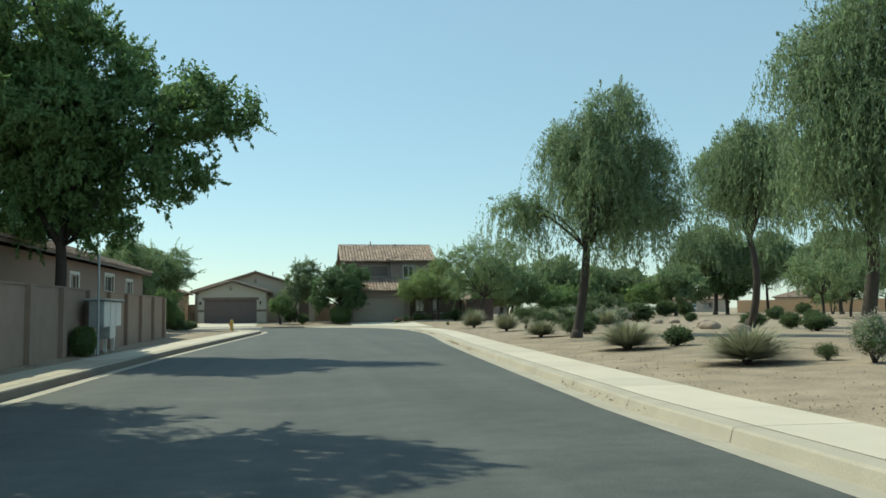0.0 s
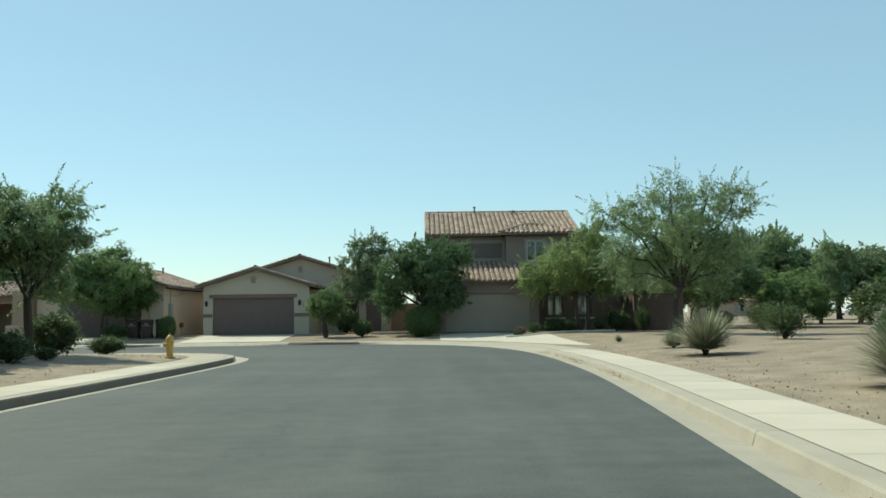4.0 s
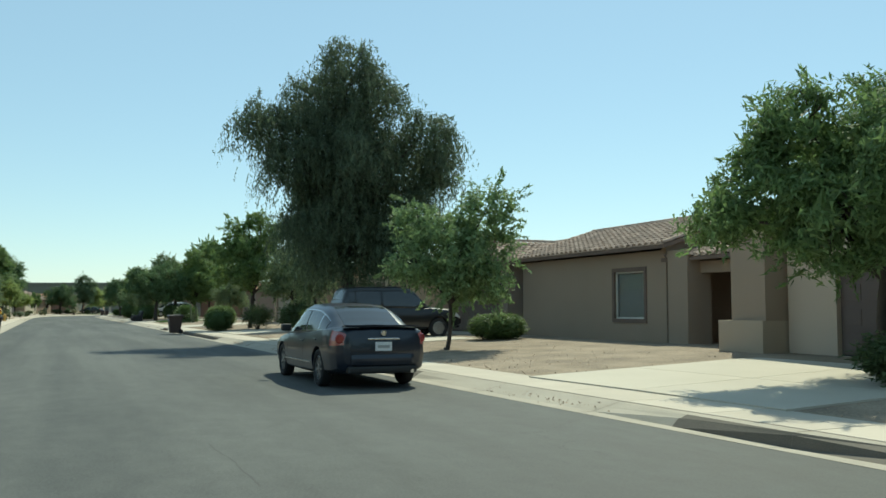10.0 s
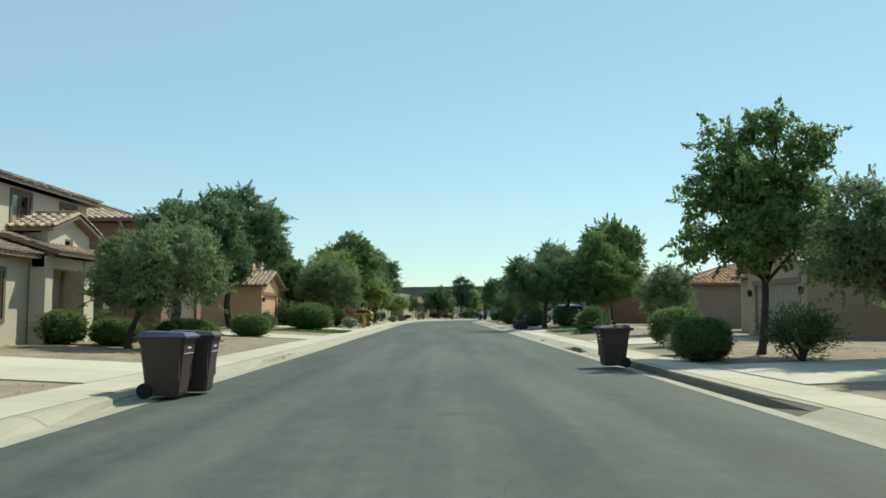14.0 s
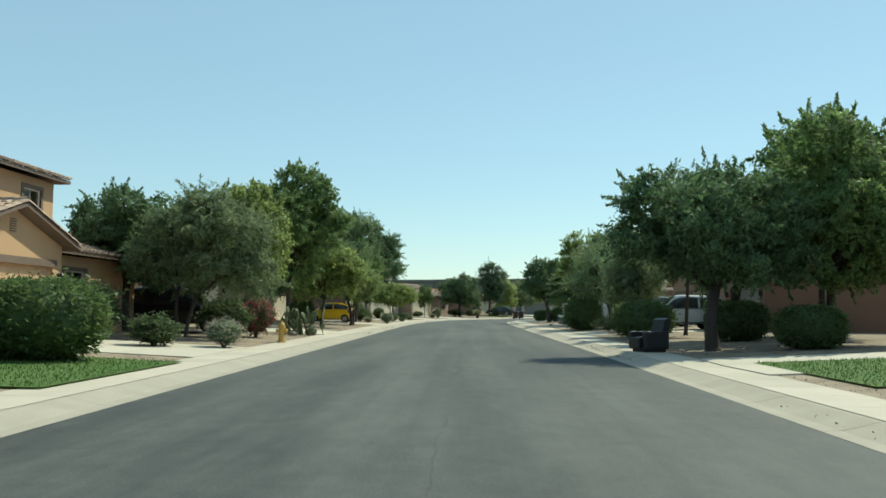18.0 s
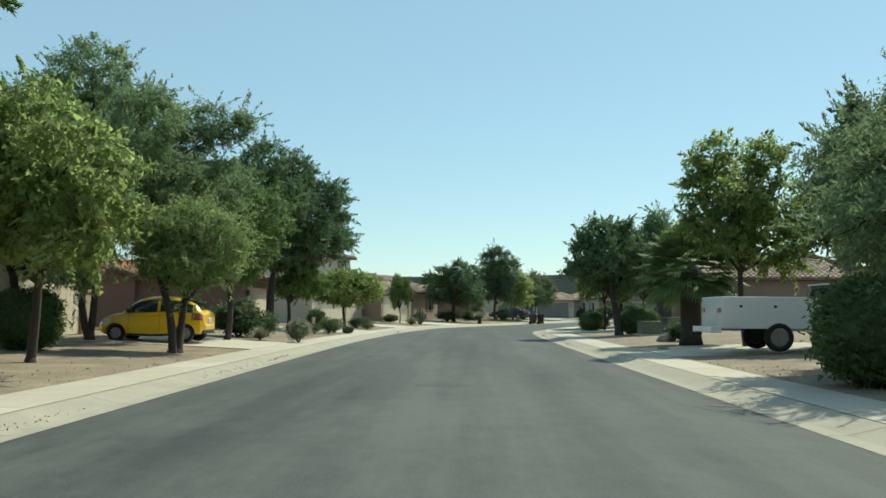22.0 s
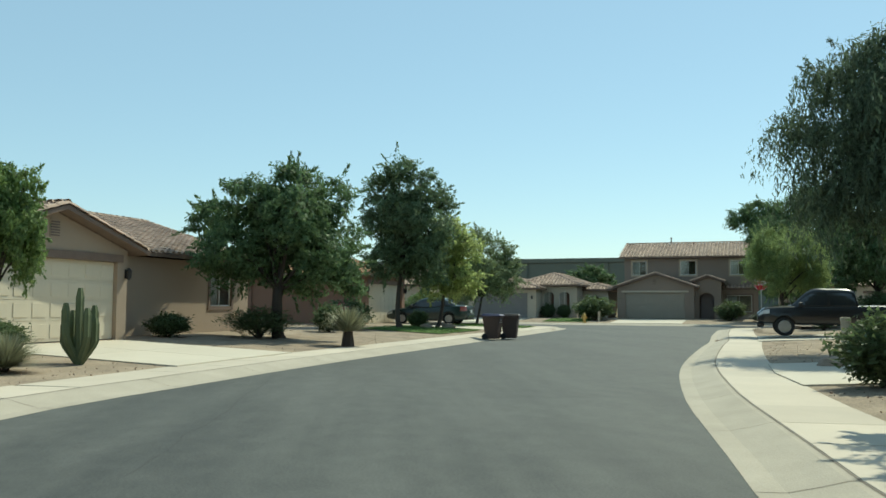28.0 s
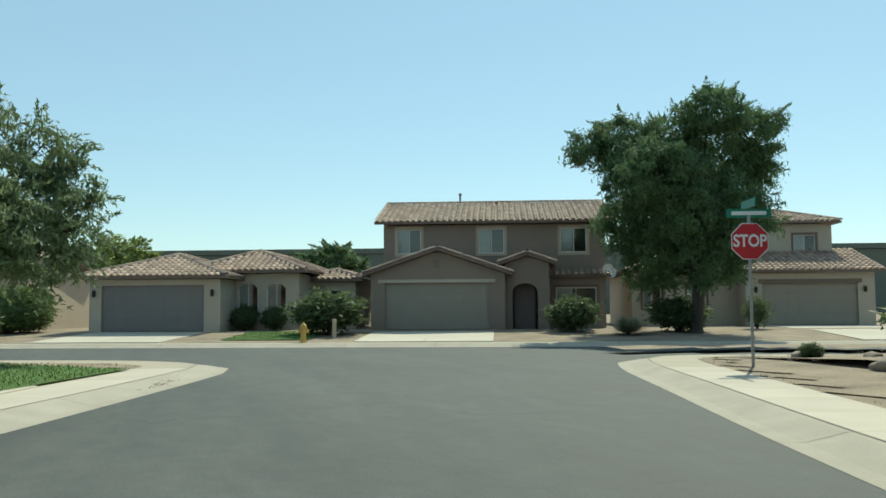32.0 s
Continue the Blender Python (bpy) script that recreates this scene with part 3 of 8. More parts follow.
def wall_grid(bm, x0, x1, z0, z1, openings, y0, y1):
    """A wall along x, one connected mesh, with rectangular openings (x0, x1, z0, z1) through it."""
    xs = sorted({x0, x1, *[v for o in openings for v in o[:2]]})
    zs = sorted({z0, z1, *[min(max(v, z0), z1) for o in openings for v in o[2:]]})
    nx, nz = len(xs) - 1, len(zs) - 1
    solid = {}
    for i in range(nx):
        for k in range(nz):
            cx, cz = (xs[i] + xs[i + 1]) / 2, (zs[k] + zs[k + 1]) / 2
            solid[i, k] = not any(o[0] < cx < o[1] and o[2] < cz < o[3] for o in openings)
    vs = {}

    def v(i, k, y):
        if (i, k, y) not in vs:
            vs[i, k, y] = bm.verts.new((xs[i], y, zs[k]))
        return vs[i, k, y]
    for (i, k), s in solid.items():
        if not s:
            continue
        bm.faces.new((v(i, k, y0), v(i + 1, k, y0), v(i + 1, k + 1, y0), v(i, k + 1, y0)))
        bm.faces.new((v(i, k + 1, y1), v(i + 1, k + 1, y1), v(i + 1, k, y1), v(i, k, y1)))
        for q, (a, c) in {(i - 1, k): ((i, k), (i, k + 1)), (i + 1, k): ((i + 1, k + 1), (i + 1, k)), (i, k - 1): ((i + 1, k), (i, k)), (i, k + 1): ((i, k + 1), (i + 1, k + 1))}.items():
            if not solid.get(q, False):
                bm.faces.new((v(*a, y0), v(*c, y0), v(*c, y1), v(*a, y1)))


def ring(x0, x1, z0, z1, t, y0, y1):
    """A rectangular frame of width t, inside the given outline."""
    bm = bmesh.new()
    wall_grid(bm, x0, x1, z0, z1, [(x0 + t, x1 - t, z0 + t, z1 - t)], y0, y1)
    return bm


def window(house, x0, x1, z0, z1, y, trim=None, blind=0.5, frame_mat=None, slider=True):
    """A window in a wall that faces -y at y: frame, pane, sill, surround."""
    fm = frame_mat or M_white
    t = 0.05
    w = part("window", ring(x0, x1, z0, z1, t, y + 0.05, y + 0.11), fm, house)
    if slider:
        xm = (x0 + x1) / 2
        part("mullion", cbox(xm - 0.02, xm + 0.02, y + 0.06, y + 0.10, z0 + t, z1 - t), fm, w)
    pane = part("pane", cbox(x0 + t, x1 - t, y + 0.085, y + 0.095, z0 + t, z1 - t), M_pane, w)
    pane.visible_shadow = False
    if blind:
        part("blind", cbox(x0 + t, x0 + t + (x1 - x0 - 2 * t) * blind, y + 0.13, y + 0.15, z0 + t, z1 - t), M_blind, w, "pale roller blind")
    if trim:
        e = 0.13
        bm = ring(x0 - e, x1 + e, z0 - e, z1 + e, e, y - 0.035, y + 0.02)
        part("surround", bm, trim, w)
    return w


def garage_door(house, x0, x1, z0, z1, y, material, rows=4, colsn=8, panels=True):
    """A sectional garage door set back in its opening, with raised panels and a bottom seal."""
    d = part("garage_door", cbox(x0, x1, y + 0.16, y + 0.20, z0, z1), material, house)
    rh = (z1 - z0 - 0.04) / rows
    cw = (x1 - x0) / colsn
    for r in range(rows):
        za = z0 + 0.03 + r * rh
        part("door_section", cbox(x0 + 0.005, x1 - 0.005, y + 0.135, y + 0.162, za + 0.006, za + rh - 0.006), material, d)
    if panels:
        bm = box(bmesh.new(), 0.08, cw - 0.08, 0.122, 0.136, 0.09, rh - 0.09, 0.006)
        pm = bpy.data.meshes.new("door_panel")
        bm.to_mesh(pm)
        bm.free()
        pm.materials.append(material)
        for r in range(rows):
            for c in range(colsn):
                part("door_panel", pm, None, d, m=pose(x0 + c * cw, y, z0 + 0.03 + r * rh))
    part("door_seal", cbox(x0, x1, y + 0.13, y + 0.2, z0 - 0.005, z0 + 0.025), M_black, d, "black rubber seal")
    return d


def coach_lamp(house, x, y, z):
    bm = bmesh.new()
    lathe(bm, [(0.03, z - 0.14), (0.075, z - 0.08), (0.085, z + 0.10), (0.10, z + 0.11), (0.02, z + 0.2)], 8, (x, y - 0.11))
    lamp = part("wall_lamp", bm, M_black, house, "black coach lamp")
    part("bracket", cbox(x - 0.05, x + 0.05, y - 0.03, y + 0.005, z - 0.1, z + 0.16), M_black, lamp)
    return lamp


def vent(house, x, y, z, material):
    v = part("gable_vent", cbox(x - 0.17, x + 0.17, y - 0.02, y + 0.01, z - 0.24, z + 0.24), material, house)
    for k in range(6):
        za = z - 0.20 + k * 0.07
        part("slat", cbox(x - 0.15, x + 0.15, y - 0.035, y - 0.02, za, za + 0.035), M_fascia, v)


def pipe(house, x, y, z, h=0.6):
    bm = bmesh.new()
    tube(bm, (x, y, z - 0.4), (x, y, z + h), 0.05, 0.05, 10)
    p = part("roof_pipe", bm, M_fascia, house)
    part("pipe_cap", tube(bmesh.new(), (x, y, z + h - 0.06), (x, y, z + h + 0.05), 0.085, 0.085, 10), M_fascia, p)


def wing(house, x0, x1, y0, y1, h, kind, wall, openings=(), slope=0.31, tile=None, over=0.42, z0=-0.4, roofed=True, back=True):
    """Four walls with openings in the front (at y0, facing -y), gable ends and a roof."""
    t = 0.2
    bm = bmesh.new()
    wall_grid(bm, x0, x1, z0, h, list(openings), y0, y0 + t)
    part("wall", bm, wall, house)
    if kind == 'gy':
        zr = h + slope * (x1 - x0 + 2 * over) / 2 - 0.01
        part("gable_wall", prism(bmesh.new(), [(x0, h), (x1, h), (x1, h + slope * over), ((x0 + x1) / 2, zr), (x0, h + slope * over)], 'y', y0, y0 + t), wall, house)
    part("wall", cbox(x0, x0 + t, y0 + t, y1 - t, z0, h), wall, house)
    part("wall", cbox(x1 - t, x1, y0 + t, y1 - t, z0, h), wall, house)
    part("wall", cbox(x0, x1, y1 - t, y1, z0, h), wall, house)
    if kind == 'gy':
        part("gable_wall", prism(bmesh.new(), [(x0, h), (x1, h), (x1, h + slope * over), ((x0 + x1) / 2, zr), (x0, h + slope * over)], 'y', y1 - t, y1), wall, house)
    if kind == 'gx':
        for xa, xb in ((x0, x0 + t), (x1 - t, x1)):
            zr = h + slope * (y1 - y0 + 2 * over) / 2 - 0.01
            part("gable_wall", prism(bmesh.new(), [(y0, h), (y1, h), (y1, h + slope * over), ((y0 + y1) / 2, zr), (y0, h + slope * over)], 'x', xa, xb), wall, house)
    part("ceiling", cbox(x0 + t, x1 - t, y0 + t, y1 - t, h - 0.06, h - 0.01), M_white, house)
    for o in openings:
        part("room_back", cbox(o[0] - 0.3, o[1] + 0.3, y0 + 1.2, y0 + 1.25, max(z0, o[2] - 0.4), min(h - 0.07, o[3] + 0.3)), M_fascia, house, "dim interior wall")
    top = roof(house, kind, x0, x1, y0, y1, h, slope, over, tile) if roofed else h
    return top


def place_house(cx, cy, face, label):
    """An empty at the middle of the garage front; face: degrees by which the front is turned from facing -y."""
    return thing("house", pose(cx, cy, PAD, 0, 0, face), label, "house")


# stucco and door paints
ST_A = stucco("pale_beige", (0.52, 0.46, 0.37))
ST_B = stucco("taupe", (0.25, 0.20, 0.165))
ST_B2 = stucco("brown", (0.17, 0.12, 0.09))
ST_C = stucco("tan", (0.39, 0.30, 0.225))
ST_D = stucco("mocha", (0.27, 0.21, 0.17))
ST_E = stucco("cream", (0.50, 0.43, 0.34))
ST_O = stucco("peach", (0.60, 0.38, 0.22))
ST_S7 = stucco("ivory", (0.60, 0.52, 0.42))
ST_R = stucco("russet", (0.24, 0.14, 0.10))
ST_T = stucco("sand", (0.50, 0.40, 0.30))
D_BROWN = mat("door_brown", (0.155, 0.115, 0.10), (0.135, 0.10, 0.09), 0.6, scale=2, bump=0.05)
D_TAUPE = mat("door_taupe", (0.30, 0.26, 0.21), (0.27, 0.235, 0.19), 0.6, scale=2, bump=0.05)
D_CREAM = mat("door_cream", (0.66, 0.58, 0.45), (0.60, 0.53, 0.41), 0.6, scale=2, bump=0.05)
D_PEACH = mat("door_peach", (0.62, 0.40, 0.24), (0.56, 0.36, 0.22), 0.6, scale=2, bump=0.05)
D_GREY = mat("door_grey", (0.20, 0.185, 0.175), (0.18, 0.165, 0.155), 0.6, scale=2, bump=0.05)


DRIVES = []


def simple_house(cx, cy, face, wall, door, label, gx=(-3.2, 3.2), gh=2.75, gk='gy', depth=7.0, body=(3.2, 14.0, 3.5, 13.0), bh=2.85, bk='gx', tile=None, two=None, trim=None, win=((4.4, 6.0),), entry=None, lamps=True, vents=True, dw=4.88):
    """A garage wing to the street with a body beside and behind it; two: an upper storey (x0, x1, y0, y1, height)."""
    h = place_house(cx, cy, face, label)
    DRIVES.append((cx, cy, face, dw + 0.5))
    wing(h, gx[0], gx[1], 0, depth, gh, gk, wall, [(-dw / 2, dw / 2, 0.0, 2.2)], tile=tile)
    garage_door(h, -dw / 2, dw / 2, 0.0, 2.2, 0, door)
    part("door_trim", cbox(-dw / 2 - 0.2, dw / 2 + 0.2, -0.04, 0.02, 2.2, 2.42), trim or M_fascia, h)
    if vents and gk == 'gy':
        vent(h, 0, 0, gh + 0.55, wall)
    if lamps:
        coach_lamp(h, -dw / 2 - 0.35, 0, 1.85)
        coach_lamp(h, dw / 2 + 0.35, 0, 1.85)
    x0, x1, y0, y1 = body
    ops = [(a, b, 0.95, 2.2) for a, b in win]
    if entry:
        ops.append((entry, entry + 1.0, 0.0, 2.1))
    wing(h, x0, x1, y0, y1, bh, bk, wall, ops, tile=tile)
    for a, b in win:
        window(h, a, b, 0.95, 2.2, y0, trim or M_fascia)
    if entry:
        part("entry_door", cbox(entry, entry + 1.0, y0 + 0.1, y0 + 0.15, 0, 2.1), D_BROWN, h, "dark panelled entry door")
    if two:
        a, b, c, d, zz = two
        wn_ = [(a + 0.9, a + 2.1, 3.9, 5.0), (b - 2.1, b - 0.9, 3.9, 5.0)]
        wing(h, a, b, c, d, zz, 'hip', wall, wn_, tile=tile, z0=0.0)
        for o in wn_:
            window(h, *o, c, trim or M_fascia)
    return h

# house with the brown door, gable to the street
hA = simple_house(-7.05, 84.3, 0, ST_A, D_BROWN, "pale beige stucco house with brown garage door and gable roof", gx=(-3.0, 3.35), gh=2.75, depth=8.0, body=(-4.0, 8.0, 5.7, 16.0), bh=2.95, bk='gy', win=((4.2, 5.8),), entry=6.4)
for a, b in ((-3.02, -2.46), (2.46, 3.37)):
    part("wall_band", cbox(a, b, -0.05, 0.02, 1.05, 1.25), M_fascia, hA, "brown stucco band")
pipe(hA, 3.6, 9.0, 4.6)
vent(hA, 2.0, 5.7, 4.2, ST_A)

DRIVES.append((6.85, 80.8, 0, 5.6))
DRIVES.append((-16.3, 84.6, 0, 6.0))
DRIVES.append((-35.0, 84.2, 0, 5.0))
# two-storey taupe house
hB = place_house(6.85, 80.8, 0, "two-storey taupe stucco house with tile roofs and a double garage")
wing(hB, -3.05, 2.9, 0, 4.0, 2.75, 'shed', ST_B, [(-2.4, 2.4, 0.0, 2.2)], slope=0.30, over=0.35)
garage_door(hB, -2.4, 2.4, 0.0, 2.2, 0, D_TAUPE, panels=False)
wing(hB, 2.9, 8.2, 2.2, 12.0, 2.75, 'hip', ST_B2, [(3.7, 4.6, 0.9, 2.1), (5.4, 6.3, 0.9, 2.1)])
for a in (3.7, 5.4):
    wb = window(hB, a, a + 0.9, 0.9, 2.1, 2.2, ST_B2, 0.8, frame_mat=M_fascia)
    part("window_sill", cbox(a - 0.15, a + 1.05, 2.08, 2.2, 0.66, 0.77, 0.01), M_blind, wb, "cream stucco sill")
ops = [(-1.2, 1.25, 4.4, 5.4), (2.65, 3.75, 4.2, 5.45)]
wing(hB, -3.05, 5.6, 3.9, 12.9, 5.75, 'gx', ST_B, ops, slope=0.38, z0=0.0)
M_taupe_trim = mat("taupe_window_trim", (0.34, 0.295, 0.255), None, 0.8)
wb = window(hB, *ops[0], 3.9, M_taupe_trim, 0.0, frame_mat=M_taupe_trim)
M_screen = mat("sun_screen_cloth", (0.17, 0.14, 0.12), (0.15, 0.125, 0.105), 0.9, scale=3, fine=200)
for a, b in ((-1.14, -0.46), (-0.42, 1.19)):
    part("sun_screen", cbox(a, b, 3.925, 3.935, 4.46, 5.34), M_screen, wb, "taupe sun screen")
window(hB, *ops[1], 3.9, M_taupe_trim, 0.0)
wing(hB, 1.4, 5.2, 3.2, 5.5, 5.75, 'hip', ST_B, [(2.65, 3.75, 4.2, 5.45)], z0=2.9, slope=0.38)
window(hB, 2.65, 3.75, 4.2, 5.45, 3.2, M_taupe_trim, 0.0)
wing(hB, 5.6, 7.4, 5.0, 12.5, 5.5, 'hip', ST_B, z0=0.0)
pipe(hB, -0.2, 8.0, 7.5)
pipe(hB, 2.4, 8.2, 7.5, 0.35)
coach_lamp(hB, -2.72, 0, 1.9)

# long tan house behind the spreading tree
hC = place_house(-16.3, 84.6, 0, "tan stucco house with low tile roofs and a porch")
ST_P = stucco("pale_sand", (0.66, 0.53, 0.41))
M_tile_p = mat("roof_tile_pale", (0.60, 0.44, 0.34), (0.46, 0.33, 0.25), 0.85, scale=2.0, fine=30, mix=0.7, island=0.30)
wing(hC, -3.8, 3.8, 0, 12.0, 2.85, 'gy', ST_P, [(-2.44, 2.44, 0.0, 2.2)], slope=0.34, tile=M_tile_p)
garage_door(hC, -2.44, 2.44, 0.0, 2.2, 0, D_BROWN)
wing(hC, -10.2, -3.8, 4.6, 12, 2.95, 'gx', ST_C, [(-6.4, -5.4, 0, 2.1)], slope=0.36)
roof(hC, 'shed', -10.0, -4.2, 2.0, 4.4, 2.45)
part("porch_beam", cbox(-9.1, -5.0, 2.0, 2.35, 2.1, 2.45), ST_C, hC)
part("entry_door", cbox(-6.4, -5.4, 4.7, 4.75, 0, 2.1), D_BROWN, hC, "dark entry door")
wing(hC, -19.2, -10.2, 1.6, 9.0, 2.85, 'gx', ST_C, [(-12.9, -11.3, 0.7, 2.25)])
window(hC, -12.9, -11.3, 0.7, 2.25, 1.6, M_fascia, 1.0, slider=False)
part("wall", cbox(-10.0, -9.1, 1.5, 2.4, -0.3, 2.8), ST_C, hC)
part("wall", cbox(-5.0, -3.9, -0.6, 0.4, -0.3, 2.8), ST_C, hC)
part("porch_base", cbox(-5.3, -3.85, -0.75, 0.5, -0.3, 0.75), ST_T, hC, "stone veneer pillar base")
mb_ = part("meter_box", cbox(3.8, 3.98, 0.9, 1.35, 1.15, 1.95, 0.01), M_steel, hC, "grey electric meter box")
part("conduit", tube(bmesh.new(), (3.86, 1.1, 1.95), (3.86, 1.1, 2.8), 0.03, 0.03, 8), M_steel, mb_)
cable = bmesh.new()
for i in range(8):
    q = [(3.84, 1.35 + 0.35 * k, 2.45 - 0.10 * math.sin(k / 8 * math.pi) + 0.03 * k) for k in (i, i + 1)]
    tube(cable, q[0], q[1], 0.012, 0.012, 5)
part("cable", cable, M_black, mb_)
vb_ = part("valve_box", cbox(3.8, 4.0, 3.3, 3.6, 0.45, 0.75, 0.02), M_fascia, hC, "dark wall-mounted valve")
part("riser", tube(bmesh.new(), (3.9, 3.45, 0.0), (3.9, 3.45, 0.5), 0.025, 0.025, 8), M_steel, vb_)
pipe(hC, -1.5, 6.0, 4.1)
pipe(hC, 1.0, 9.0, 4.0)
pipe(hC, -11.5, 5.5, 4.3)

# house on the corner of the first street, behind the block wall
hL = thing("house", pose(-9.3, 22.5, PAD, 0, 0, 90), "brown stucco corner house with a tile roof behind a block wall", "house")
ST_L = stucco("corner_brown", (0.30, 0.22, 0.17))
ops = [(13.8, 15.0, 1.95, 2.6), (19.8, 21.6, 2.05, 2.8), (24.6, 26.2, 1.7, 2.7)]
wing(hL, 0, 29.3, 0, 14.0, 3.15, 'hip', ST_L, ops, slope=0.33)
for o in ops:
    window(hL, *o, 0.0, M_white, 0.0)
pipe(hL, 16.0, 4.0, 5.0, 0.5)
pipe(hL, 23.0, 3.6, 4.9, 0.4)

# the row on the far side (north) and the near side (south) of the main street
simple_house(-38.9, 85.6, 0, ST_D, D_BROWN, "mocha stucco house behind a tall weeping tree", body=(-6.0, -3.2, 3.0, 12.0), win=())
simple_house(-51.0, 85.0, 0, ST_T, D_TAUPE, "sand stucco house with a tile roof behind a weeping tree", body=(-13.0, -3.2, 3.0, 13.0), win=((-9.0, -7.4),))
simple_house(-69.0, 84.5, 0, ST_C, D_TAUPE, "tan stucco house with a tile roof and clipped bushes", body=(-13.0, -3.2, 3.0, 13.0), win=((-9.0, -7.4),))
simple_house(-92.0, 86.5, 0, ST_D, D_BROWN, "dark taupe stucco house with a tile roof", body=(-14.0, -3.2, 2.0, 13.0), gk='hip', vents=False, win=((-9.0, -7.4),), tile=M_tile_o)
simple_house(-117.0, 85.0, 0, ST_R, D_TAUPE, "russet stucco house with a tall gable", gh=3.4, body=(-13.0, -3.2, 3.0, 13.0), win=((-9.0, -7.4),))
simple_house(-136.0, 86.5, 0, ST_C, D_TAUPE, "tan stucco house behind a fan palm", body=(-13.0, -3.2, 3.0, 13.0), win=((-9.0, -7.4),))
simple_house(-160.5, 84.2, 0, ST_D, D_CREAM, "mocha stucco house with a cream garage door", body=(-13.0, -3.2, 1.5, 13.0), win=((-9.0, -7.4),), bk='hip')

hS1 = place_house(-51.0, 57.5, 180, "two-storey ivory stucco house with a gabled entry and stacked tile roofs")
DRIVES.append((-51.0, 57.5, 180, 5.4))
wing(hS1, -3.2, 3.0, 0, 7.0, 2.75, 'hip', ST_S7, [(-2.44, 2.44, 0.0, 2.2)])
garage_door(hS1, -2.44, 2.44, 0.0, 2.2, 0, D_CREAM)
coach_lamp(hS1, 2.75, 0, 1.85)
wing(hS1, 3.02, 8.9, -0.2, 0.75, 2.62, 'shed', ST_S7, [(5.7, 7.1, 0.8, 2.2)])
window(hS1, 5.7, 7.1, 0.8, 2.2, -0.2, M_fascia, 0.5, frame_mat=M_fascia)
wing(hS1, 8.9, 12.8, 1.5, 3.0, 2.6, 'shed', ST_S7, [(9.4, 10.4, 0.0, 2.1)])
part("entry_door", cbox(9.4, 10.4, 1.6, 1.65, 0, 2.1), D_BROWN, hS1, "dark panelled entry door")
part("porch_column", cbox(8.6, 9.1, -0.75, -0.25, -0.3, 2.75), ST_S7, hS1)
part("porch_column", cbox(11.5, 12.3, -0.75, -0.05, -0.3, 2.75), ST_S7, hS1)
part("porch_beam", cbox(8.6, 12.8, -0.7, -0.3, 2.4, 2.75), ST_S7, hS1)
roof(hS1, 'shed', 8.95, 12.9, -0.75, 0.5, 2.76)
wing(hS1, 9.3, 12.5, -0.45, 1.2, 3.55, 'gy', ST_S7, [(10.55, 11.15, 2.95, 3.45)], z0=2.9, over=0.32)
window(hS1, 10.55, 11.15, 2.95, 3.45, -0.45, None, 0, slider=False)
wing(hS1, 12.85, 15.6, 0.0, 4.0, 2.62, 'shed', ST_S7, [(13.4, 14.8, 0.8, 2.2)])
window(hS1, 13.4, 14.8, 0.8, 2.2, 0.0, M_fascia, 0.5, frame_mat=M_fascia)
ops = [(5.9, 7.1, 3.75, 4.85), (9.2, 10.4, 3.9, 4.85), (12.7, 13.9, 3.75, 4.85)]
wing(hS1, 2.8, 14.9, 0.7, 11.0, 5.05, 'hip', ST_S7, ops, z0=0.0)
for o in ops:
    window(hS1, *o, 0.7, M_fascia, 0.6, frame_mat=M_fascia)
pipe(hS1, 6.0, 4.0, 6.2)
pipe(hS1, 11.0, 4.2, 6.2, 0.35)
simple_house(-33.0, 57.0, 180, ST_T, D_CREAM, "sand stucco house with a tile roof", body=(-12.0, -3.2, 3.0, 13.0), win=((-9.0, -7.4),))
simple_house(-76.0, 57.5, 180, ST_R, D_BROWN, "russet stucco house with a tile roof", two=(-3.0, 8.0, 1.5, 11.0, 5.2), body=(3.2, 10.0, 3.5, 13.0))
simple_house(-96.0, 57.8, 180, ST_O, D_PEACH, "peach stucco house with a gabled garage and an upper storey", gx=(-3.0, 3.0), gh=2.75, body=(3.0, 10.5, 0.6, 12.0), bh=2.7, two=(-2.9, 6.3, 2.0, 12.0, 5.4), depth=8, tile=M_tile)
simple_house(-115.0, 57.5, 180, ST_T, D_CREAM, "sand stucco house behind street trees", body=(3.2, 10.0, 3.5, 13.0))
simple_house(-138.7, 56.0, 180, ST_C, D_CREAM, "tan stucco house with a cream garage door", body=(3.2, 11.0, 3.5, 13.0), gh=2.5, bh=2.6, tile=M_tile_o)
simple_house(-157.8, 58.6, 180, ST_R, D_CREAM, "russet stucco house with orange roof tiles", gx=(-2.7, 2.9), gh=2.5, gk='hip', vents=False, depth=13, body=(-3.0, 9.0, 6.0, 13.0), bh=2.6, tile=M_tile_o, win=())
simple_house(-174.0, 60.2, 160, ST_S7, D_CREAM, "two-storey ivory stucco house with a double garage", gx=(-2.9, 3.0), gk='hip', vents=False, depth=9, body=(3.0, 9.0, 2.0, 11.0), two=(-2.5, 9.0, 3.2, 12.0, 5.3))
simple_house(-185.6, 64.2, 157, ST_C, D_CREAM, "sand stucco house with a gabled garage", gx=(-2.85, 2.85), gh=2.42, depth=12, body=(2.85, 12.0, 1.6, 12.0), bh=2.55, win=((9.4, 10.8),))
simple_house(-193.2, 95.4, -23, ST_T, D_TAUPE, "sand stucco house behind a weeping tree", body=(3.2, 13.0, 2.0, 12.0), win=((6.0, 7.6),))
simple_house(-176.5, 88.6, -16, ST_E, D_TAUPE, "cream stucco house with a tile roof", body=(3.2, 10.0, 1.5, 12.0), win=((5.0, 6.6),))
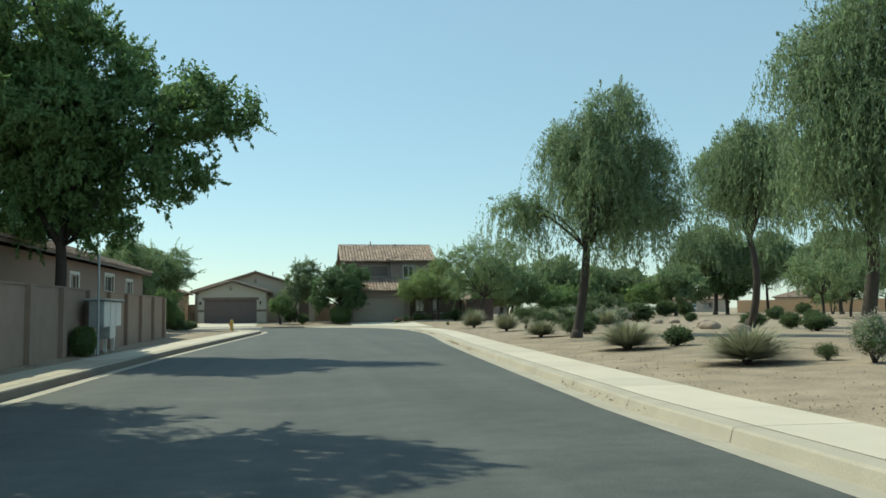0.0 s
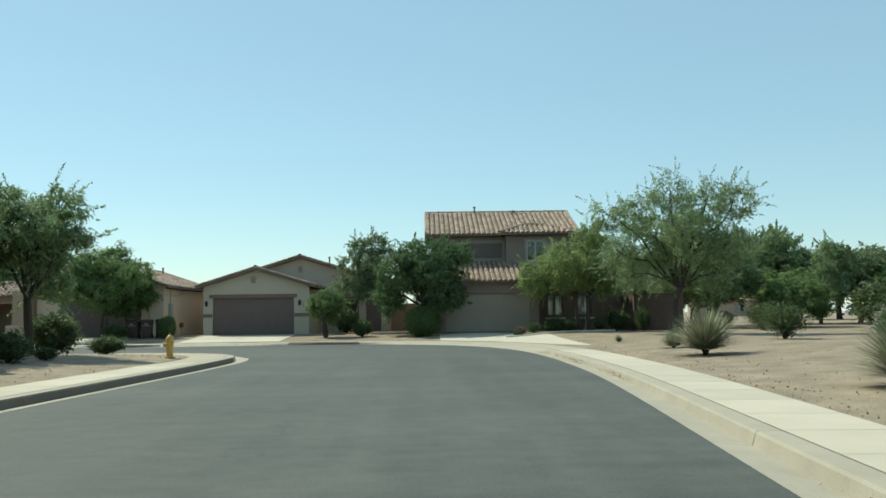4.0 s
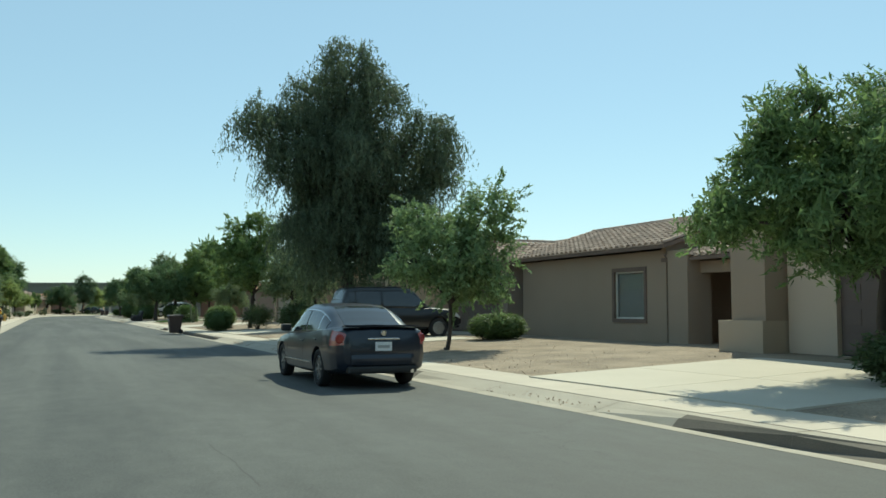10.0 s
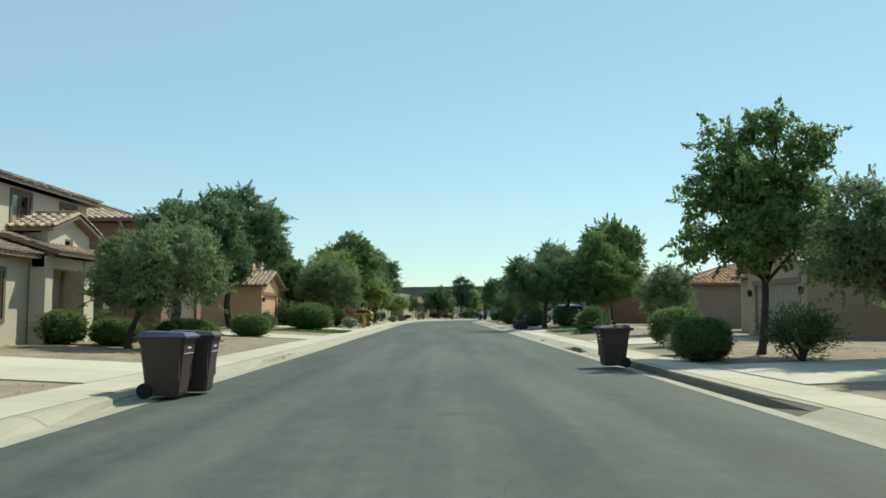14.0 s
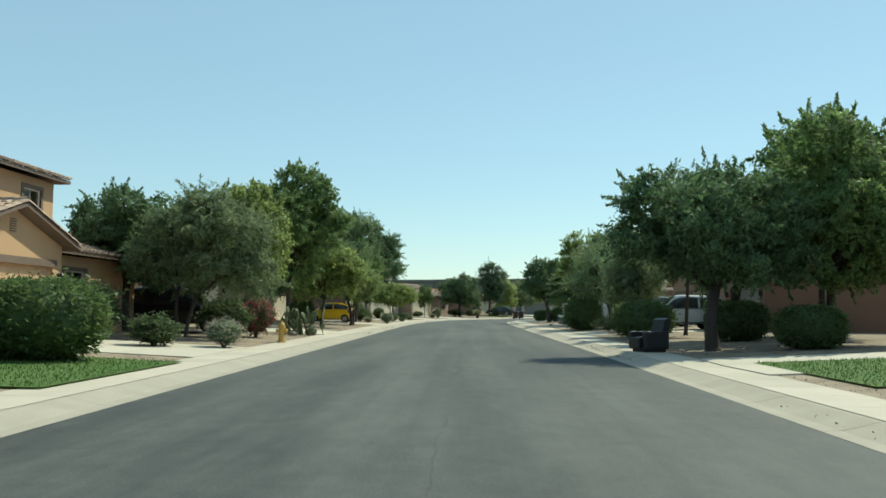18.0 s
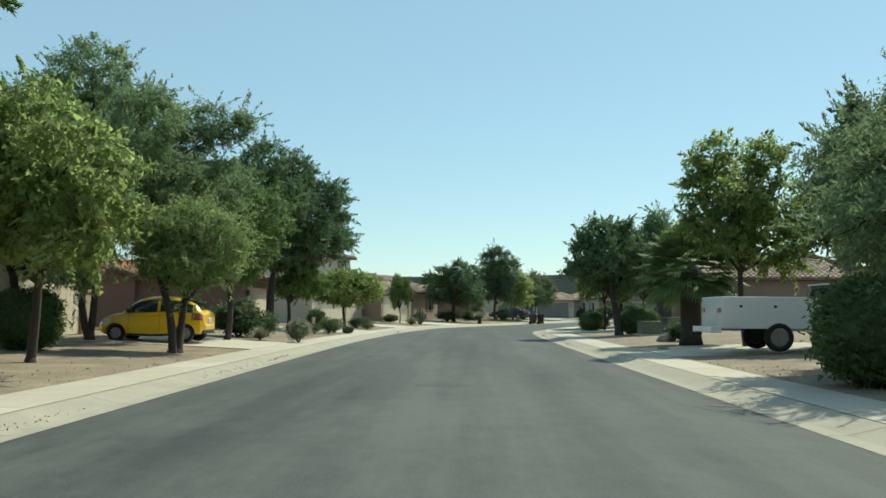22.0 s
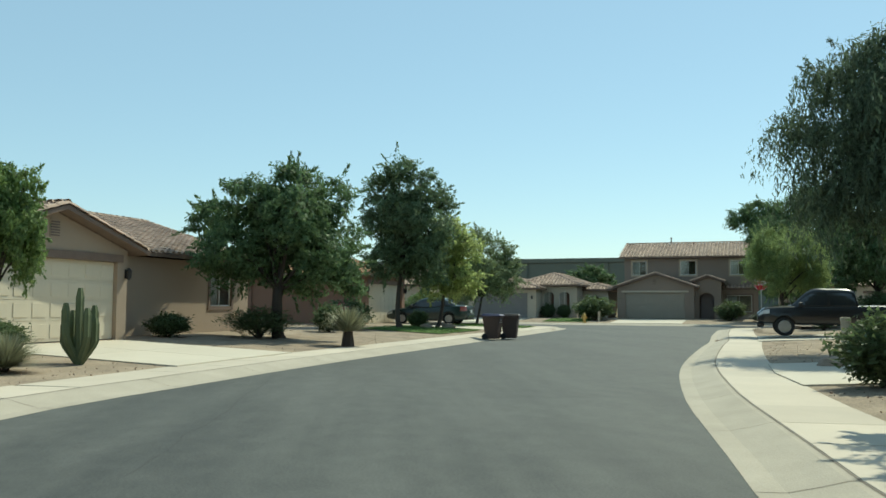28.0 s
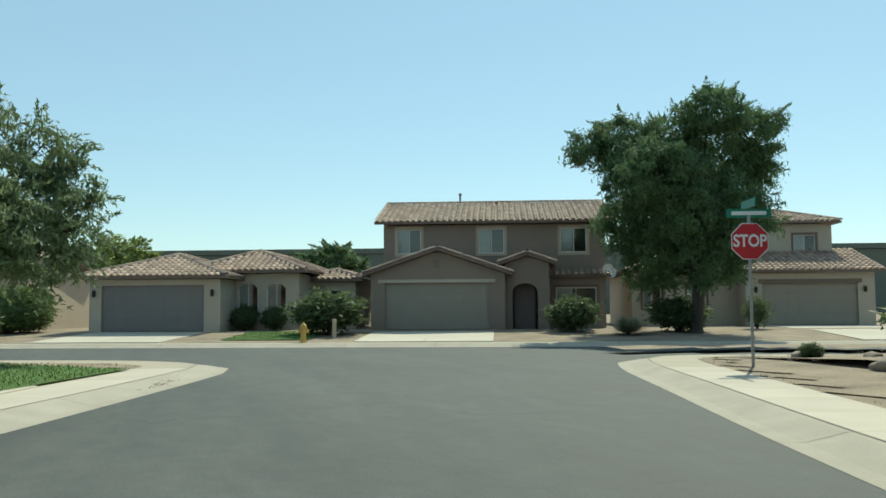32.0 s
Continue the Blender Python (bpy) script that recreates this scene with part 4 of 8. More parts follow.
simple_house(-212.0, 73.0, 157, ST_R, D_CREAM, "russet stucco house with orange roof tiles", gx=(-2.9, 2.9), gk='hip', gh=2.6, vents=False, depth=13, body=(-3.0, 9.0, 7.0, 14.0), tile=M_tile_o, win=())

# the end of the street
UF = math.degrees(math.atan2(0.914, 0.407))         # direction of the cross street
hD = place_house(-233.5, 95.7, UF, "two-storey mocha stucco house with a gabled garage and arched porch")
DRIVES.append((-233.5, 95.7, UF, 5.4))
wing(hD, -3.1, 3.2, 0, 4.0, 2.5, 'gy', ST_D, [(-2.44, 2.44, 0.0, 2.2)], slope=0.34, over=0.35)
garage_door(hD, -2.44, 2.44, 0.0, 2.2, 0, D_TAUPE)
part("door_trim", cbox(-2.75, 2.75, -0.05, 0.02, 2.2, 2.36), ST_E, hD, "pale stucco lintel")
vent(hD, 0, 0, 3.1, ST_D)
wing(hD, 3.2, 5.3, 0.7, 4.0, 3.0, 'gy', ST_D, [(3.55, 4.75, 0.0, 2.15)], slope=0.34, over=0.3)
bm = bmesh.new()
for k in range(10):
    a0, a1 = math.pi * k / 10, math.pi * (k + 1) / 10
    prism(bm, [(4.15 + 0.6 * math.cos(a1), 1.75 + 0.4 * math.sin(a1)), (4.15 + 0.6 * math.cos(a0), 1.75 + 0.4 * math.sin(a0)), (4.15 + 0.6 * math.cos(a0), 2.16), (4.15 + 0.6 * math.cos(a1), 2.16)], 'y', 0.71, 0.89)
bmesh.ops.remove_doubles(bm, verts=bm.verts, dist=0.0005)
part("porch_arch", bm, ST_D, hD)
part("entry_door", cbox(3.65, 4.65, 1.5, 1.55, 0, 2.1), D_BROWN, hD, "dark entry door")
wing(hD, 5.3, 8.1, 2.6, 4.5, 2.45, 'shed', ST_D, [(5.7, 7.7, 0.6, 2.0)], slope=0.3, over=0.3)
window(hD, 5.7, 7.7, 0.6, 2.0, 2.6, M_fascia, 0.4)
up = [(-2.2, -1.0, 3.75, 5.0), (1.9, 3.2, 3.75, 5.0), (6.0, 7.3, 3.75, 5.0)]
wing(hD, -2.9, 8.2, 3.0, 12.0, 5.2, 'gx', ST_D, up, slope=0.30, z0=0.0)
for o in up:
    window(hD, *o, 3.0, ST_T, 0.45)
pipe(hD, 0.8, 7.2, 6.6, 0.7)
pipe(hD, 2.8, 7.0, 6.5, 0.3)
dish = lathe(bmesh.new(), [(0.02, 0.0), (0.2, 0.03), (0.36, 0.12), (0.38, 0.14), (0.2, 0.05)], 14)
part("satellite_dish", dish, M_white, hD, "white satellite dish", m=pose(8.3, 2.8, 2.75, 70, 0, 25))

hE = place_house(-237.6, 83.2, UF, "cream stucco house with hipped tile roofs and arched windows")
DRIVES.append((-237.6, 83.2, UF, 5.4))
wing(hE, -3.0, 3.2, 0, 7.0, 2.42, 'hip', ST_E, [(-2.44, 2.44, 0.0, 2.15)], slope=0.33)
garage_door(hE, -2.44, 2.44, 0.0, 2.15, 0, D_GREY)
coach_lamp(hE, -2.75, 0, 1.75)
coach_lamp(hE, 2.85, 0, 1.75)
wing(hE, 1.0, 6.3, 2.4, 13.0, 2.75, 'hip', ST_E, [(3.3, 4.3, 0.75, 2.3), (4.7, 5.7, 0.75, 2.3)], slope=0.36)
wing(hE, 6.3, 8.6, 5.2, 13.0, 2.4, 'hip', ST_E, [(6.8, 7.8, 0.75, 2.0)], slope=0.33)
window(hE, 6.8, 7.8, 0.75, 2.0, 5.2, None, 0.5)
for xa in (3.8, 5.2):
    w = window(hE, xa - 0.5, xa + 0.5, 0.75, 2.3, 2.4, None, 0.7)
    bm = bmesh.new()
    for k in range(10):
        a0, a1 = math.pi * k / 10, math.pi * (k + 1) / 10
        prism(bm, [(xa + 0.5 * math.cos(a1), 1.85 + 0.43 * math.sin(a1)), (xa + 0.5 * math.cos(a0), 1.85 + 0.43 * math.sin(a0)), (xa + 0.5 * math.cos(a0), 2.31), (xa + 0.5 * math.cos(a1), 2.31)], 'y', 2.41, 2.44)
    bmesh.ops.remove_doubles(bm, verts=bm.verts, dist=0.0005)
    part("arch", bm, ST_E, w, "stucco arch over the window")

simple_house(-231.25, 115.65, UF, ST_E, D_TAUPE, "two-storey cream stucco house with a lower roof over the garage", gx=(-3.3, 3.3), gk='shed', vents=False, depth=3.4, body=(-9.0, -3.3, 1.5, 11.0), bk='hip', two=(-6.8, 2.4, 3.2, 12.0, 5.6), win=((-6.0, -5.0), (-8.4, -7.4)))
simple_house(-245.0, 66.0, UF, ST_T, D_TAUPE, "sand stucco house at the bend", body=(3.2, 10.0, 3.0, 12.0))

# ---- trees ----


def leaf_mesh(name, centres, dirs, size, aspect, material, rng, double=True, normals=None):
    """Small pointed leaves, one triangle each; double puts a second, smaller leaf beside each one; normals: the way that the blades face."""
    if double:
        n = len(centres)
        d = np.asarray(dirs, float)
        size = np.broadcast_to(np.asarray(size, float).reshape(-1, 1), (n, 1)) * 0.74
        jit = rng.normal(size=(n, 3)) * size * 0.8
        centres = np.concatenate([centres, centres + jit])
        dirs = np.concatenate([d, d + rng.normal(size=(n, 3)) * 0.7 * np.linalg.norm(d, axis=1)[:, None]])
        size = np.concatenate([size, size])
        if normals is not None:
            normals = np.concatenate([normals, normals])
    n = len(centres)
    d = dirs / np.linalg.norm(dirs, axis=1)[:, None]
    s = np.cross(d, rng.normal(size=(n, 3)) if normals is None else normals)
    s /= np.linalg.norm(s, axis=1)[:, None] + 1e-9
    L = size * rng.uniform(0.65, 1.35, (n, 1))
    w = L * aspect
    v = np.stack([centres - d * L * 0.3 - s * w / 2, centres - d * L * 0.3 + s * w / 2, centres + d * L * 0.7], 1).reshape(-1, 3)
    me = bpy.data.meshes.new(name)
    me.vertices.add(3 * n)
    me.vertices.foreach_set("co", v.astype(np.float32).ravel())
    me.loops.add(3 * n)
    me.loops.foreach_set("vertex_index", np.arange(3 * n, dtype=np.int32))
    me.polygons.add(n)
    me.polygons.foreach_set("loop_start", np.arange(0, 3 * n, 3, dtype=np.int32))
    me.update(calc_edges=True)
    me.materials.append(material)
    return me


def limb(bm, a, b, r0, r1, rng, bend=0.15, n=5, seg=6):
    """A bent tapered limb."""
    a, b = Vector(a), Vector(b)
    L = (b - a).length
    off = Vector(rng.normal(size=3)) * L * bend
    rings = []
    prev = a
    for i in range(n + 1):
        t = i / n
        p = a.lerp(b, t) + off * (t * (1 - t)) * 2
        d = (p - prev).normalized() if i else (b - a).normalized()
        prev = p
        u = d.orthogonal().normalized()
        w = d.cross(u)
        r = r0 + (r1 - r0) * t
        rings.append([bm.verts.new(p + (u * math.cos(k * 2 * math.pi / seg) + w * math.sin(k * 2 * math.pi / seg)) * r) for k in range(seg)])
    for q0, q1 in zip(rings, rings[1:]):
        for k in range(seg):
            bm.faces.new((q0[k], q0[(k + 1) % seg], q1[(k + 1) % seg], q1[k]))
    bm.faces.new(rings[-1])


# per kind, in metres: leaf, leaf length, leaf width ratio, thickness of the foliage, size of a tuft, length of hanging strands,
# filling of the heart, length of loose sprays, stems, trunk radius, bark
KIND = {
    "ash": (LEAF["ash"], 0.15, 0.50, 1.0, 0.42, 0.0, 1.0, 0.45, 1, 0.21, M_bark),
    "overhang": (LEAF["ash"], 0.15, 0.50, 1.0, 0.40, 0.35, 0.8, 0.55, 1, 0.21, M_bark),
    "willow": (LEAF["willow"], 0.135, 0.25, 0.95, 0.44, 2.0, 0.5, 0.3, 1, 0.20, M_bark),
    "weep": (LEAF["weep"], 0.15, 0.26, 0.85, 0.52, 1.4, 0.8, 0.3, 1, 0.30, M_bark),
    "pepper": (LEAF["dark"], 0.16, 0.30, 1.15, 0.42, 0.5, 1.0, 0.35, 1, 0.26, M_bark),
    "mesquite": (LEAF["mesquite"], 0.12, 0.30, 0.45, 0.36, 0.0, 0.10, 0.75, 1, 0.15, M_bark),
    "thicket": (LEAF["mesquite"], 0.13, 0.34, 0.85, 0.36, 0.0, 0.5, 0.6, 2, 0.15, M_bark),
    "paloverde": (LEAF["paloverde"], 0.12, 0.27, 0.75, 0.34, 0.30, 0.35, 0.6, 2, 0.15, M_bark),
    "sissoo": (LEAF["sissoo"], 0.13, 0.58, 1.0, 0.32, 0.0, 0.9, 0.35, 1, 0.12, M_bark),
    "tuft": (LEAF["tuft"], 0.125, 0.32, 1.0, 0.36, 0.25, 0.9, 0.4, 2, 0.12, M_bark),
    "dark": (LEAF["dark"], 0.14, 0.46, 1.0, 0.36, 0.0, 0.9, 0.45, 1, 0.22, M_bark),
    "yellow": (LEAF["yellow"], 0.13, 0.58, 0.9, 0.32, 0.0, 0.5, 0.35, 1, 0.11, M_bark),
    "pale": (LEAF["pale"], 0.13, 0.55, 0.85, 0.34, 0.0, 0.4, 0.4, 1, 0.11, M_bark),
    "olive": (LEAF["olive"], 0.12, 0.38, 0.8, 0.32, 0.0, 0.7, 0.45, 2, 0.10, M_bark),
    "open": (LEAF["open"], 0.13, 0.46, 0.75, 0.30, 0.0, 0.4, 0.5, 1, 0.07, M_bark),
    "pine": (LEAF["pine"], 0.14, 0.46, 0.95, 0.34, 0.0, 0.9, 0.5, 1, 0.13, M_bark),
    "gum": (LEAF["olive"], 0.14, 0.36, 0.55, 0.32, 0.25, 0.18, 0.5, 1, 0.09, M_bark),
}


def grow(kind, masses, seed, coarse=1.0):
    """A tree in metres from the masses of its crown (x, y, z, radius): trunk and limbs reach into each mass; tufts of leaves sit on
    the outside of the masses and face outwards, loose sprays stand off them, and strands hang from weeping kinds."""
    leaf, size, aspect, thick, puff, strand, heart, spray, stems, trunk, bark = KIND[kind]
    size, puff = size * 1.12 * coarse, puff * math.sqrt(coarse)
    rng = np.random.default_rng(seed)
    M = np.array(masses, float)
    C, R = M[:, :3], M[:, 3]
    low = float((C[:, 2] - R).min())
    mid = np.array([np.average(C[:, 0], weights=R ** 2), np.average(C[:, 1], weights=R ** 2), np.average(C[:, 2], weights=R ** 2)])
    fork_z = max(0.5, min(low + 0.35 * (mid[2] - low), 0.55 * mid[2]))
    bm = bmesh.new()
    forks = []
    for s in range(stems):
        a = rng.uniform(0, 6.28) + s * 6.28 / stems
        sp = 0.16 if stems == 1 else 0.45
        top = Vector((mid[0] * 0.30 + math.cos(a) * sp, mid[1] * 0.30 + math.sin(a) * sp, fork_z * rng.uniform(0.85, 1.05)))
        k = trunk / math.sqrt(stems) * (1 if stems == 1 else 1.15)
        foot = Vector((math.cos(a) * 0.12 * (stems - 1), math.sin(a) * 0.12 * (stems - 1), -0.1))
        limb(bm, foot, top, k, k * 0.72, rng, 0.10, 6, 8)
        limb(bm, foot - Vector((0, 0, 0.03)), foot + (top - foot) * 0.12, k * 1.45, k * 0.98, rng, 0.0, 2, 8)
        forks.append((top, k))
    stem = bpy.data.meshes.new(kind + "_trunk")
    bm.to_mesh(stem)
    bm.free()
    bm = bmesh.new()
    for c, r in zip(C, R):
        f, k = min(forks, key=lambda q: (q[0].x - c[0]) ** 2 + (q[0].y - c[1]) ** 2)
        end = Vector(c) + Vector((0, 0, 0.2 * r))
        knee = f.lerp(end, 0.5) + Vector((0, 0, 0.10 * (end - f).length))
        w = min(k * 0.55, 0.035 + 0.035 * r)
        limb(bm, f - Vector((0, 0, 0.12)), knee, w, w * 0.7, rng, 0.08, 4, 6)
        limb(bm, knee, end, w * 0.7, w * 0.3, rng, 0.12, 4, 5)
        for _ in range(int(5 + 4 * r)):
            g = Vector(rng.normal(size=3)).normalized()
            limb(bm, knee.lerp(end, rng.uniform(0.5, 1.0)), end + g * r * rng.uniform(0.6, 0.95), w * 0.28, 0.008, rng, 0.15, 3, 3)
    boughs = bpy.data.meshes.new(kind + "_branches")
    bm.to_mesh(boughs)
    bm.free()
    for wood in (stem, boughs):
        wood.materials.append(bark)
        wood.shade_smooth()
    P, D, Nn, S = [], [], [], []
    blade = 0.5 * size * size * aspect

    def put(p, d, nr, s):
        P.append(p)
        D.append(d)
        Nn.append(nr)
        S.append(np.full((len(p), 1), s))

    for i, (c, r) in enumerate(zip(C, R)):
        # tufts over the mass, uneven, none where another mass covers them
        n = int(4 * math.pi * r * r / (puff * puff * 1.9)) + 4
        u = rng.normal(size=(n, 3))
        u /= np.linalg.norm(u, axis=1)[:, None]
        lump = np.array([1 + 0.30 * noise.noise(Vector(q * 1.7 + i * 7.1 + seed)) for q in u])[:, None]
        T = c + u * r * lump * rng.uniform(0.70, 0.98, (n, 1)) * (1, 1, 0.92)
        cover = np.zeros(n, bool)
        for j in range(len(C)):
            if j != i:
                cover |= np.linalg.norm(T - C[j], axis=1) < 0.55 * R[j]
        T, u = T[~cover], u[~cover]
        if not strand:
            T[:, 2] = np.maximum(T[:, 2], 0.25)
        m = max(8, int(thick * (0.10 if strand > 1 else 0.19) * 4 * math.pi * puff * puff / blade))
        for q, w in zip(T, u):
            k = int(m * rng.uniform(0.6, 1.4))
            g = rng.normal(size=(k, 3))
            g /= np.linalg.norm(g, axis=1)[:, None]
            pr = puff * rng.uniform(0.6, 1.3)
            out = q - mid
            out /= np.linalg.norm(out) + 1e-6
            p = q + g * pr * rng.random((k, 1)) ** 0.5 * (1, 1, 0.75)
            nr = g * 0.55 + w * 0.45 + out * 0.35 + (0, 0, 0.25) + rng.normal(size=(k, 3)) * 0.62
            put(p, np.cross(nr, rng.normal(size=(k, 3))) + (0, 0, -0.35), nr, size)
            if spray and rng.random() < 0.45:
                ln = spray * rng.uniform(0.5, 1.5)
                way = w * 0.7 + out * 0.5 + rng.normal(size=3) * 0.45 + (0, 0, 0.15)
                way /= np.linalg.norm(way)
                k2 = int(26 * ln / spray)
                t = rng.random((k2, 1))
                p = q + way * (pr * 0.5 + t * ln) + rng.normal(size=(k2, 3)) * (0.05 * (1.2 - t)) + (0, 0, -0.12) * t * t * ln
                nr = rng.normal(size=(k2, 3)) * 0.6 + (0, 0, 0.6) + out * 0.4
                put(p, way + rng.normal(size=(k2, 3)) * 0.6, nr, size * 0.9)
            if strand and w[2] > -0.5:
                for _ in range(9 if strand > 1 else 3):
                    ln = min(strand * rng.uniform(0.35, 1.3), max(0.1, q[2] - 0.5))
                    k2 = int(ln * thick * (1.5 if strand > 1 else 0.5) / size) + 4
                    t = rng.random((k2, 1))
                    o2 = rng.normal(size=3) * (0.55, 0.55, 0.2) * puff
                    sway = (w * (1, 1, 0) * 0.35 + rng.normal(size=3) * (0.12, 0.12, 0)) * ln
                    p = q + o2 + sway * np.sqrt(t) + (0, 0, -1) * t * ln + rng.normal(size=(k2, 3)) * 0.035
                    nr = rng.normal(size=(k2, 3)) * 0.5 + w * 0.5 + (0, 0, 0.15)
                    put(p, np.array([0, 0, -1.0]) + rng.normal(size=(k2, 3)) * 0.35, nr, size)
        # large shaded leaves inside
        if heart:
            big = size * 2.6
            k = int(heart * 4 * math.pi * (0.66 * r) ** 2 / (0.5 * big * big * aspect) * 0.45)
            g = rng.normal(size=(k, 3))
            g /= np.linalg.norm(g, axis=1)[:, None]
            put(c + g * r * rng.uniform(0.30, 0.78, (k, 1)), rng.normal(size=(k, 3)), rng.normal(size=(k, 3)), big)
    P, D, Nn, S = np.concatenate(P), np.concatenate(D), np.concatenate(Nn), np.concatenate(S)
    crown = leaf_mesh(kind + "_crown", P, D, S, aspect, leaf, rng, False, Nn)
    return stem, boughs, crown


# per kind: half-width over height, foot of the crown over height
FORM = {"ash": (0.46, 0.24), "willow": (0.36, 0.36), "weep": (0.42, 0.25), "mesquite": (0.58, 0.30), "thicket": (0.56, 0.16), "paloverde": (0.55, 0.26), "sissoo": (0.40, 0.28), "tuft": (0.50, 0.12), "dark": (0.46, 0.24), "yellow": (0.42, 0.28), "olive": (0.44, 0.22), "gum": (0.36, 0.26), "pine": (0.32, 0.14), "open": (0.42, 0.30)}
PROTO = {}


def proto(kind, var, far):
    """A tree of no special outline, about 7 m high."""
    key = (kind, var, far)
    if key not in PROTO:
        rx, low = FORM[kind]
        H = 10.0 if kind in ("willow", "weep", "ash") else 6.6
        rng = np.random.default_rng(31 * len(PROTO) + 7 + var)
        rx, half, mid = rx * H, (1 - low) * H / 2, (1 + low) * H / 2
        masses = []
        n = 11
        for i in range(n):
            z = 0.92 - 1.75 * (i + 0.5) / n
            q = math.sqrt(1 - z * z) if z > -0.1 else 0.95
            a = i * 2.39996 + rng.uniform(-0.4, 0.4)
            k = rng.uniform(0.48, 0.72)
            r = min(rx, half) * rng.uniform(0.34, 0.52)
            masses.append((math.cos(a) * q * rx * k, math.sin(a) * q * rx * k, mid + z * (half - r * 0.8), r))
        masses.append((0, 0, mid, min(rx, half) * 0.55))
        PROTO[key] = grow(kind, masses, 31 * len(PROTO) + 7 + var, 1.9 if far else 1.15) + (rx, H)
    return PROTO[key]


NAMES = {"open": ("young_tree", "young feathery street tree with open light foliage"), "overhang": ("ash_tree", "tall dense ash tree leaning over the street"), "tuft": ("bushy_tree", "bushy green tree with low forked stems"), "ash": ("ash_tree", "dense green ash tree with a dark trunk"), "willow": ("willow_acacia", "weeping willow acacia with hanging pale green foliage"), "weep": ("pepper_tree", "tall dark weeping pepper tree with hanging foliage"), "pepper": ("pepper_tree", "broad dark green pepper tree with a billowing crown"),
         "mesquite": ("mesquite_tree", "feathery grey-green mesquite tree with open branches"), "thicket": ("mesquite_tree", "dense grey-green mesquite tree with several stems"), "paloverde": ("palo_verde_tree", "spreading yellow-green palo verde tree"), "sissoo": ("street_tree", "leafy green street tree with a slim trunk"),
         "dark": ("evergreen_tree", "dense dark green street tree"), "yellow": ("lime_green_tree", "lime-green leafy young tree beside the pavement"), "pale": ("lime_green_tree", "young tree with pale lime-green leaves"), "olive": ("olive_tree", "grey-green olive tree with fine leaves"), "pine": ("elm_tree", "tall upright dark green tree beside a lawn"), "gum": ("gum_tree", "sparse grey-green gum tree with a pale trunk")}


def plant(kind, m, stem, boughs, crown, label=""):
    name, lab = NAMES[kind]
    t = thing(name, m, label or lab, "tree", name.replace("_", " ") + "s along the streets")
    part("trunk", stem, None, t)
    tagged(part("branchwork", boughs, None, t), kind="stuff")
    part("crown", crown, None, t)
    return t


def tree(kind, x, y, height, radius, var=0):
    stem, boughs, crown, rx, H = proto(kind, var, outside(x, y) > 11)
    turn = (x * 37 + y * 91) % 360
    s = radius / rx * 1.02
    plant(kind, pose(x, y, ground_z(x, y) - 0.02, 0, 0, turn) @ Matrix.Diagonal((s, s, height / H, 1)), stem, boughs, crown)


def big_tree(kind, x, y, turn, sides, label="", coarse=1.0, deep=0.6):
    """A tree with a crown of its own: sides are its masses across the street's line of view (across, height, radius), set alternately
    nearer and farther unless a fourth number says how far, with a few more before and behind so that the crown is as deep as it is wide."""
    rng = np.random.default_rng(int(abs(x * 13 + y * 7)))
    us = [s[0] for s in sides]
    wide = max(us) - min(us) + 1e-3
    masses = []
    for i, (u, z, r, *set_back) in enumerate(sides):
        v = set_back[0] if set_back else (1 if i % 2 else -1) * rng.uniform(0.15, 0.5) * wide * deep * 0.5
        masses.append((u, v, z, r))
    c = sum(us) / len(us)
    zs = sorted(s[1] for s in sides)
    rm = sorted(s[2] for s in sides)[len(sides) // 2]
    for k in (-1, 1):
        masses.append((c + rng.uniform(-0.15, 0.15) * wide, k * wide * deep * 0.55, zs[len(zs) // 2] + rng.uniform(-0.3, 0.5), rm))
        masses.append((c + rng.uniform(-0.3, 0.3) * wide, k * wide * deep * 0.4, zs[len(zs) // 4], rm * 0.9))
    stem, boughs, crown = grow(kind, masses, int(abs(x * 7 + y * 3)), coarse)
    plant(kind, pose(x, y, ground_z(x, y) - 0.02, 0, 0, turn), stem, boughs, crown, label)


# trees close to the street
big_tree("overhang", -7.9, 28.8, 18, [(-0.8, 10.7, 2.0), (1.2, 9.3, 1.8), (-0.4, 7.6, 2.2), (2.0, 7.2, 1.7, -0.8), (3.7, 7.6, 1.2, -2.6), (4.8, 7.4, 0.8, -3.4), (3.2, 5.6, 1.1, -2.2), (-0.9, 4.7, 1.5), (1.3, 4.5, 1.2), (0.2, 5.8, 1.9), (-2.6, 7.9, 2.1)], deep=0.3)
big_tree("willow", 10.5, 32.6, -19, [(1.5, 8.9, 1.15), (-0.2, 7.8, 0.95), (0.9, 6.8, 1.5), (2.8, 7.1, 1.05), (-2.3, 5.1, 0.8), (-1.5, 5.3, 0.55), (3.2, 5.2, 1.0), (1.9, 4.8, 1.0), (0.9, 8.0, 1.0)], "tall willow acacia with a drooping side limb", deep=0.35)
big_tree("willow", 21.7, 39.7, -31, [(0.0, 8.9, 1.4), (-1.1, 8.2, 1.2), (1.2, 9.0, 1.5), (0.4, 7.0, 1.6), (1.8, 7.4, 1.3), (-0.9, 6.6, 1.0)], coarse=1.2)
big_tree("willow", 14.5, 20.6, 0, [(0.8, 8.8, 1.5), (-0.6, 7.6, 1.3), (1.6, 7.0, 1.4), (0.2, 6.0, 1.5), (2.2, 5.4, 1.2), (-0.7, 5.0, 1.0), (1.0, 4.2, 1.2)], "weeping willow acacia leaning away from the pavement")
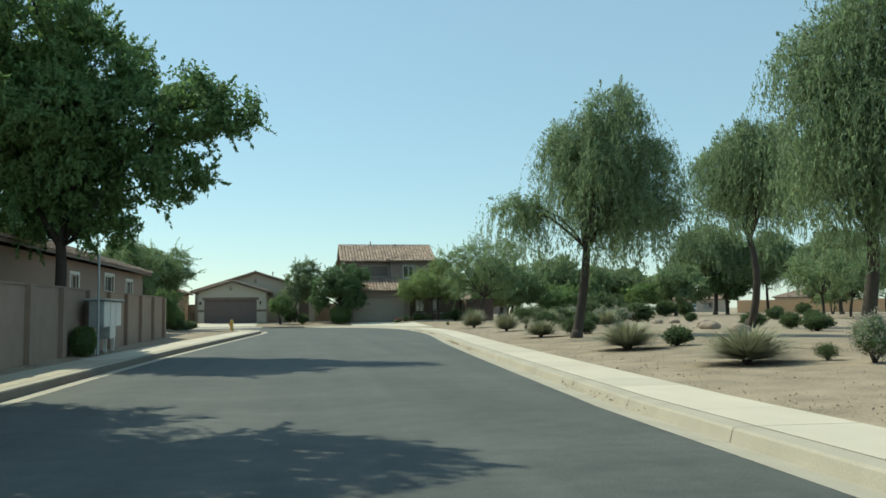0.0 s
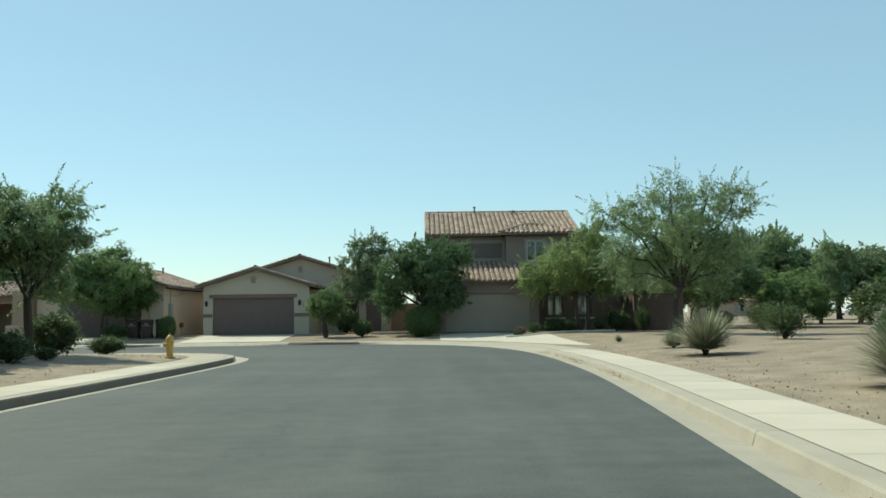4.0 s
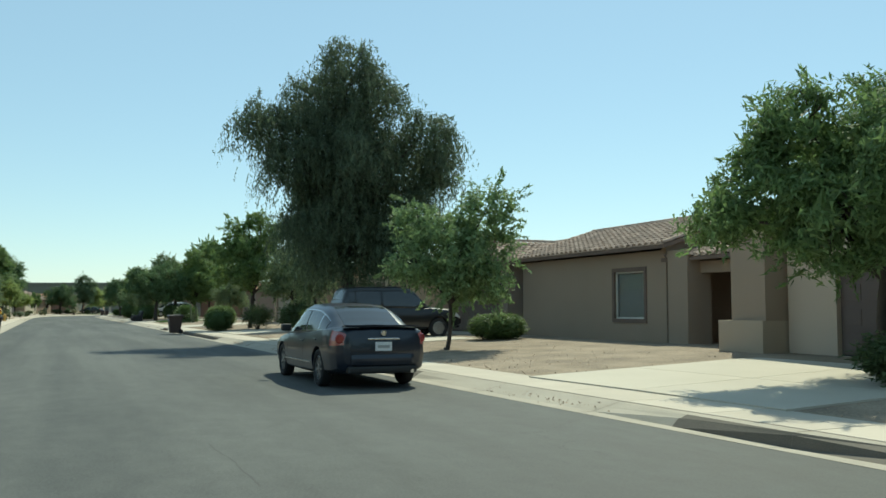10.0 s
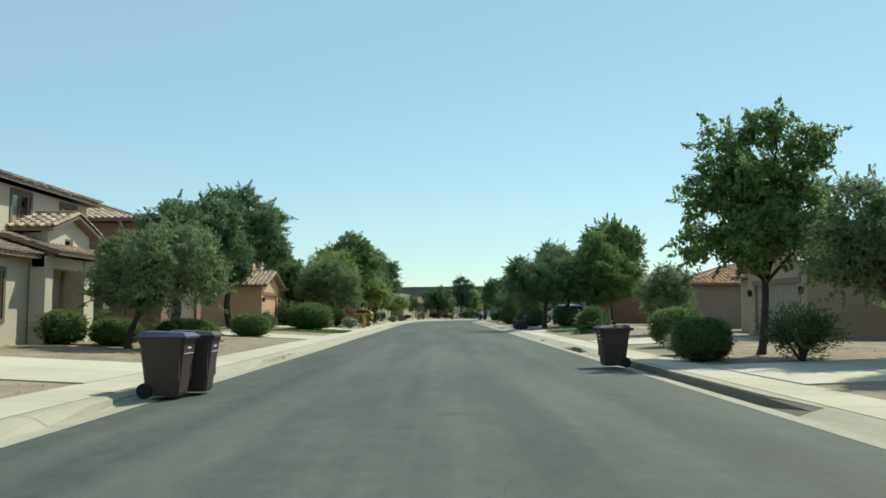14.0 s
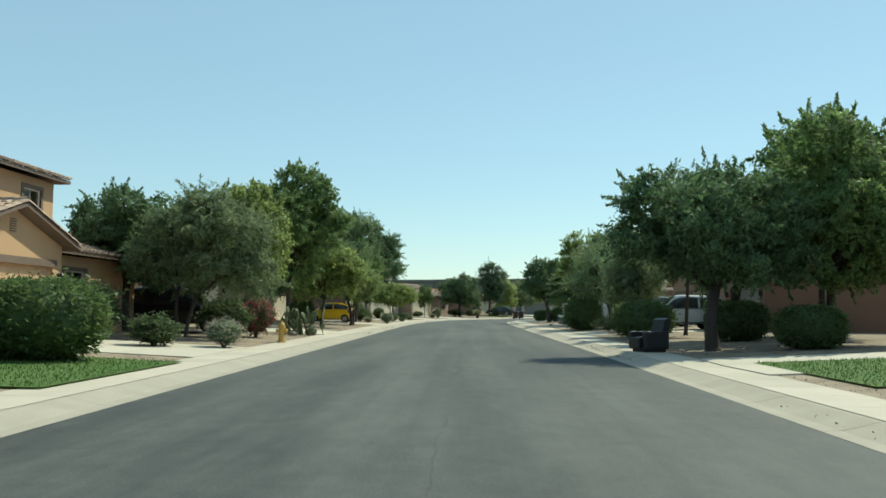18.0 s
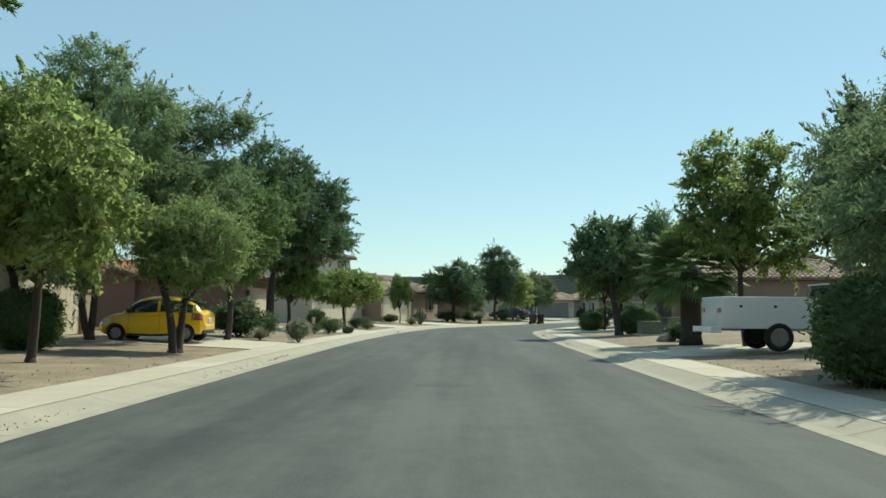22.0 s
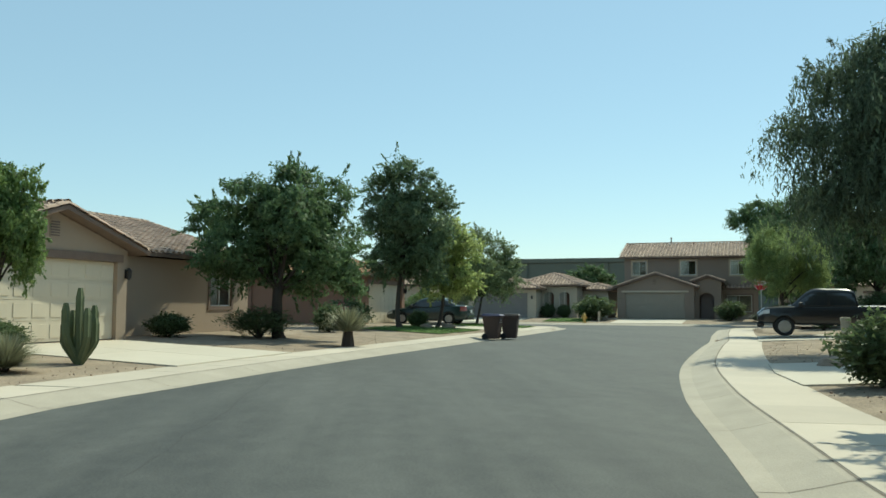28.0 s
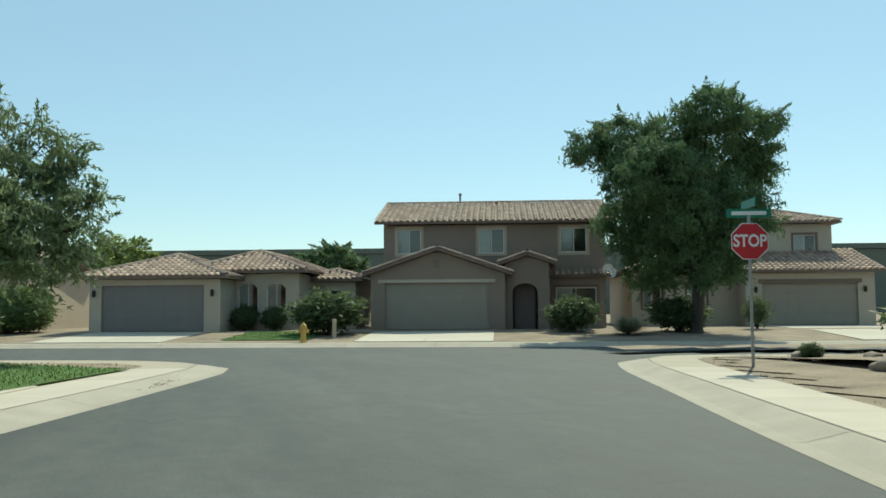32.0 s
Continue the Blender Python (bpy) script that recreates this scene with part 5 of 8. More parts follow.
big_tree("mesquite", 14.8, 71.1, -22, [(-0.1, 6.3, 1.0), (-2.0, 5.6, 1.1), (-3.1, 5.5, 0.8), (1.4, 6.0, 1.1), (2.6, 5.8, 1.0), (-1.0, 4.3, 1.4), (0.9, 4.3, 1.3), (-2.8, 3.8, 0.9), (2.4, 3.9, 1.0), (-0.1, 3.0, 1.0), (-2.0, 2.6, 0.7), (1.7, 2.6, 0.8)], "airy mesquite tree with a forked trunk and open branches")
big_tree("paloverde", 12.0, 79.2, -13, [(0.3, 5.0, 0.9), (-1.4, 3.8, 0.9), (-2.8, 3.0, 0.8), (1.0, 4.3, 1.2), (-0.8, 3.1, 1.2), (1.1, 2.8, 1.1), (-2.4, 2.6, 0.8), (2.3, 3.6, 1.0)])
big_tree("dark", 2.9, 80.6, 2, [(-0.3, 4.4, 1.0), (1.3, 4.4, 1.1), (-1.1, 3.5, 1.1), (0.5, 3.0, 1.3), (2.2, 4.2, 0.9), (-1.6, 2.1, 1.0), (1.5, 2.3, 1.1)])
big_tree("gum", -1.0, 85.0, 6, [(1.3, 5.4, 0.75), (0.3, 5.1, 0.7), (-0.2, 4.1, 0.7), (1.0, 3.9, 0.9), (1.8, 4.6, 0.7), (-0.4, 2.9, 0.7), (0.6, 2.8, 0.9), (1.5, 2.7, 0.8)], "slender dark-leaved tree with open upright branches")
big_tree("tuft", -2.2, 80.7, 12, [(-0.4, 2.1, 0.5), (0.2, 2.2, 0.55), (0.6, 1.8, 0.4), (-0.1, 1.6, 0.5), (-0.7, 1.9, 0.36), (0.2, 1.1, 0.34)], "small bushy tree with several stems in a gravel yard")
big_tree("tuft", -14.9, 81.6, 43, [(-1.3, 4.1, 0.9), (0.8, 4.5, 1.0), (-0.1, 3.7, 1.0), (1.7, 3.6, 1.1), (-2.0, 3.1, 0.9), (2.4, 2.5, 0.8), (-0.8, 2.6, 1.0), (1.1, 2.3, 1.2), (-2.7, 2.7, 0.5)], "dense bushy tree with low forked stems beside a driveway")
big_tree("weep", -39.9, 80.2, 71, [(-0.1, 11.5, 1.2), (-1.3, 10.2, 1.35), (0.9, 9.9, 1.45), (-3.6, 8.8, 1.15, -0.6), (-2.2, 8.3, 1.6), (-0.1, 8.2, 2.0), (3.3, 8.4, 1.25), (2.1, 7.2, 1.8), (-2.2, 7.1, 1.2, -1.2), (-0.6, 5.8, 2.0), (1.9, 5.0, 1.8), (-0.8, 4.6, 1.4, -0.6), (3.9, 6.9, 0.95), (-0.2, 3.6, 1.7), (2.2, 3.3, 1.4)], deep=0.4)
big_tree("open", -28.0, 79.4, 64, [(1.3, 4.2, 0.7), (-0.9, 3.7, 0.7), (0.1, 3.2, 0.85), (1.3, 3.0, 0.75), (-1.0, 2.5, 0.7), (0.1, 2.1, 0.8), (1.3, 2.0, 0.7)])
big_tree("sissoo", -57.3, 79.6, 72, [(-0.9, 5.9, 0.7), (0.3, 6.5, 0.65), (1.3, 5.7, 0.7), (-0.2, 4.9, 1.0), (-1.2, 4.6, 0.85), (1.1, 4.1, 1.1), (-0.1, 3.4, 1.2), (-1.6, 3.1, 0.65), (1.8, 3.2, 0.7)], "leafy street tree with three leaders above its crown")
big_tree("olive", -53.5, 82.0, 65, [(-1.3, 3.6, 0.8), (-0.7, 3.0, 1.0), (-1.8, 2.5, 0.8), (-0.5, 2.0, 0.75), (0.2, 3.2, 0.7)])
big_tree("gum", -50.5, 81.6, 63, [(-0.2, 5.0, 0.85), (-0.7, 4.3, 0.7), (0.3, 4.0, 1.0), (-0.4, 3.0, 0.85), (0.5, 2.8, 0.85), (0.0, 1.8, 0.85)])
big_tree("olive", -59.5, 60.8, 108, [(0.9, 3.3, 0.7), (-0.1, 2.9, 0.8), (1.9, 3.1, 0.9), (-0.5, 2.1, 0.7), (0.7, 2.1, 1.1), (2.3, 2.1, 0.8)])
big_tree("dark", -69.0, 59.2, 104, [(0.3, 4.9, 1.1), (1.7, 4.9, 1.05), (-0.6, 4.3, 0.95), (0.9, 3.5, 1.4), (2.5, 3.8, 0.8), (-0.2, 2.7, 0.95)])
big_tree("paloverde", -37.4, 61.4, 114, [(0.4, 5.1, 0.7), (1.6, 5.0, 0.75), (2.7, 4.6, 0.6), (-0.4, 4.7, 0.8), (1.1, 4.0, 0.95), (2.3, 3.8, 0.75), (-0.1, 3.4, 0.9), (-0.9, 3.8, 0.8), (0.9, 2.9, 0.65), (-1.6, 4.2, 0.8), (3.1, 4.4, 0.35), (1.9, 3.1, 0.5)], "spreading pale green palo verde leaning over a gravel yard")
big_tree("dark", -86.6, 57.3, 116, [(-0.8, 7.6, 1.3), (0.8, 8.0, 1.1), (2.1, 6.9, 1.1), (3.1, 4.8, 0.9), (0.5, 5.8, 1.5), (-1.0, 5.3, 1.5), (2.2, 5.1, 1.2), (-2.7, 6.3, 1.6), (0.1, 3.8, 0.9)])
big_tree("dark", -98.3, 78.2, 77, [(-1.7, 4.5, 1.0), (-0.1, 4.7, 1.1), (1.2, 4.5, 1.1), (2.2, 4.0, 0.9), (-2.2, 3.5, 0.9), (-0.8, 3.3, 1.2), (0.8, 3.1, 1.3), (2.1, 2.8, 0.9)], "broad flat-topped evergreen tree shading the pavement")
big_tree("sissoo", -99.6, 82.2, 71, [(0.1, 6.6, 1.0), (-0.7, 5.3, 1.0), (1.1, 5.2, 1.1), (2.4, 4.4, 0.95), (0.3, 4.0, 1.3), (-0.9, 3.6, 1.0), (1.8, 3.1, 1.2), (3.1, 4.1, 0.6), (0.4, 2.5, 0.9)])
big_tree("gum", -110.6, 80.4, 65, [(-0.3, 6.8, 0.8), (-1.0, 6.2, 0.6), (0.1, 5.5, 0.9), (-0.7, 5.1, 0.6), (0.6, 6.4, 0.9), (0.7, 4.4, 0.9), (-0.1, 3.9, 0.65)])
big_tree("olive", -103.0, 60.4, 107, [(0.8, 4.7, 1.0), (-0.5, 3.9, 1.1), (1.8, 3.8, 1.3), (0.2, 2.8, 1.4), (2.3, 2.3, 1.0), (-1.2, 3.0, 0.8)])
big_tree("yellow", -113.9, 59.9, 117, [(-0.5, 6.3, 0.65), (0.5, 6.0, 0.7), (-0.1, 5.2, 0.9), (0.9, 4.8, 0.7), (-0.7, 4.2, 0.9), (0.5, 3.9, 0.9), (0.0, 2.8, 0.9), (-1.3, 5.4, 1.0), (1.1, 3.0, 0.5)])
big_tree("sissoo", -120.5, 60.7, 111, [(0.2, 8.4, 1.05), (-0.6, 7.4, 1.0), (1.3, 7.6, 1.05), (0.5, 6.7, 1.35), (2.1, 6.4, 0.85), (-0.4, 5.4, 1.25), (1.4, 5.0, 1.2), (0.4, 3.5, 1.3), (2.6, 6.1, 0.5), (-1.9, 6.6, 1.3), (-1.7, 4.6, 1.3), (-2.6, 5.4, 1.2)], "tall full-crowned street tree beside a driveway")
big_tree("yellow", -127.2, 61.2, 106, [(0.2, 5.0, 1.0, -1.0), (-0.9, 4.3, 1.0, -0.6), (1.2, 4.0, 1.1, -2.4), (-2.0, 3.5, 0.95), (0.1, 3.1, 1.3, -1.2), (1.8, 3.2, 0.7, -3.6), (1.2, 2.5, 0.7, -2.8), (-1.3, 2.3, 0.8, -0.8)], deep=0.4)
big_tree("mesquite", -123.6, 79.2, 73, [(-0.6, 4.6, 0.8), (0.4, 3.8, 0.75), (-1.6, 3.7, 0.85), (-0.3, 3.3, 0.9), (-2.1, 2.7, 0.65), (-1.0, 2.4, 0.85)])
big_tree("mesquite", -119.0, 79.4, 70, [(0.2, 4.7, 0.75), (0.9, 4.5, 0.7), (-0.5, 3.7, 0.8), (0.5, 3.4, 0.9), (1.3, 3.5, 0.7), (-0.7, 2.6, 0.7), (0.6, 2.3, 0.75)])
big_tree("thicket", -136.5, 58.4, 117, [(-0.3, 8.6, 1.3), (1.8, 7.4, 1.2), (3.3, 7.1, 0.9), (0.5, 6.5, 1.6), (4.3, 7.2, 0.6), (2.4, 5.4, 1.5), (3.8, 5.1, 1.1), (0.1, 4.6, 1.5), (1.7, 4.0, 1.0), (-1.9, 7.0, 1.6), (-2.7, 5.2, 1.5)], "large grey-green mesquite shading a driveway")
big_tree("paloverde", -132.7, 62.5, 109, [(0.52, 3.89, 0.73), (0, 3.12, 0.73), (1.03, 3.12, 0.77), (-0.6, 2.6, 0.6), (0.43, 2.35, 0.77), (1.38, 2.52, 0.52), (-0.95, 3.21, 0.52)], "young lime-green palo verde beside the driveway")
big_tree("yellow", -137.3, 79.6, 69, [(-0.9, 6.3, 0.75), (0.6, 6.2, 0.75), (-1.4, 5.2, 0.75), (-0.2, 5.1, 0.9), (1.1, 4.7, 0.85), (1.6, 3.6, 0.6), (-0.8, 3.8, 0.85), (0.5, 3.5, 1.0), (-1.7, 4.0, 0.5), (1.3, 2.8, 0.5)], "tall lime-green tree with two rounded tops")
big_tree("dark", -156.3, 59.6, 115, [(-0.4, 9.0, 1.5), (1.5, 8.8, 1.3), (3.2, 7.6, 1.1), (4.0, 6.3, 0.75), (1.8, 6.3, 1.7), (-0.6, 6.4, 2.0), (4.1, 5.1, 0.65), (2.6, 4.9, 1.1), (0.3, 4.4, 1.4), (-1.5, 4.6, 1.6), (-2.7, 7.4, 1.7)], "large dark green ash tree with a billowing crown")
big_tree("sissoo", -158.2, 60.2, 112, [(0.2, 2.9, 0.75), (1.1, 3.0, 0.85), (1.8, 2.5, 0.6), (-0.3, 2.4, 0.65), (0.8, 2.3, 0.65), (0.4, 3.6, 0.6)])
big_tree("dark", -152.2, 78.1, 69, [(-0.9, 5.2, 0.85), (0.2, 5.1, 0.8), (-1.8, 4.7, 0.6), (-1.4, 3.8, 0.9), (-0.3, 3.9, 1.1), (0.8, 3.8, 0.9), (-2.2, 3.3, 0.5), (-0.9, 2.9, 0.85), (0.3, 3.0, 0.7)], "dense dark green street tree forked from the ground")
big_tree("open", -153.5, 80.6, 64, [(-0.2, 5.8, 0.65), (-0.6, 5.1, 0.7), (0.3, 4.8, 0.8), (-0.1, 4.0, 0.7), (0.6, 3.6, 0.7)])
big_tree("dark", -192.5, 69.2, 95, [(0.3, 5.1, 0.85), (1.4, 4.8, 1.0), (-1.0, 4.6, 0.95), (-2.3, 4.0, 0.85), (0.1, 3.7, 1.4), (1.9, 3.3, 1.0), (-1.7, 2.8, 1.05), (0.7, 2.3, 1.1), (2.3, 2.1, 0.65)], "broad dark green tree with several stems in a gravel yard")
big_tree("pine", -204.8, 73.6, 91, [(0.0, 7.7, 0.8), (-0.9, 6.8, 0.8), (1.1, 6.7, 0.95), (2.2, 6.2, 0.55), (0.0, 5.6, 1.35), (-1.1, 5.2, 0.8), (1.5, 4.8, 1.1), (0.2, 3.7, 1.35), (-0.8, 3.2, 0.9), (1.3, 2.8, 0.95)])
big_tree("pale", -207.2, 75.6, 88, [(0.6, 5.1, 0.85), (1.5, 4.1, 0.85), (0.0, 4.1, 0.9), (0.9, 2.7, 1.0), (-0.1, 2.2, 0.8), (1.8, 2.5, 0.65)])
big_tree("gum", -216.6, 78.7, 92, [(0.2, 5.4, 0.8), (1.6, 4.8, 0.8), (0.3, 4.1, 0.9), (1.4, 3.4, 1.0), (0.1, 2.5, 0.85), (2.2, 4.0, 0.6), (1.6, 2.3, 0.8), (-0.9, 3.2, 0.7), (-1.0, 1.9, 0.7), (2.3, 2.9, 0.6)])
big_tree("weep", -184.5, 87.3, 61, [(-0.94, 7.64, 1.09), (-2.26, 7.33, 0.78), (0.23, 7.33, 1.17), (-3.12, 6.24, 0.7), (-1.64, 5.92, 1.25), (0, 5.77, 1.48), (1.56, 6.24, 1.4), (-2.34, 4.52, 1.01), (-0.7, 4.21, 1.48), (1.17, 4.36, 1.4)], "tall weeping tree with drooping green curtains beside a driveway")
big_tree("pepper", -226.0, 104.6, 54, [(1.0, 9.2, 1.3), (2.8, 8.5, 1.2), (-0.8, 8.5, 1.2), (-3.0, 8.4, 1.2), (-4.3, 8.0, 0.9), (1.1, 7.3, 1.7), (-2.0, 6.7, 1.7), (2.8, 6.9, 0.9), (-0.4, 5.7, 2.1), (-2.7, 4.8, 1.5), (1.7, 4.9, 1.5), (-1.6, 3.4, 1.7), (0.7, 3.2, 1.7)])
big_tree("thicket", -9.2, 60.0, 10, [(-0.8, 4.8, 0.75), (0.6, 4.8, 0.8), (0.1, 3.7, 1.0), (-1.3, 3.3, 0.7), (1.3, 3.7, 0.5), (0.2, 2.4, 0.8)])

TREES = [
    # first street and the park
    ("ash", -8.4, 12.6, 10.4, 4.8, 0),
    ("willow", 56.6, 112.8, 13.0, 5.2, 1), ("willow", 62.0, 108.2, 11.5, 4.0, 0), ("mesquite", 44.0, 68.0, 6.0, 3.6, 0), ("sissoo", 33.0, 81.0, 3.6, 1.6, 0), ("sissoo", 36.5, 92.0, 3.9, 1.7, 1), ("willow", 66.0, 98.0, 11.0, 4.4, 1), ("thicket", 20.5, 84.0, 6.0, 3.4, 1),
    ("thicket", -11.2, 57.8, 6.1, 2.6, 0), ("tuft", -8.3, 53.4, 2.6, 0.9, 0), ("thicket", 28.5, 95.5, 7.5, 3.4, 0), ("thicket", 31.5, 93.0, 6.0, 3.0, 1), ("sissoo", 26.4, 86.0, 3.6, 2.2, 0), ("tuft", 24.6, 81.5, 3.0, 2.2, 0), ("sissoo", 40.0, 121.0, 7.0, 4.0, 1), ("dark", 46.0, 120.0, 7.0, 4.0, 0), ("thicket", 45.0, 100.0, 6.5, 4.0, 1), ("olive", 36.0, 96.0, 6.0, 3.5, 0), ("dark", 58.0, 112.0, 7.0, 3.6, 0), ("olive", 70.0, 106.0, 6.0, 3.2, 1), ("thicket", 52.0, 76.0, 6.5, 3.6, 0), ("willow", 62.0, 84.0, 8.0, 3.2, 1), ("dark", 25.0, 110.0, 6.5, 4.0, 1), ("olive", 22.0, 92.0, 5.0, 3.4, 0),
    ("dark", -24.5, 92.0, 6.9, 2.4, 0),
    # north side of the main street
    ("olive", -76.5, 82.0, 3.6, 1.6, 1),
    ("dark", -104.5, 81.0, 6.6, 2.8, 1), ("olive", -112.5, 78.4, 4.5, 1.6, 1), ("sissoo", -106.5, 85.0, 9.3, 3.0, 0), ("olive", -127.0, 80.0, 6.4, 2.4, 0),
    ("yellow", -135.4, 83.0, 6.8, 2.0, 1), ("sissoo", -171.5, 81.5, 7.2, 2.8, 0), ("yellow", -161.3, 78.8, 5.4, 1.6, 0), ("sissoo", -167.0, 80.5, 6.0, 2.2, 1), ("open", -161.0, 81.0, 5.0, 2.0, 0),
    ("paloverde", -199.6, 90.6, 5.0, 1.9, 0), ("dark", -207.0, 99.4, 6.6, 2.8, 1), ("sissoo", -199.5, 98.5, 7.6, 3.0, 1), ("sissoo", -190.0, 93.5, 8.0, 3.0, 0), ("ash", -199.0, 104.0, 8.0, 3.0, 0),
    # south side
    ("tuft", -47.3, 59.4, 5.0, 2.3, 1), ("sissoo", -41.0, 57.0, 3.0, 2.0, 0),
    ("dark", -105.5, 57.4, 6.0, 2.6, 0), ("yellow", -109.5, 60.9, 6.8, 2.2, 0), ("thicket", -131.2, 58.9, 6.8, 2.8, 1),
    ("sissoo", -141.2, 61.5, 6.6, 2.6, 0), ("yellow", -166.7, 62.3, 4.1, 2.6, 0), ("sissoo", -180.5, 64.9, 4.2, 1.0, 1),
    ("dark", -196.0, 56.0, 7.0, 3.0, 1), ("yellow", -263.0, 82.0, 6.6, 2.6, 0), ("dark", -252.0, 110.0, 6.0, 4.0, 1), ("dark", -252.5, 95.0, 5.4, 3.4, 0),
]
for k, x, y, h, r, v in TREES:
    tree(k, x, y, h, r, v)

# ---- driveways ----
def driveway(cx, cy, face, width):
    """Sloping concrete panels from a garage front down to the pavement."""
    M = pose(cx, cy, 0, 0, 0, face)
    ob = tagged(new("driveway"), "pale concrete driveway in jointed panels", "driveway", kind="structure")

    def reach(x):
        L = 0.0
        while L < 16 and outside(*(M @ Vector((x, -L, 0)))[:2]) > WALKW - 0.03:
            L += 0.1
        return L
    n = max(2, round(reach(0) / 2.4))
    for j in range(2):
        xa, xb = -width / 2 + j * width / 2 + 0.008, -width / 2 + (j + 1) * width / 2 - 0.008
        La, Lb = reach(xa), reach(xb)
        for i in range(n):
            vs = []
            for x, L, k, e in ((xa, La, i + 1, 0.008), (xb, Lb, i + 1, 0.008), (xb, Lb, i, -0.008), (xa, La, i, -0.008)):
                y = 0.1 if k == 0 else -L * k / n + e
                p = M @ Vector((x, y, 0))
                vs.append((p.x, p.y, min(ground_z(p.x, p.y) + 0.02, PAD + 0.005)))
            lo = [(x, y, z - 0.12) for x, y, z in vs]
            me = mesh_of("slab", lo + vs, [(3, 2, 1, 0), (4, 5, 6, 7), (0, 1, 5, 4), (1, 2, 6, 5), (2, 3, 7, 6), (3, 0, 4, 7)], M_drive)
            part("slab", me, None, ob)


for d in DRIVES:
    driveway(*d)

# planting bed with a concrete edging beside the taupe house's driveway
front = [(7.35, 75.0), (8.58, 75.75), (10.1, 77.0), (11.8, 77.9), (13.5, 78.45)]
back = [(9.35, 80.7), (10.3, 80.7), (11.4, 80.7), (12.6, 80.7), (13.9, 80.7)]
vs = []
for i in range(17):
    f, r = divmod(i / 4, 1) if i < 16 else (3, 1.0)
    a, b = [Vector(q[int(f)]).lerp(Vector(q[int(f) + 1]), r) for q in (front, back)]
    for j in range(9):
        p = a.lerp(b, j / 8)
        vs.append((p.x, p.y, ground_z(p.x, p.y) + 0.04 + 0.012 * noise.noise(Vector((p.x * 2, p.y * 2, 0)))))
bed = thing("planting_bed", Matrix(), "raised gravel planting bed with a concrete edging", "planting bed", kind="structure")
part("gravel_bed", mesh_of("gravel_bed", vs, [(i * 9 + j, i * 9 + 9 + j, i * 9 + 10 + j, i * 9 + 1 + j) for i in range(16) for j in range(8)], M_gravel, True), None, bed)
bm = bmesh.new()
rim = [Vector(vs[j]) for j in range(8, -1, -1)] + [Vector(vs[i * 9]) for i in range(1, 17)]
for a, b in zip(rim, rim[1:]):
    tube(bm, a, b, 0.06, 0.06, 6)
part("edging", bm, M_drive, bed, "rounded concrete edging")

# ---- shrubs ----
SHRUB, BLOOM = {}, {}


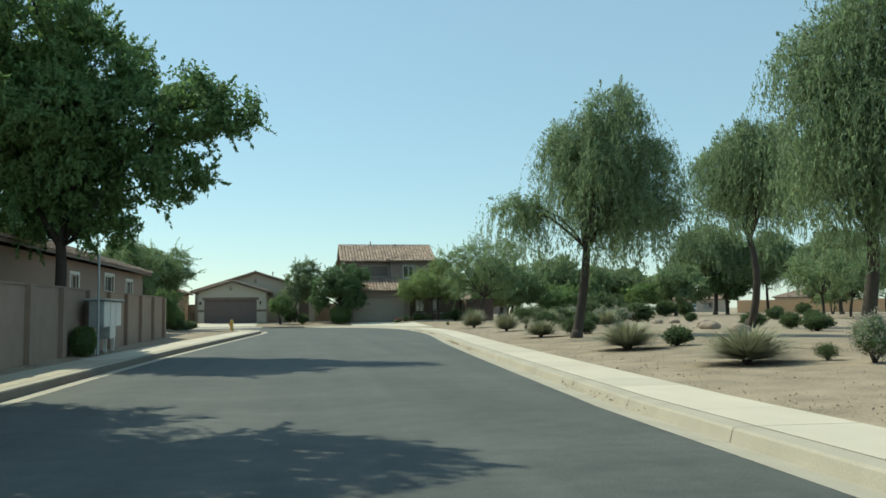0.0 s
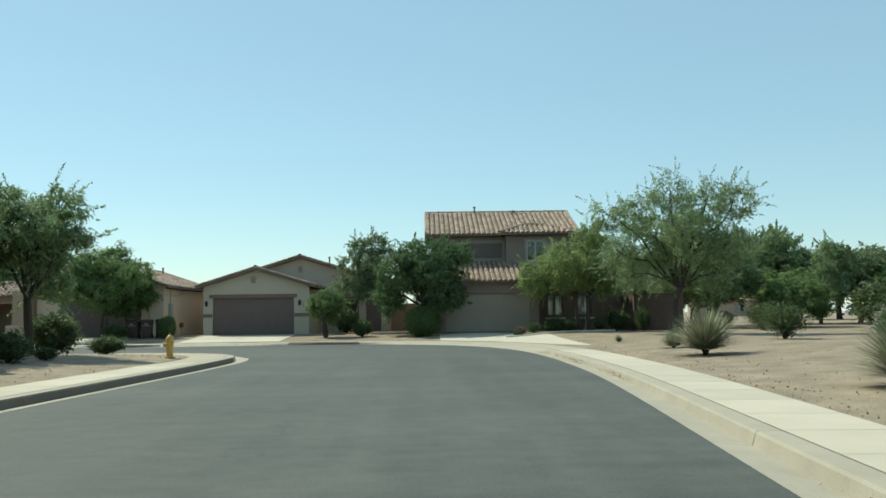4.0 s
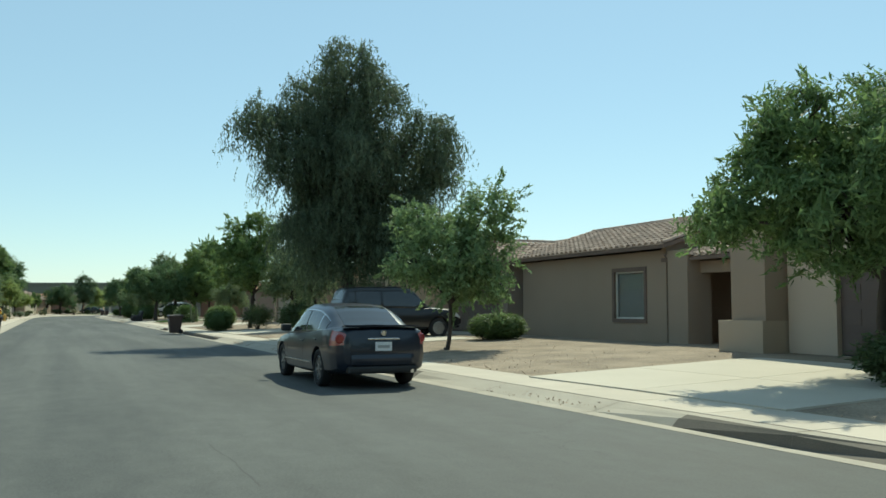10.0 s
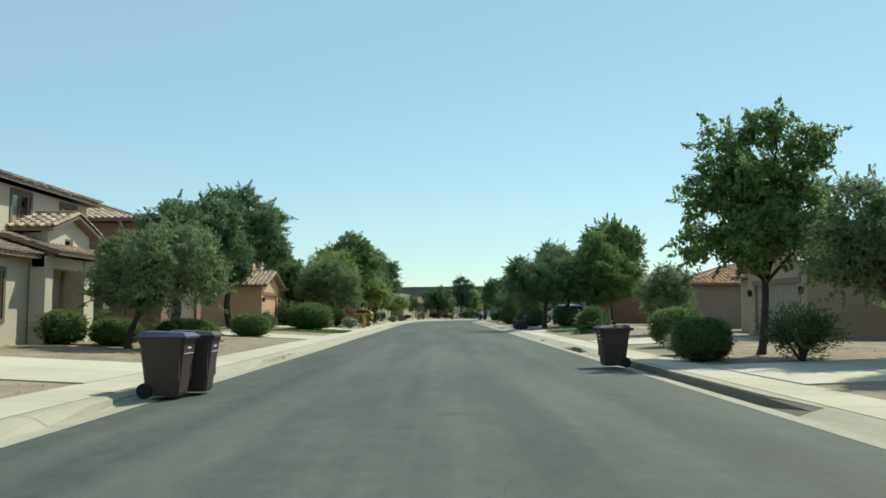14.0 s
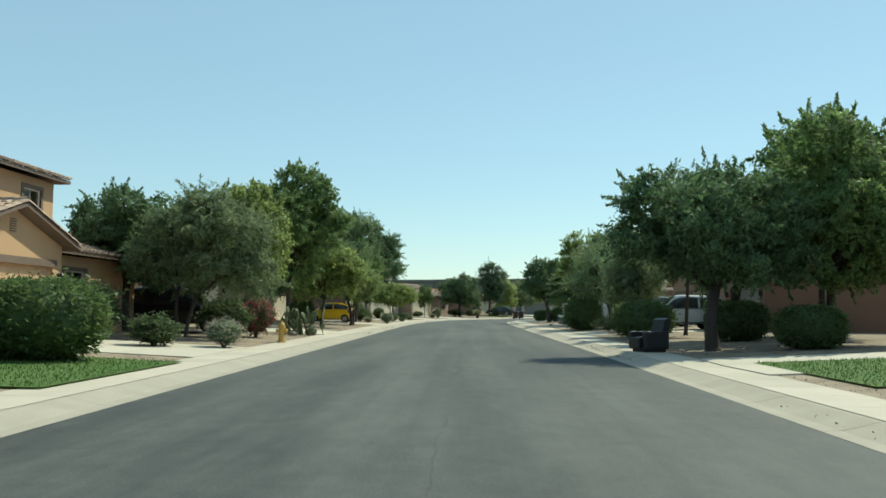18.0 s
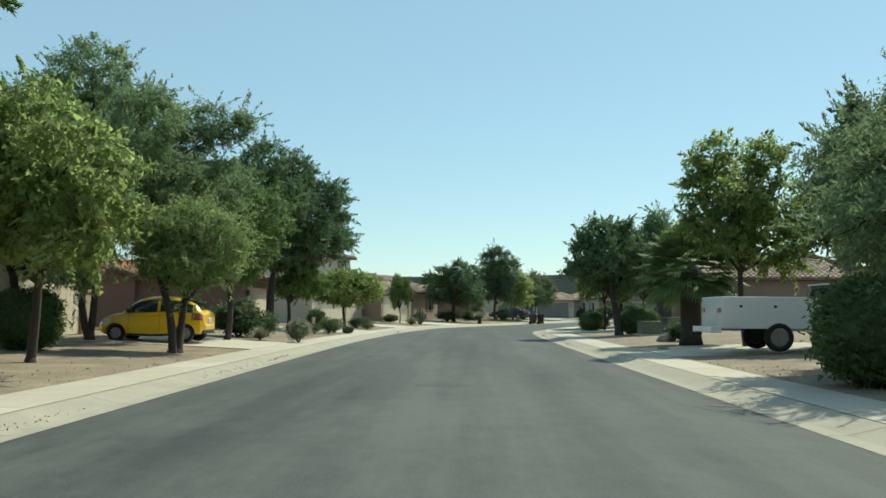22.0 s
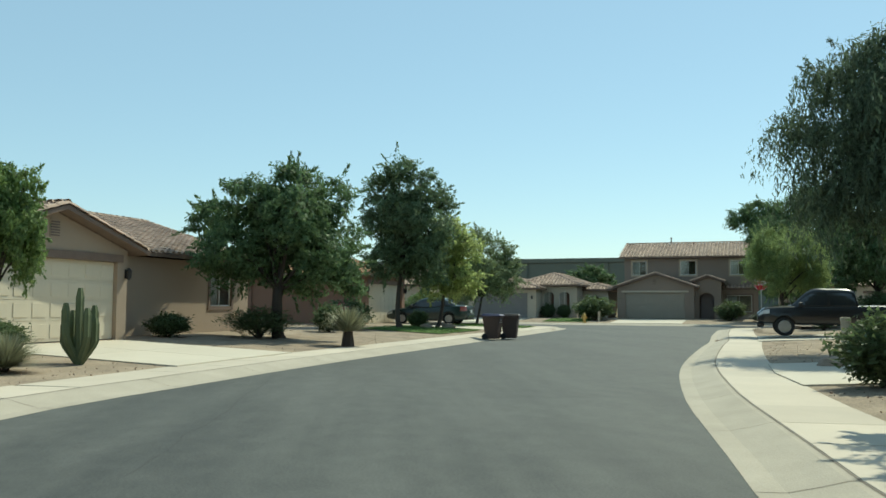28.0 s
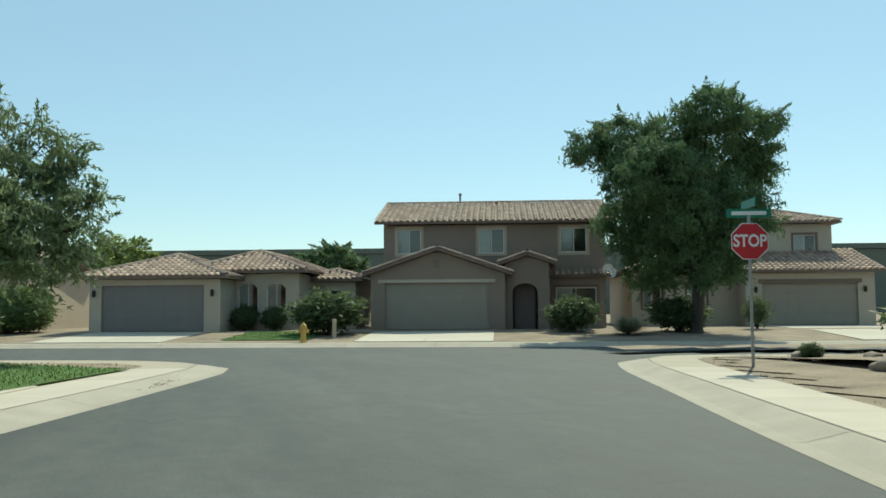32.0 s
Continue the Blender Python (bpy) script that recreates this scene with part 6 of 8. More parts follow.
def shrub_mesh(kind, seed=0):
    """Unit shrubs: about 1 wide and 1 high."""
    key = (kind, seed)
    if key in SHRUB:
        return SHRUB[key]
    rng = np.random.default_rng(900 + seed + len(SHRUB))
    if kind in ("clipped", "round", "sage", "flower", "wild"):
        n = {"clipped": 3800, "round": 2400, "sage": 2000, "flower": 2600, "wild": 1800}[kind]
        u = rng.normal(size=(n, 3))
        u /= np.linalg.norm(u, axis=1)[:, None]
        if kind == "clipped":
            q = np.sign(u) * np.abs(u) ** 0.82
            r = rng.uniform(0.80, 1.0, (n, 1))
        else:
            q = u.copy()
            lump = np.array([0.82 + 0.36 * noise.noise(Vector((*(v * 2.2 + seed * 3.3),))) for v in u])[:, None]
            r = lump * rng.uniform(0.35 if kind == "wild" else 0.6, 1.05, (n, 1))
        p = q * r * (0.47, 0.47, 0.5) + (0, 0, 0.5)
        d = u + rng.normal(size=(n, 3)) * 0.6
        if kind == "wild":
            d += (0, 0, 0.8)
        leaf = {"sage": LEAF["sage"], "clipped": LEAF["hedge"]}.get(kind, LEAF["bush"])
        size = {"clipped": 0.070, "round": 0.10, "sage": 0.055, "flower": 0.06, "wild": 0.11}[kind]
        if kind == "flower":
            half = n // 2
            me = leaf_mesh("foliage", p[:half], d[:half], 0.09, 0.5, LEAF["bush"], rng)
            BLOOM[key] = leaf_mesh("blossom", p[half:] * (1.06, 1.06, 1.04), d[half:], 0.055, 0.6, M_flower, rng)
        else:
            me = leaf_mesh("foliage", p, d, size, 0.5 if kind != "wild" else 0.2, leaf, rng)
    else:
        n = {"agave": 1500, "yucca": 900}[kind]
        vs, fs = [], []
        for i in range(n):
            a = rng.uniform(0, 6.283)
            e = rng.uniform(0.15, 1.45)
            d = Vector((math.cos(a) * math.cos(e), math.sin(a) * math.cos(e), math.sin(e)))
            L = 0.55 * rng.uniform(0.75, 1.15) * (1 + 0.5 * math.sin(e))
            s = Vector((-math.sin(a), math.cos(a), 0)) * 0.0055
            b = len(vs)
            o = Vector((0, 0, 0.08 if kind == "agave" else 0.30))
            if kind == "yucca":
                L *= 0.75
            m = o + d * L * 0.5
            t = o + d * L - Vector((0, 0, 0.10 * L))
            vs += [o - s * 0.7, o + s * 0.7, m + s, m - s, t]
            fs += [(b, b + 1, b + 2, b + 3), (b + 3, b + 2, b + 4)]
        me = mesh_of("foliage", vs, fs, LEAF["agave"])
    bm = bmesh.new()
    if kind == "yucca":
        lathe(bm, [(0.10, -0.02), (0.07, 0.3), (0.05, 0.34)], 8)
    else:
        for i in range(6):
            a = i * 1.05
            limb(bm, (0, 0, -0.03), (0.22 * math.cos(a), 0.22 * math.sin(a), 0.55), 0.02, 0.006, rng, 0.1, 3, 5)
    st = bpy.data.meshes.new("stem")
    bm.to_mesh(st)
    bm.free()
    st.materials.append(M_bark)
    core = None
    if kind in ("clipped", "round", "sage", "flower"):
        bm = bmesh.new()
        bmesh.ops.create_icosphere(bm, subdivisions=3, radius=1)
        for v in bm.verts:
            c = v.co.copy()
            if kind == "clipped":
                c = Vector([math.copysign(abs(q) ** 0.82, q) for q in c])
            k = 0.84 if kind == "clipped" else 0.66 + 0.2 * noise.noise(v.co * 2.2)
            v.co = Vector((c.x * 0.47 * k, c.y * 0.47 * k, 0.5 + c.z * 0.5 * k))
        core = bpy.data.meshes.new("twigs")
        bm.to_mesh(core)
        bm.free()
        core.materials.append(LEAF["dark"])
    SHRUB[key] = (me, st, core)
    return SHRUB[key]


SH_LABEL = {"clipped": ("clipped_hedge", "clipped dense green hedge bush in the front yard", "hedge"), "round": ("bush", "rounded leafy green bush in the gravel", "bush"), "sage": ("sage_bush", "grey-green rounded sage bush in gravel", "bush"),
            "flower": ("bougainvillea", "bougainvillea bush covered in magenta flowers", "bush"), "wild": ("desert_shrub", "loose spiky desert shrub growing in gravel", "shrub"), "agave": ("desert_spoon", "desert spoon plant with fine spiky leaves", "plant"), "yucca": ("yucca_plant", "yucca with a stout trunk and spiky leaves", "plant")}


def shrub(kind, x, y, w, h, d=None, seed=0, turn=None):
    me, st, core = shrub_mesh(kind, seed)
    name, lab, cat = SH_LABEL[kind]
    t = thing(name, pose(x, y, ground_z(x, y) - 0.01, 0, 0, (x * 53 + y * 17) % 360 if turn is None else turn) @ Matrix.Diagonal((w, d or w, h, 1)), lab, cat, name.replace("_", " ") + "s in the yards")
    part("foliage", me, None, t)
    part("stem", st, None, t)
    if (kind, seed) in BLOOM:
        part("blossom", BLOOM[kind, seed], None, t, "magenta blossom")["kind"] = "stuff"
    if core:
        part("inner_foliage", core, None, t)
    return t


SHRUBS = [
    # along the first street and the park
    ("round", -8.0, 55.8, 1.3, 0.9), ("round", -7.6, 57.2, 0.7, 0.4), ("round", -8.2, 63.6, 1.4, 0.7), ("round", -9.4, 61.8, 2.0, 1.5), ("clipped", -6.5, 26.9, 0.8, 0.9),
    ("agave", 8.95, 16.5, 2.2, 1.0), ("agave", 9.1, 23.5, 2.2, 1.05), ("round", 10.7, 23.7, 1.0, 0.6), ("agave", 9.8, 35.2, 1.9, 0.95), ("wild", 11.3, 35.8, 1.3, 0.8), ("agave", 10.7, 45.3, 1.9, 1.3), ("agave", 11.4, 60.3, 1.0, 0.7), ("yucca", 12.2, 46.9, 0.9, 0.9), ("round", 13.2, 46.4, 1.5, 1.0),
    ("sage", 10.6, 14.8, 1.1, 1.05), ("wild", 10.4, 16.0, 0.6, 0.4), ("round", 20.7, 32.4, 1.5, 0.75), ("round", 22.0, 36.5, 1.1, 0.8), ("round", 52.0, 89.0, 1.6, 1.2), ("round", 22.4, 40.6, 1.5, 0.8), ("round", 27.2, 57.9, 1.0, 0.7), ("round", 11.9, 35.6, 0.9, 0.7), ("agave", 11.0, 55.9, 2.0, 1.6), ("wild", 13.1, 65.9, 0.7, 0.5), ("agave", 11.0, 66.5, 0.4, 0.35),
    ("agave", 14.5, 50.5, 2.0, 1.3), ("round", 13.8, 41.0, 1.4, 0.9), ("agave", 16.2, 45.0, 1.9, 1.2), ("sage", 18.0, 48.0, 2.0, 1.2), ("round", 24.0, 60.0, 3.0, 1.5), ("round", 16.5, 55.0, 2.2, 1.2), ("sage", 19.0, 60.0, 2.4, 1.3), ("round", 22.5, 66.0, 3.0, 1.7), ("wild", 15.8, 62.0, 2.0, 1.4), ("round", 26.0, 74.0, 3.6, 2.6), ("round", 33.0, 88.0, 3.6, 2.6), ("sage", 18.5, 52.0, 1.6, 1.2), ("wild", 20.8, 76.5, 2.4, 1.5), ("sage", 21.8, 85.6, 2.0, 1.2), ("round", 42.0, 96.0, 3.0, 2.0), ("round", 48.0, 104.0, 2.6, 1.8), ("round", 62.0, 100.0, 2.2, 1.6), ("round", 36.0, 62.0, 1.6, 1.0), ("round", 31.0, 49.0, 1.3, 0.9),
    # before the first houses
    ("clipped", 3.2, 79.4, 2.1, 1.65), ("round", -0.2, 80.4, 1.2, 1.0), ("round", 10.3, 78.5, 1.4, 0.8), ("wild", 9.0, 77.7, 0.9, 0.7), ("flower", 8.2, 76.7, 0.7, 0.45), ("round", 11.2, 79.2, 1.2, 0.7), ("wild", 7.9, 75.7, 0.5, 0.35), ("wild", 12.7, 78.6, 1.0, 0.8), ("round", 14.0, 80.2, 1.6, 1.2), ("wild", 15.4, 80.0, 1.2, 1.4),
    ("clipped", -11.4, 81.6, 1.0, 1.25), ("round", -14.0, 80.6, 1.6, 0.9), ("clipped", -31.4, 82.9, 2.0, 0.9), ("round", -1.4, 84.0, 1.6, 1.6),
    # south side
    ("wild", -38.0, 59.4, 1.6, 1.3), ("round", -40.0, 58.6, 3.0, 2.0), ("clipped", -60.3, 58.4, 1.8, 1.1), ("clipped", -60.9, 60.0, 1.7, 0.9), ("clipped", -60.6, 62.4, 2.2, 1.0), ("round", -64.0, 58.0, 1.6, 1.2), ("clipped", -90.3, 61.6, 3.0, 1.8), ("round", -92.0, 58.3, 1.5, 0.8), ("round", -82.6, 60.2, 1.7, 1.2), ("clipped", -74.0, 61.4, 2.0, 1.1),
    ("round", -97.0, 61.6, 1.6, 1.0), ("round", -99.5, 58.2, 3.0, 2.0), ("sage", -98.0, 63.4, 1.5, 1.0), ("flower", -106.2, 62.3, 1.8, 1.7), ("round", -104.5, 61.5, 2.2, 1.6), ("clipped", -113.5, 59.5, 2.4, 1.5), ("clipped", -130.8, 59.2, 2.0, 1.6),
    ("round", -144.5, 61.0, 2.5, 1.6), ("sage", -142.2, 64.0, 1.35, 1.0), ("wild", -146.5, 61.8, 1.2, 1.1), ("agave", -142.6, 62.4, 0.9, 0.7), ("wild", -153.0, 63.4, 1.4, 0.9), ("wild", -151.6, 62.9, 0.9, 0.6), ("sage", -155.0, 63.4, 1.1, 0.7), ("round", -154.6, 64.2, 0.7, 0.4), ("wild", -161.0, 62.6, 1.5, 0.7), ("round", -163.0, 61.0, 1.4, 1.2), ("wild", -164.5, 63.3, 1.4, 0.7), ("wild", -163.3, 64.2, 1.2, 0.5), ("wild", -170.0, 63.2, 1.6, 0.7), ("round", -183.0, 63.9, 1.6, 0.7), ("round", -190.5, 66.0, 1.5, 0.8), ("agave", -178.6, 66.0, 1.3, 0.9), ("yucca", -189.8, 71.65, 2.3, 1.5), ("wild", -192.0, 68.6, 3.0, 1.1), ("round", -201.0, 71.2, 2.4, 1.4), ("flower", -200.4, 71.0, 1.2, 1.2), ("round", -198.0, 70.6, 1.5, 1.2), ("round", -206.6, 74.6, 1.2, 0.9),
    # north side
    ("agave", -58.6, 77.7, 1.2, 0.9), ("clipped", -46.0, 80.3, 1.1, 1.15), ("clipped", -63.8, 79.0, 2.0, 1.4), ("clipped", -55.8, 77.5, 1.7, 1.15), ("wild", -54.0, 79.4, 2.4, 1.5), ("round", -49.5, 80.5, 2.2, 1.5), ("clipped", -40.5, 82.5, 3.4, 1.2), ("clipped", -84.9, 79.5, 1.9, 1.25), ("clipped", -103.8, 80.6, 2.4, 1.5), ("clipped", -97.5, 80.8, 2.2, 1.3),
    ("clipped", -109.0, 78.2, 3.0, 1.6, 1.8), ("clipped", -123.8, 77.6, 2.5, 1.9), ("wild", -119.0, 78.4, 2.2, 0.9), ("round", -114.0, 78.6, 1.6, 0.8), ("round", -143.2, 79.0, 1.4, 0.8), ("clipped", -152.4, 78.9, 1.5, 1.3), ("wild", -148.0, 80.0, 1.2, 0.9), ("clipped", -161.5, 78.0, 1.5, 1.15), ("flower", -165.0, 79.2, 1.2, 1.0), ("clipped", -170.5, 82.5, 2.2, 1.5), ("round", -166.8, 79.2, 1.4, 1.1), ("clipped", -157.0, 80.5, 1.4, 1.2), ("round", -175.5, 80.5, 1.8, 1.2),
    ("round", -208.4, 98.2, 3.2, 1.6), ("wild", -203.6, 94.4, 2.4, 1.6), ("round", -205.0, 99.0, 4.0, 2.0), ("round", -210.6, 96.2, 0.6, 0.4),
    # end of the street
    ("round", -232.4, 90.3, 3.7, 2.0), ("round", -237.4, 87.4, 1.5, 1.3), ("round", -236.8, 88.7, 1.4, 1.2), ("round", -229.0, 100.4, 2.6, 1.6), ("agave", -226.5, 101.6, 1.8, 1.0), ("round", -227.0, 104.4, 3.0, 1.6), ("wild", -227.0, 108.6, 1.6, 1.6), ("clipped", -240.5, 77.0, 4.0, 2.2), ("round", -236.0, 75.5, 3.4, 1.8),
]
for s in SHRUBS:
    shrub(s[0], s[1], s[2], s[3], s[4], s[5] if len(s) > 5 else None)

# ---- lawns ----


def lawn(x, y, w, d, turn, label):
    """A lawn: a low turf slab with many upright blades."""
    ob = thing("lawn", pose(x, y, 0, 0, 0, turn), label, "lawn", kind="structure")
    M = pose(x, y, 0, 0, 0, turn)
    n = 10
    vs, fs = [], []
    for i in range(n + 1):
        for j in range(n + 1):
            q = M @ Vector(((i / n - 0.5) * w, (j / n - 0.5) * d, 0))
            vs.append(((i / n - 0.5) * w, (j / n - 0.5) * d, ground_z(q.x, q.y) + 0.03))
    for i in range(n):
        for j in range(n):
            a = i * (n + 1) + j
            fs.append((a, a + n + 1, a + n + 2, a + 1))
    part("turf", mesh_of("turf", vs, fs, M_grass), None, ob)
    rng = np.random.default_rng(int(abs(x * 7)))
    k = int(min(9000, w * d * 160))
    xy = rng.uniform(-0.5, 0.5, (k, 2)) * (w, d)
    wz = np.array([ground_z(*(M @ Vector((a, b, 0)))[:2]) for a, b in xy[:: max(1, k // 300)]])
    near = np.repeat(wz, max(1, k // 300))[:k]
    zs = np.interp(xy[:, 1], np.linspace(-d / 2, d / 2, 9), [ground_z(*(M @ Vector((0, (q / 8 - 0.5) * d, 0)))[:2]) for q in range(9)])
    p = np.column_stack([xy, zs + 0.045])
    dd = rng.normal(size=(k, 3)) * 0.35 + (0, 0, 1)
    b = part("grass", leaf_mesh("grass", p, dd, 0.055, 0.3, M_grass, rng, False), None, ob)
    b["kind"] = "stuff"


lawn(-88.2, 62.2, 6.5, 4.4, 0, "small green lawn beside a driveway")
lawn(-89.4, 79.4, 6.2, 3.8, 0, "small green lawn edged with gravel")
lawn(-204.0, 74.6, 6.5, 4.2, 157, "clipped green lawn under street trees")
lawn(-232.6, 88.2, 3.6, 4.6, UF, "green lawn before the cream house")
lawn(-213.5, 79.3, 5.5, 4.0, 157, "dry green lawn on the corner")

# ---- vehicles: length along x, front at +x, standing on z = 0 ----
def loft(rings, caps_=True):
    bm = bmesh.new()
    R = [[bm.verts.new(p) for p in r] for r in rings]
    n = len(R[0])
    for a, b in zip(R, R[1:]):
        for k in range(n):
            bm.faces.new((a[k], a[(k + 1) % n], b[(k + 1) % n], b[k]))
    if caps_:
        bm.faces.new(R[0][::-1])
        bm.faces.new(R[-1])
    return bm


def hull_ring(x, zb, zt, w):
    h = zt - zb
    half = [(w * 0.80, zb), (w * 0.96, zb + 0.10 * h), (w, zb + 0.38 * h), (w * 0.985, zb + 0.72 * h), (w * 0.93, zt - 0.05), (w * 0.80, zt), (w * 0.35, zt + 0.015)]
    return [(x, y, z) for y, z in half] + [(x, -y, z) for y, z in reversed(half)]


def cab_ring(x, zb, zt, wb, wt):
    half = [(wb, zb), (wb * 0.4 + wt * 0.6, zb + (zt - zb) * 0.6), (wt, zt - 0.05), (wt * 0.86, zt), (wt * 0.4, zt + 0.012)]
    return [(x, y, z) for y, z in half] + [(x, -y, z) for y, z in reversed(half)]


def finer(rows, k=4):
    """Rows of a hull or cabin with smooth steps put between them."""
    out = []
    for i in range(len(rows) - 1):
        a, b, c, d = rows[max(i - 1, 0)], rows[i], rows[i + 1], rows[min(i + 2, len(rows) - 1)]
        for j in range(k):
            t = j / k
            row = []
            for n, (p, q, r, s) in enumerate(zip(a, b, c, d)):
                v = 0.5 * (2 * q + (r - p) * t + (2 * p - 5 * q + 4 * r - s) * t * t + (3 * q - p - 3 * r + s) * t ** 3)
                row.append(q + (r - q) * t if n == 0 else v)
            out.append(tuple(row))
    return out + [tuple(rows[-1])]


def tyre(r, w):
    """A tyre with rounded shoulders, open in the middle."""
    prof = [(r * 0.64, -w * 0.8), (r * 0.80, -w), (r * 0.95, -w * 0.92), (r, -w * 0.6), (r, w * 0.6), (r * 0.95, w * 0.92), (r * 0.80, w), (r * 0.64, w * 0.8), (r * 0.62, 0.0)]
    bm = bmesh.new()
    n = 32
    R = [[bm.verts.new((q * math.cos(k * 2 * math.pi / n), h, q * math.sin(k * 2 * math.pi / n))) for k in range(n)] for q, h in prof]
    for a, b in zip(R, R[1:] + R[:1]):
        for k in range(n):
            bm.faces.new((a[k], a[(k + 1) % n], b[(k + 1) % n], b[k]))
    return bm


def wheel(veh, x, y, r, side, rim_mat):
    w = part("wheel", tyre(r, 0.105), M_rubber, veh, "black rubber tyre", m=pose(x, y, r, 0, 0, 0), smooth=True)
    bm = bmesh.new()
    lathe(bm, [(r * 0.645, 0.02), (r * 0.645, 0.080), (r * 0.60, 0.085), (r * 0.585, 0.03)], 28, axis='y')
    for k in range(7):
        a = k * 2 * math.pi / 7
        b = r * 0.065
        box(bm, -b, b, 0.045, 0.075, 0.04, r * 0.60)
        bm.verts.ensure_lookup_table()
        bmesh.ops.rotate(bm, verts=bm.verts[-8:], cent=(0, 0, 0), matrix=Matrix.Rotation(a, 3, 'Y'))
    lathe(bm, [(r * 0.17, 0.03), (r * 0.17, 0.085), (r * 0.1, 0.09)], 14, axis='y')
    part("rim", bm, rim_mat, w, "spoked alloy wheel rim", m=pose(0, 0, 0, 0, 0, 0 if side > 0 else 180))
    part("brake_disc", lathe(bmesh.new(), [(r * 0.58, -0.02), (r * 0.58, 0.01), (r * 0.1, 0.012)], 20, axis='y'), M_black, w, m=pose(0, 0, 0, 0, 0, 0 if side > 0 else 180))
    return w


def patch(fn, us, vs, centre, lift=0.006, thick=0.004):
    """A thin sheet that lies on the surface fn(u, v), lifted off it away from the centre."""
    bm = bmesh.new()
    e = 0.004
    lo, hi = [], []
    for u in us:
        a, b = [], []
        for v in vs:
            p = Vector(fn(u, v))
            n = (Vector(fn(u + e, v)) - Vector(fn(u - e, v))).cross(Vector(fn(u, v + e)) - Vector(fn(u, v - e)))
            n = n.normalized() if n.length > 1e-12 else Vector((0, 0, 1))
            if n.dot(p - Vector(centre)) < 0:
                n = -n
            a.append(bm.verts.new(p + n * (lift - thick - 0.012)))
            b.append(bm.verts.new(p + n * lift))
        lo.append(a)
        hi.append(b)
    n, m = len(us), len(vs)
    for i in range(n - 1):
        for j in range(m - 1):
            bm.faces.new((hi[i][j], hi[i + 1][j], hi[i + 1][j + 1], hi[i][j + 1]))
            bm.faces.new((lo[i][j + 1], lo[i + 1][j + 1], lo[i + 1][j], lo[i][j]))
    for i in range(n - 1):
        for j in (0, m - 1):
            bm.faces.new((lo[i][j], lo[i + 1][j], hi[i + 1][j], hi[i][j]))
    for j in range(m - 1):
        for i in (0, n - 1):
            bm.faces.new((lo[i][j], lo[i][j + 1], hi[i][j + 1], hi[i][j]))
    return bm


def steps(a, b, n):
    return [a + (b - a) * i / n for i in range(n + 1)]


def carve(me, cutters):
    """The mesh with the cutters taken out of it."""
    ob = new("blank", me)
    cuts = []
    for bm in cutters:
        cm = bpy.data.meshes.new("cutter")
        bmesh.ops.recalc_face_normals(bm, faces=bm.faces)
        bm.to_mesh(cm)
        bm.free()
        c = new("cutter", cm)
        cuts.append(c)
        md = ob.modifiers.new("cut", 'BOOLEAN')
        md.operation, md.solver, md.object = 'DIFFERENCE', 'EXACT', c
    out = bpy.data.meshes.new_from_object(ob.evaluated_get(bpy.context.evaluated_depsgraph_get()))
    for o in [ob] + cuts:
        bpy.data.objects.remove(o)
    return out


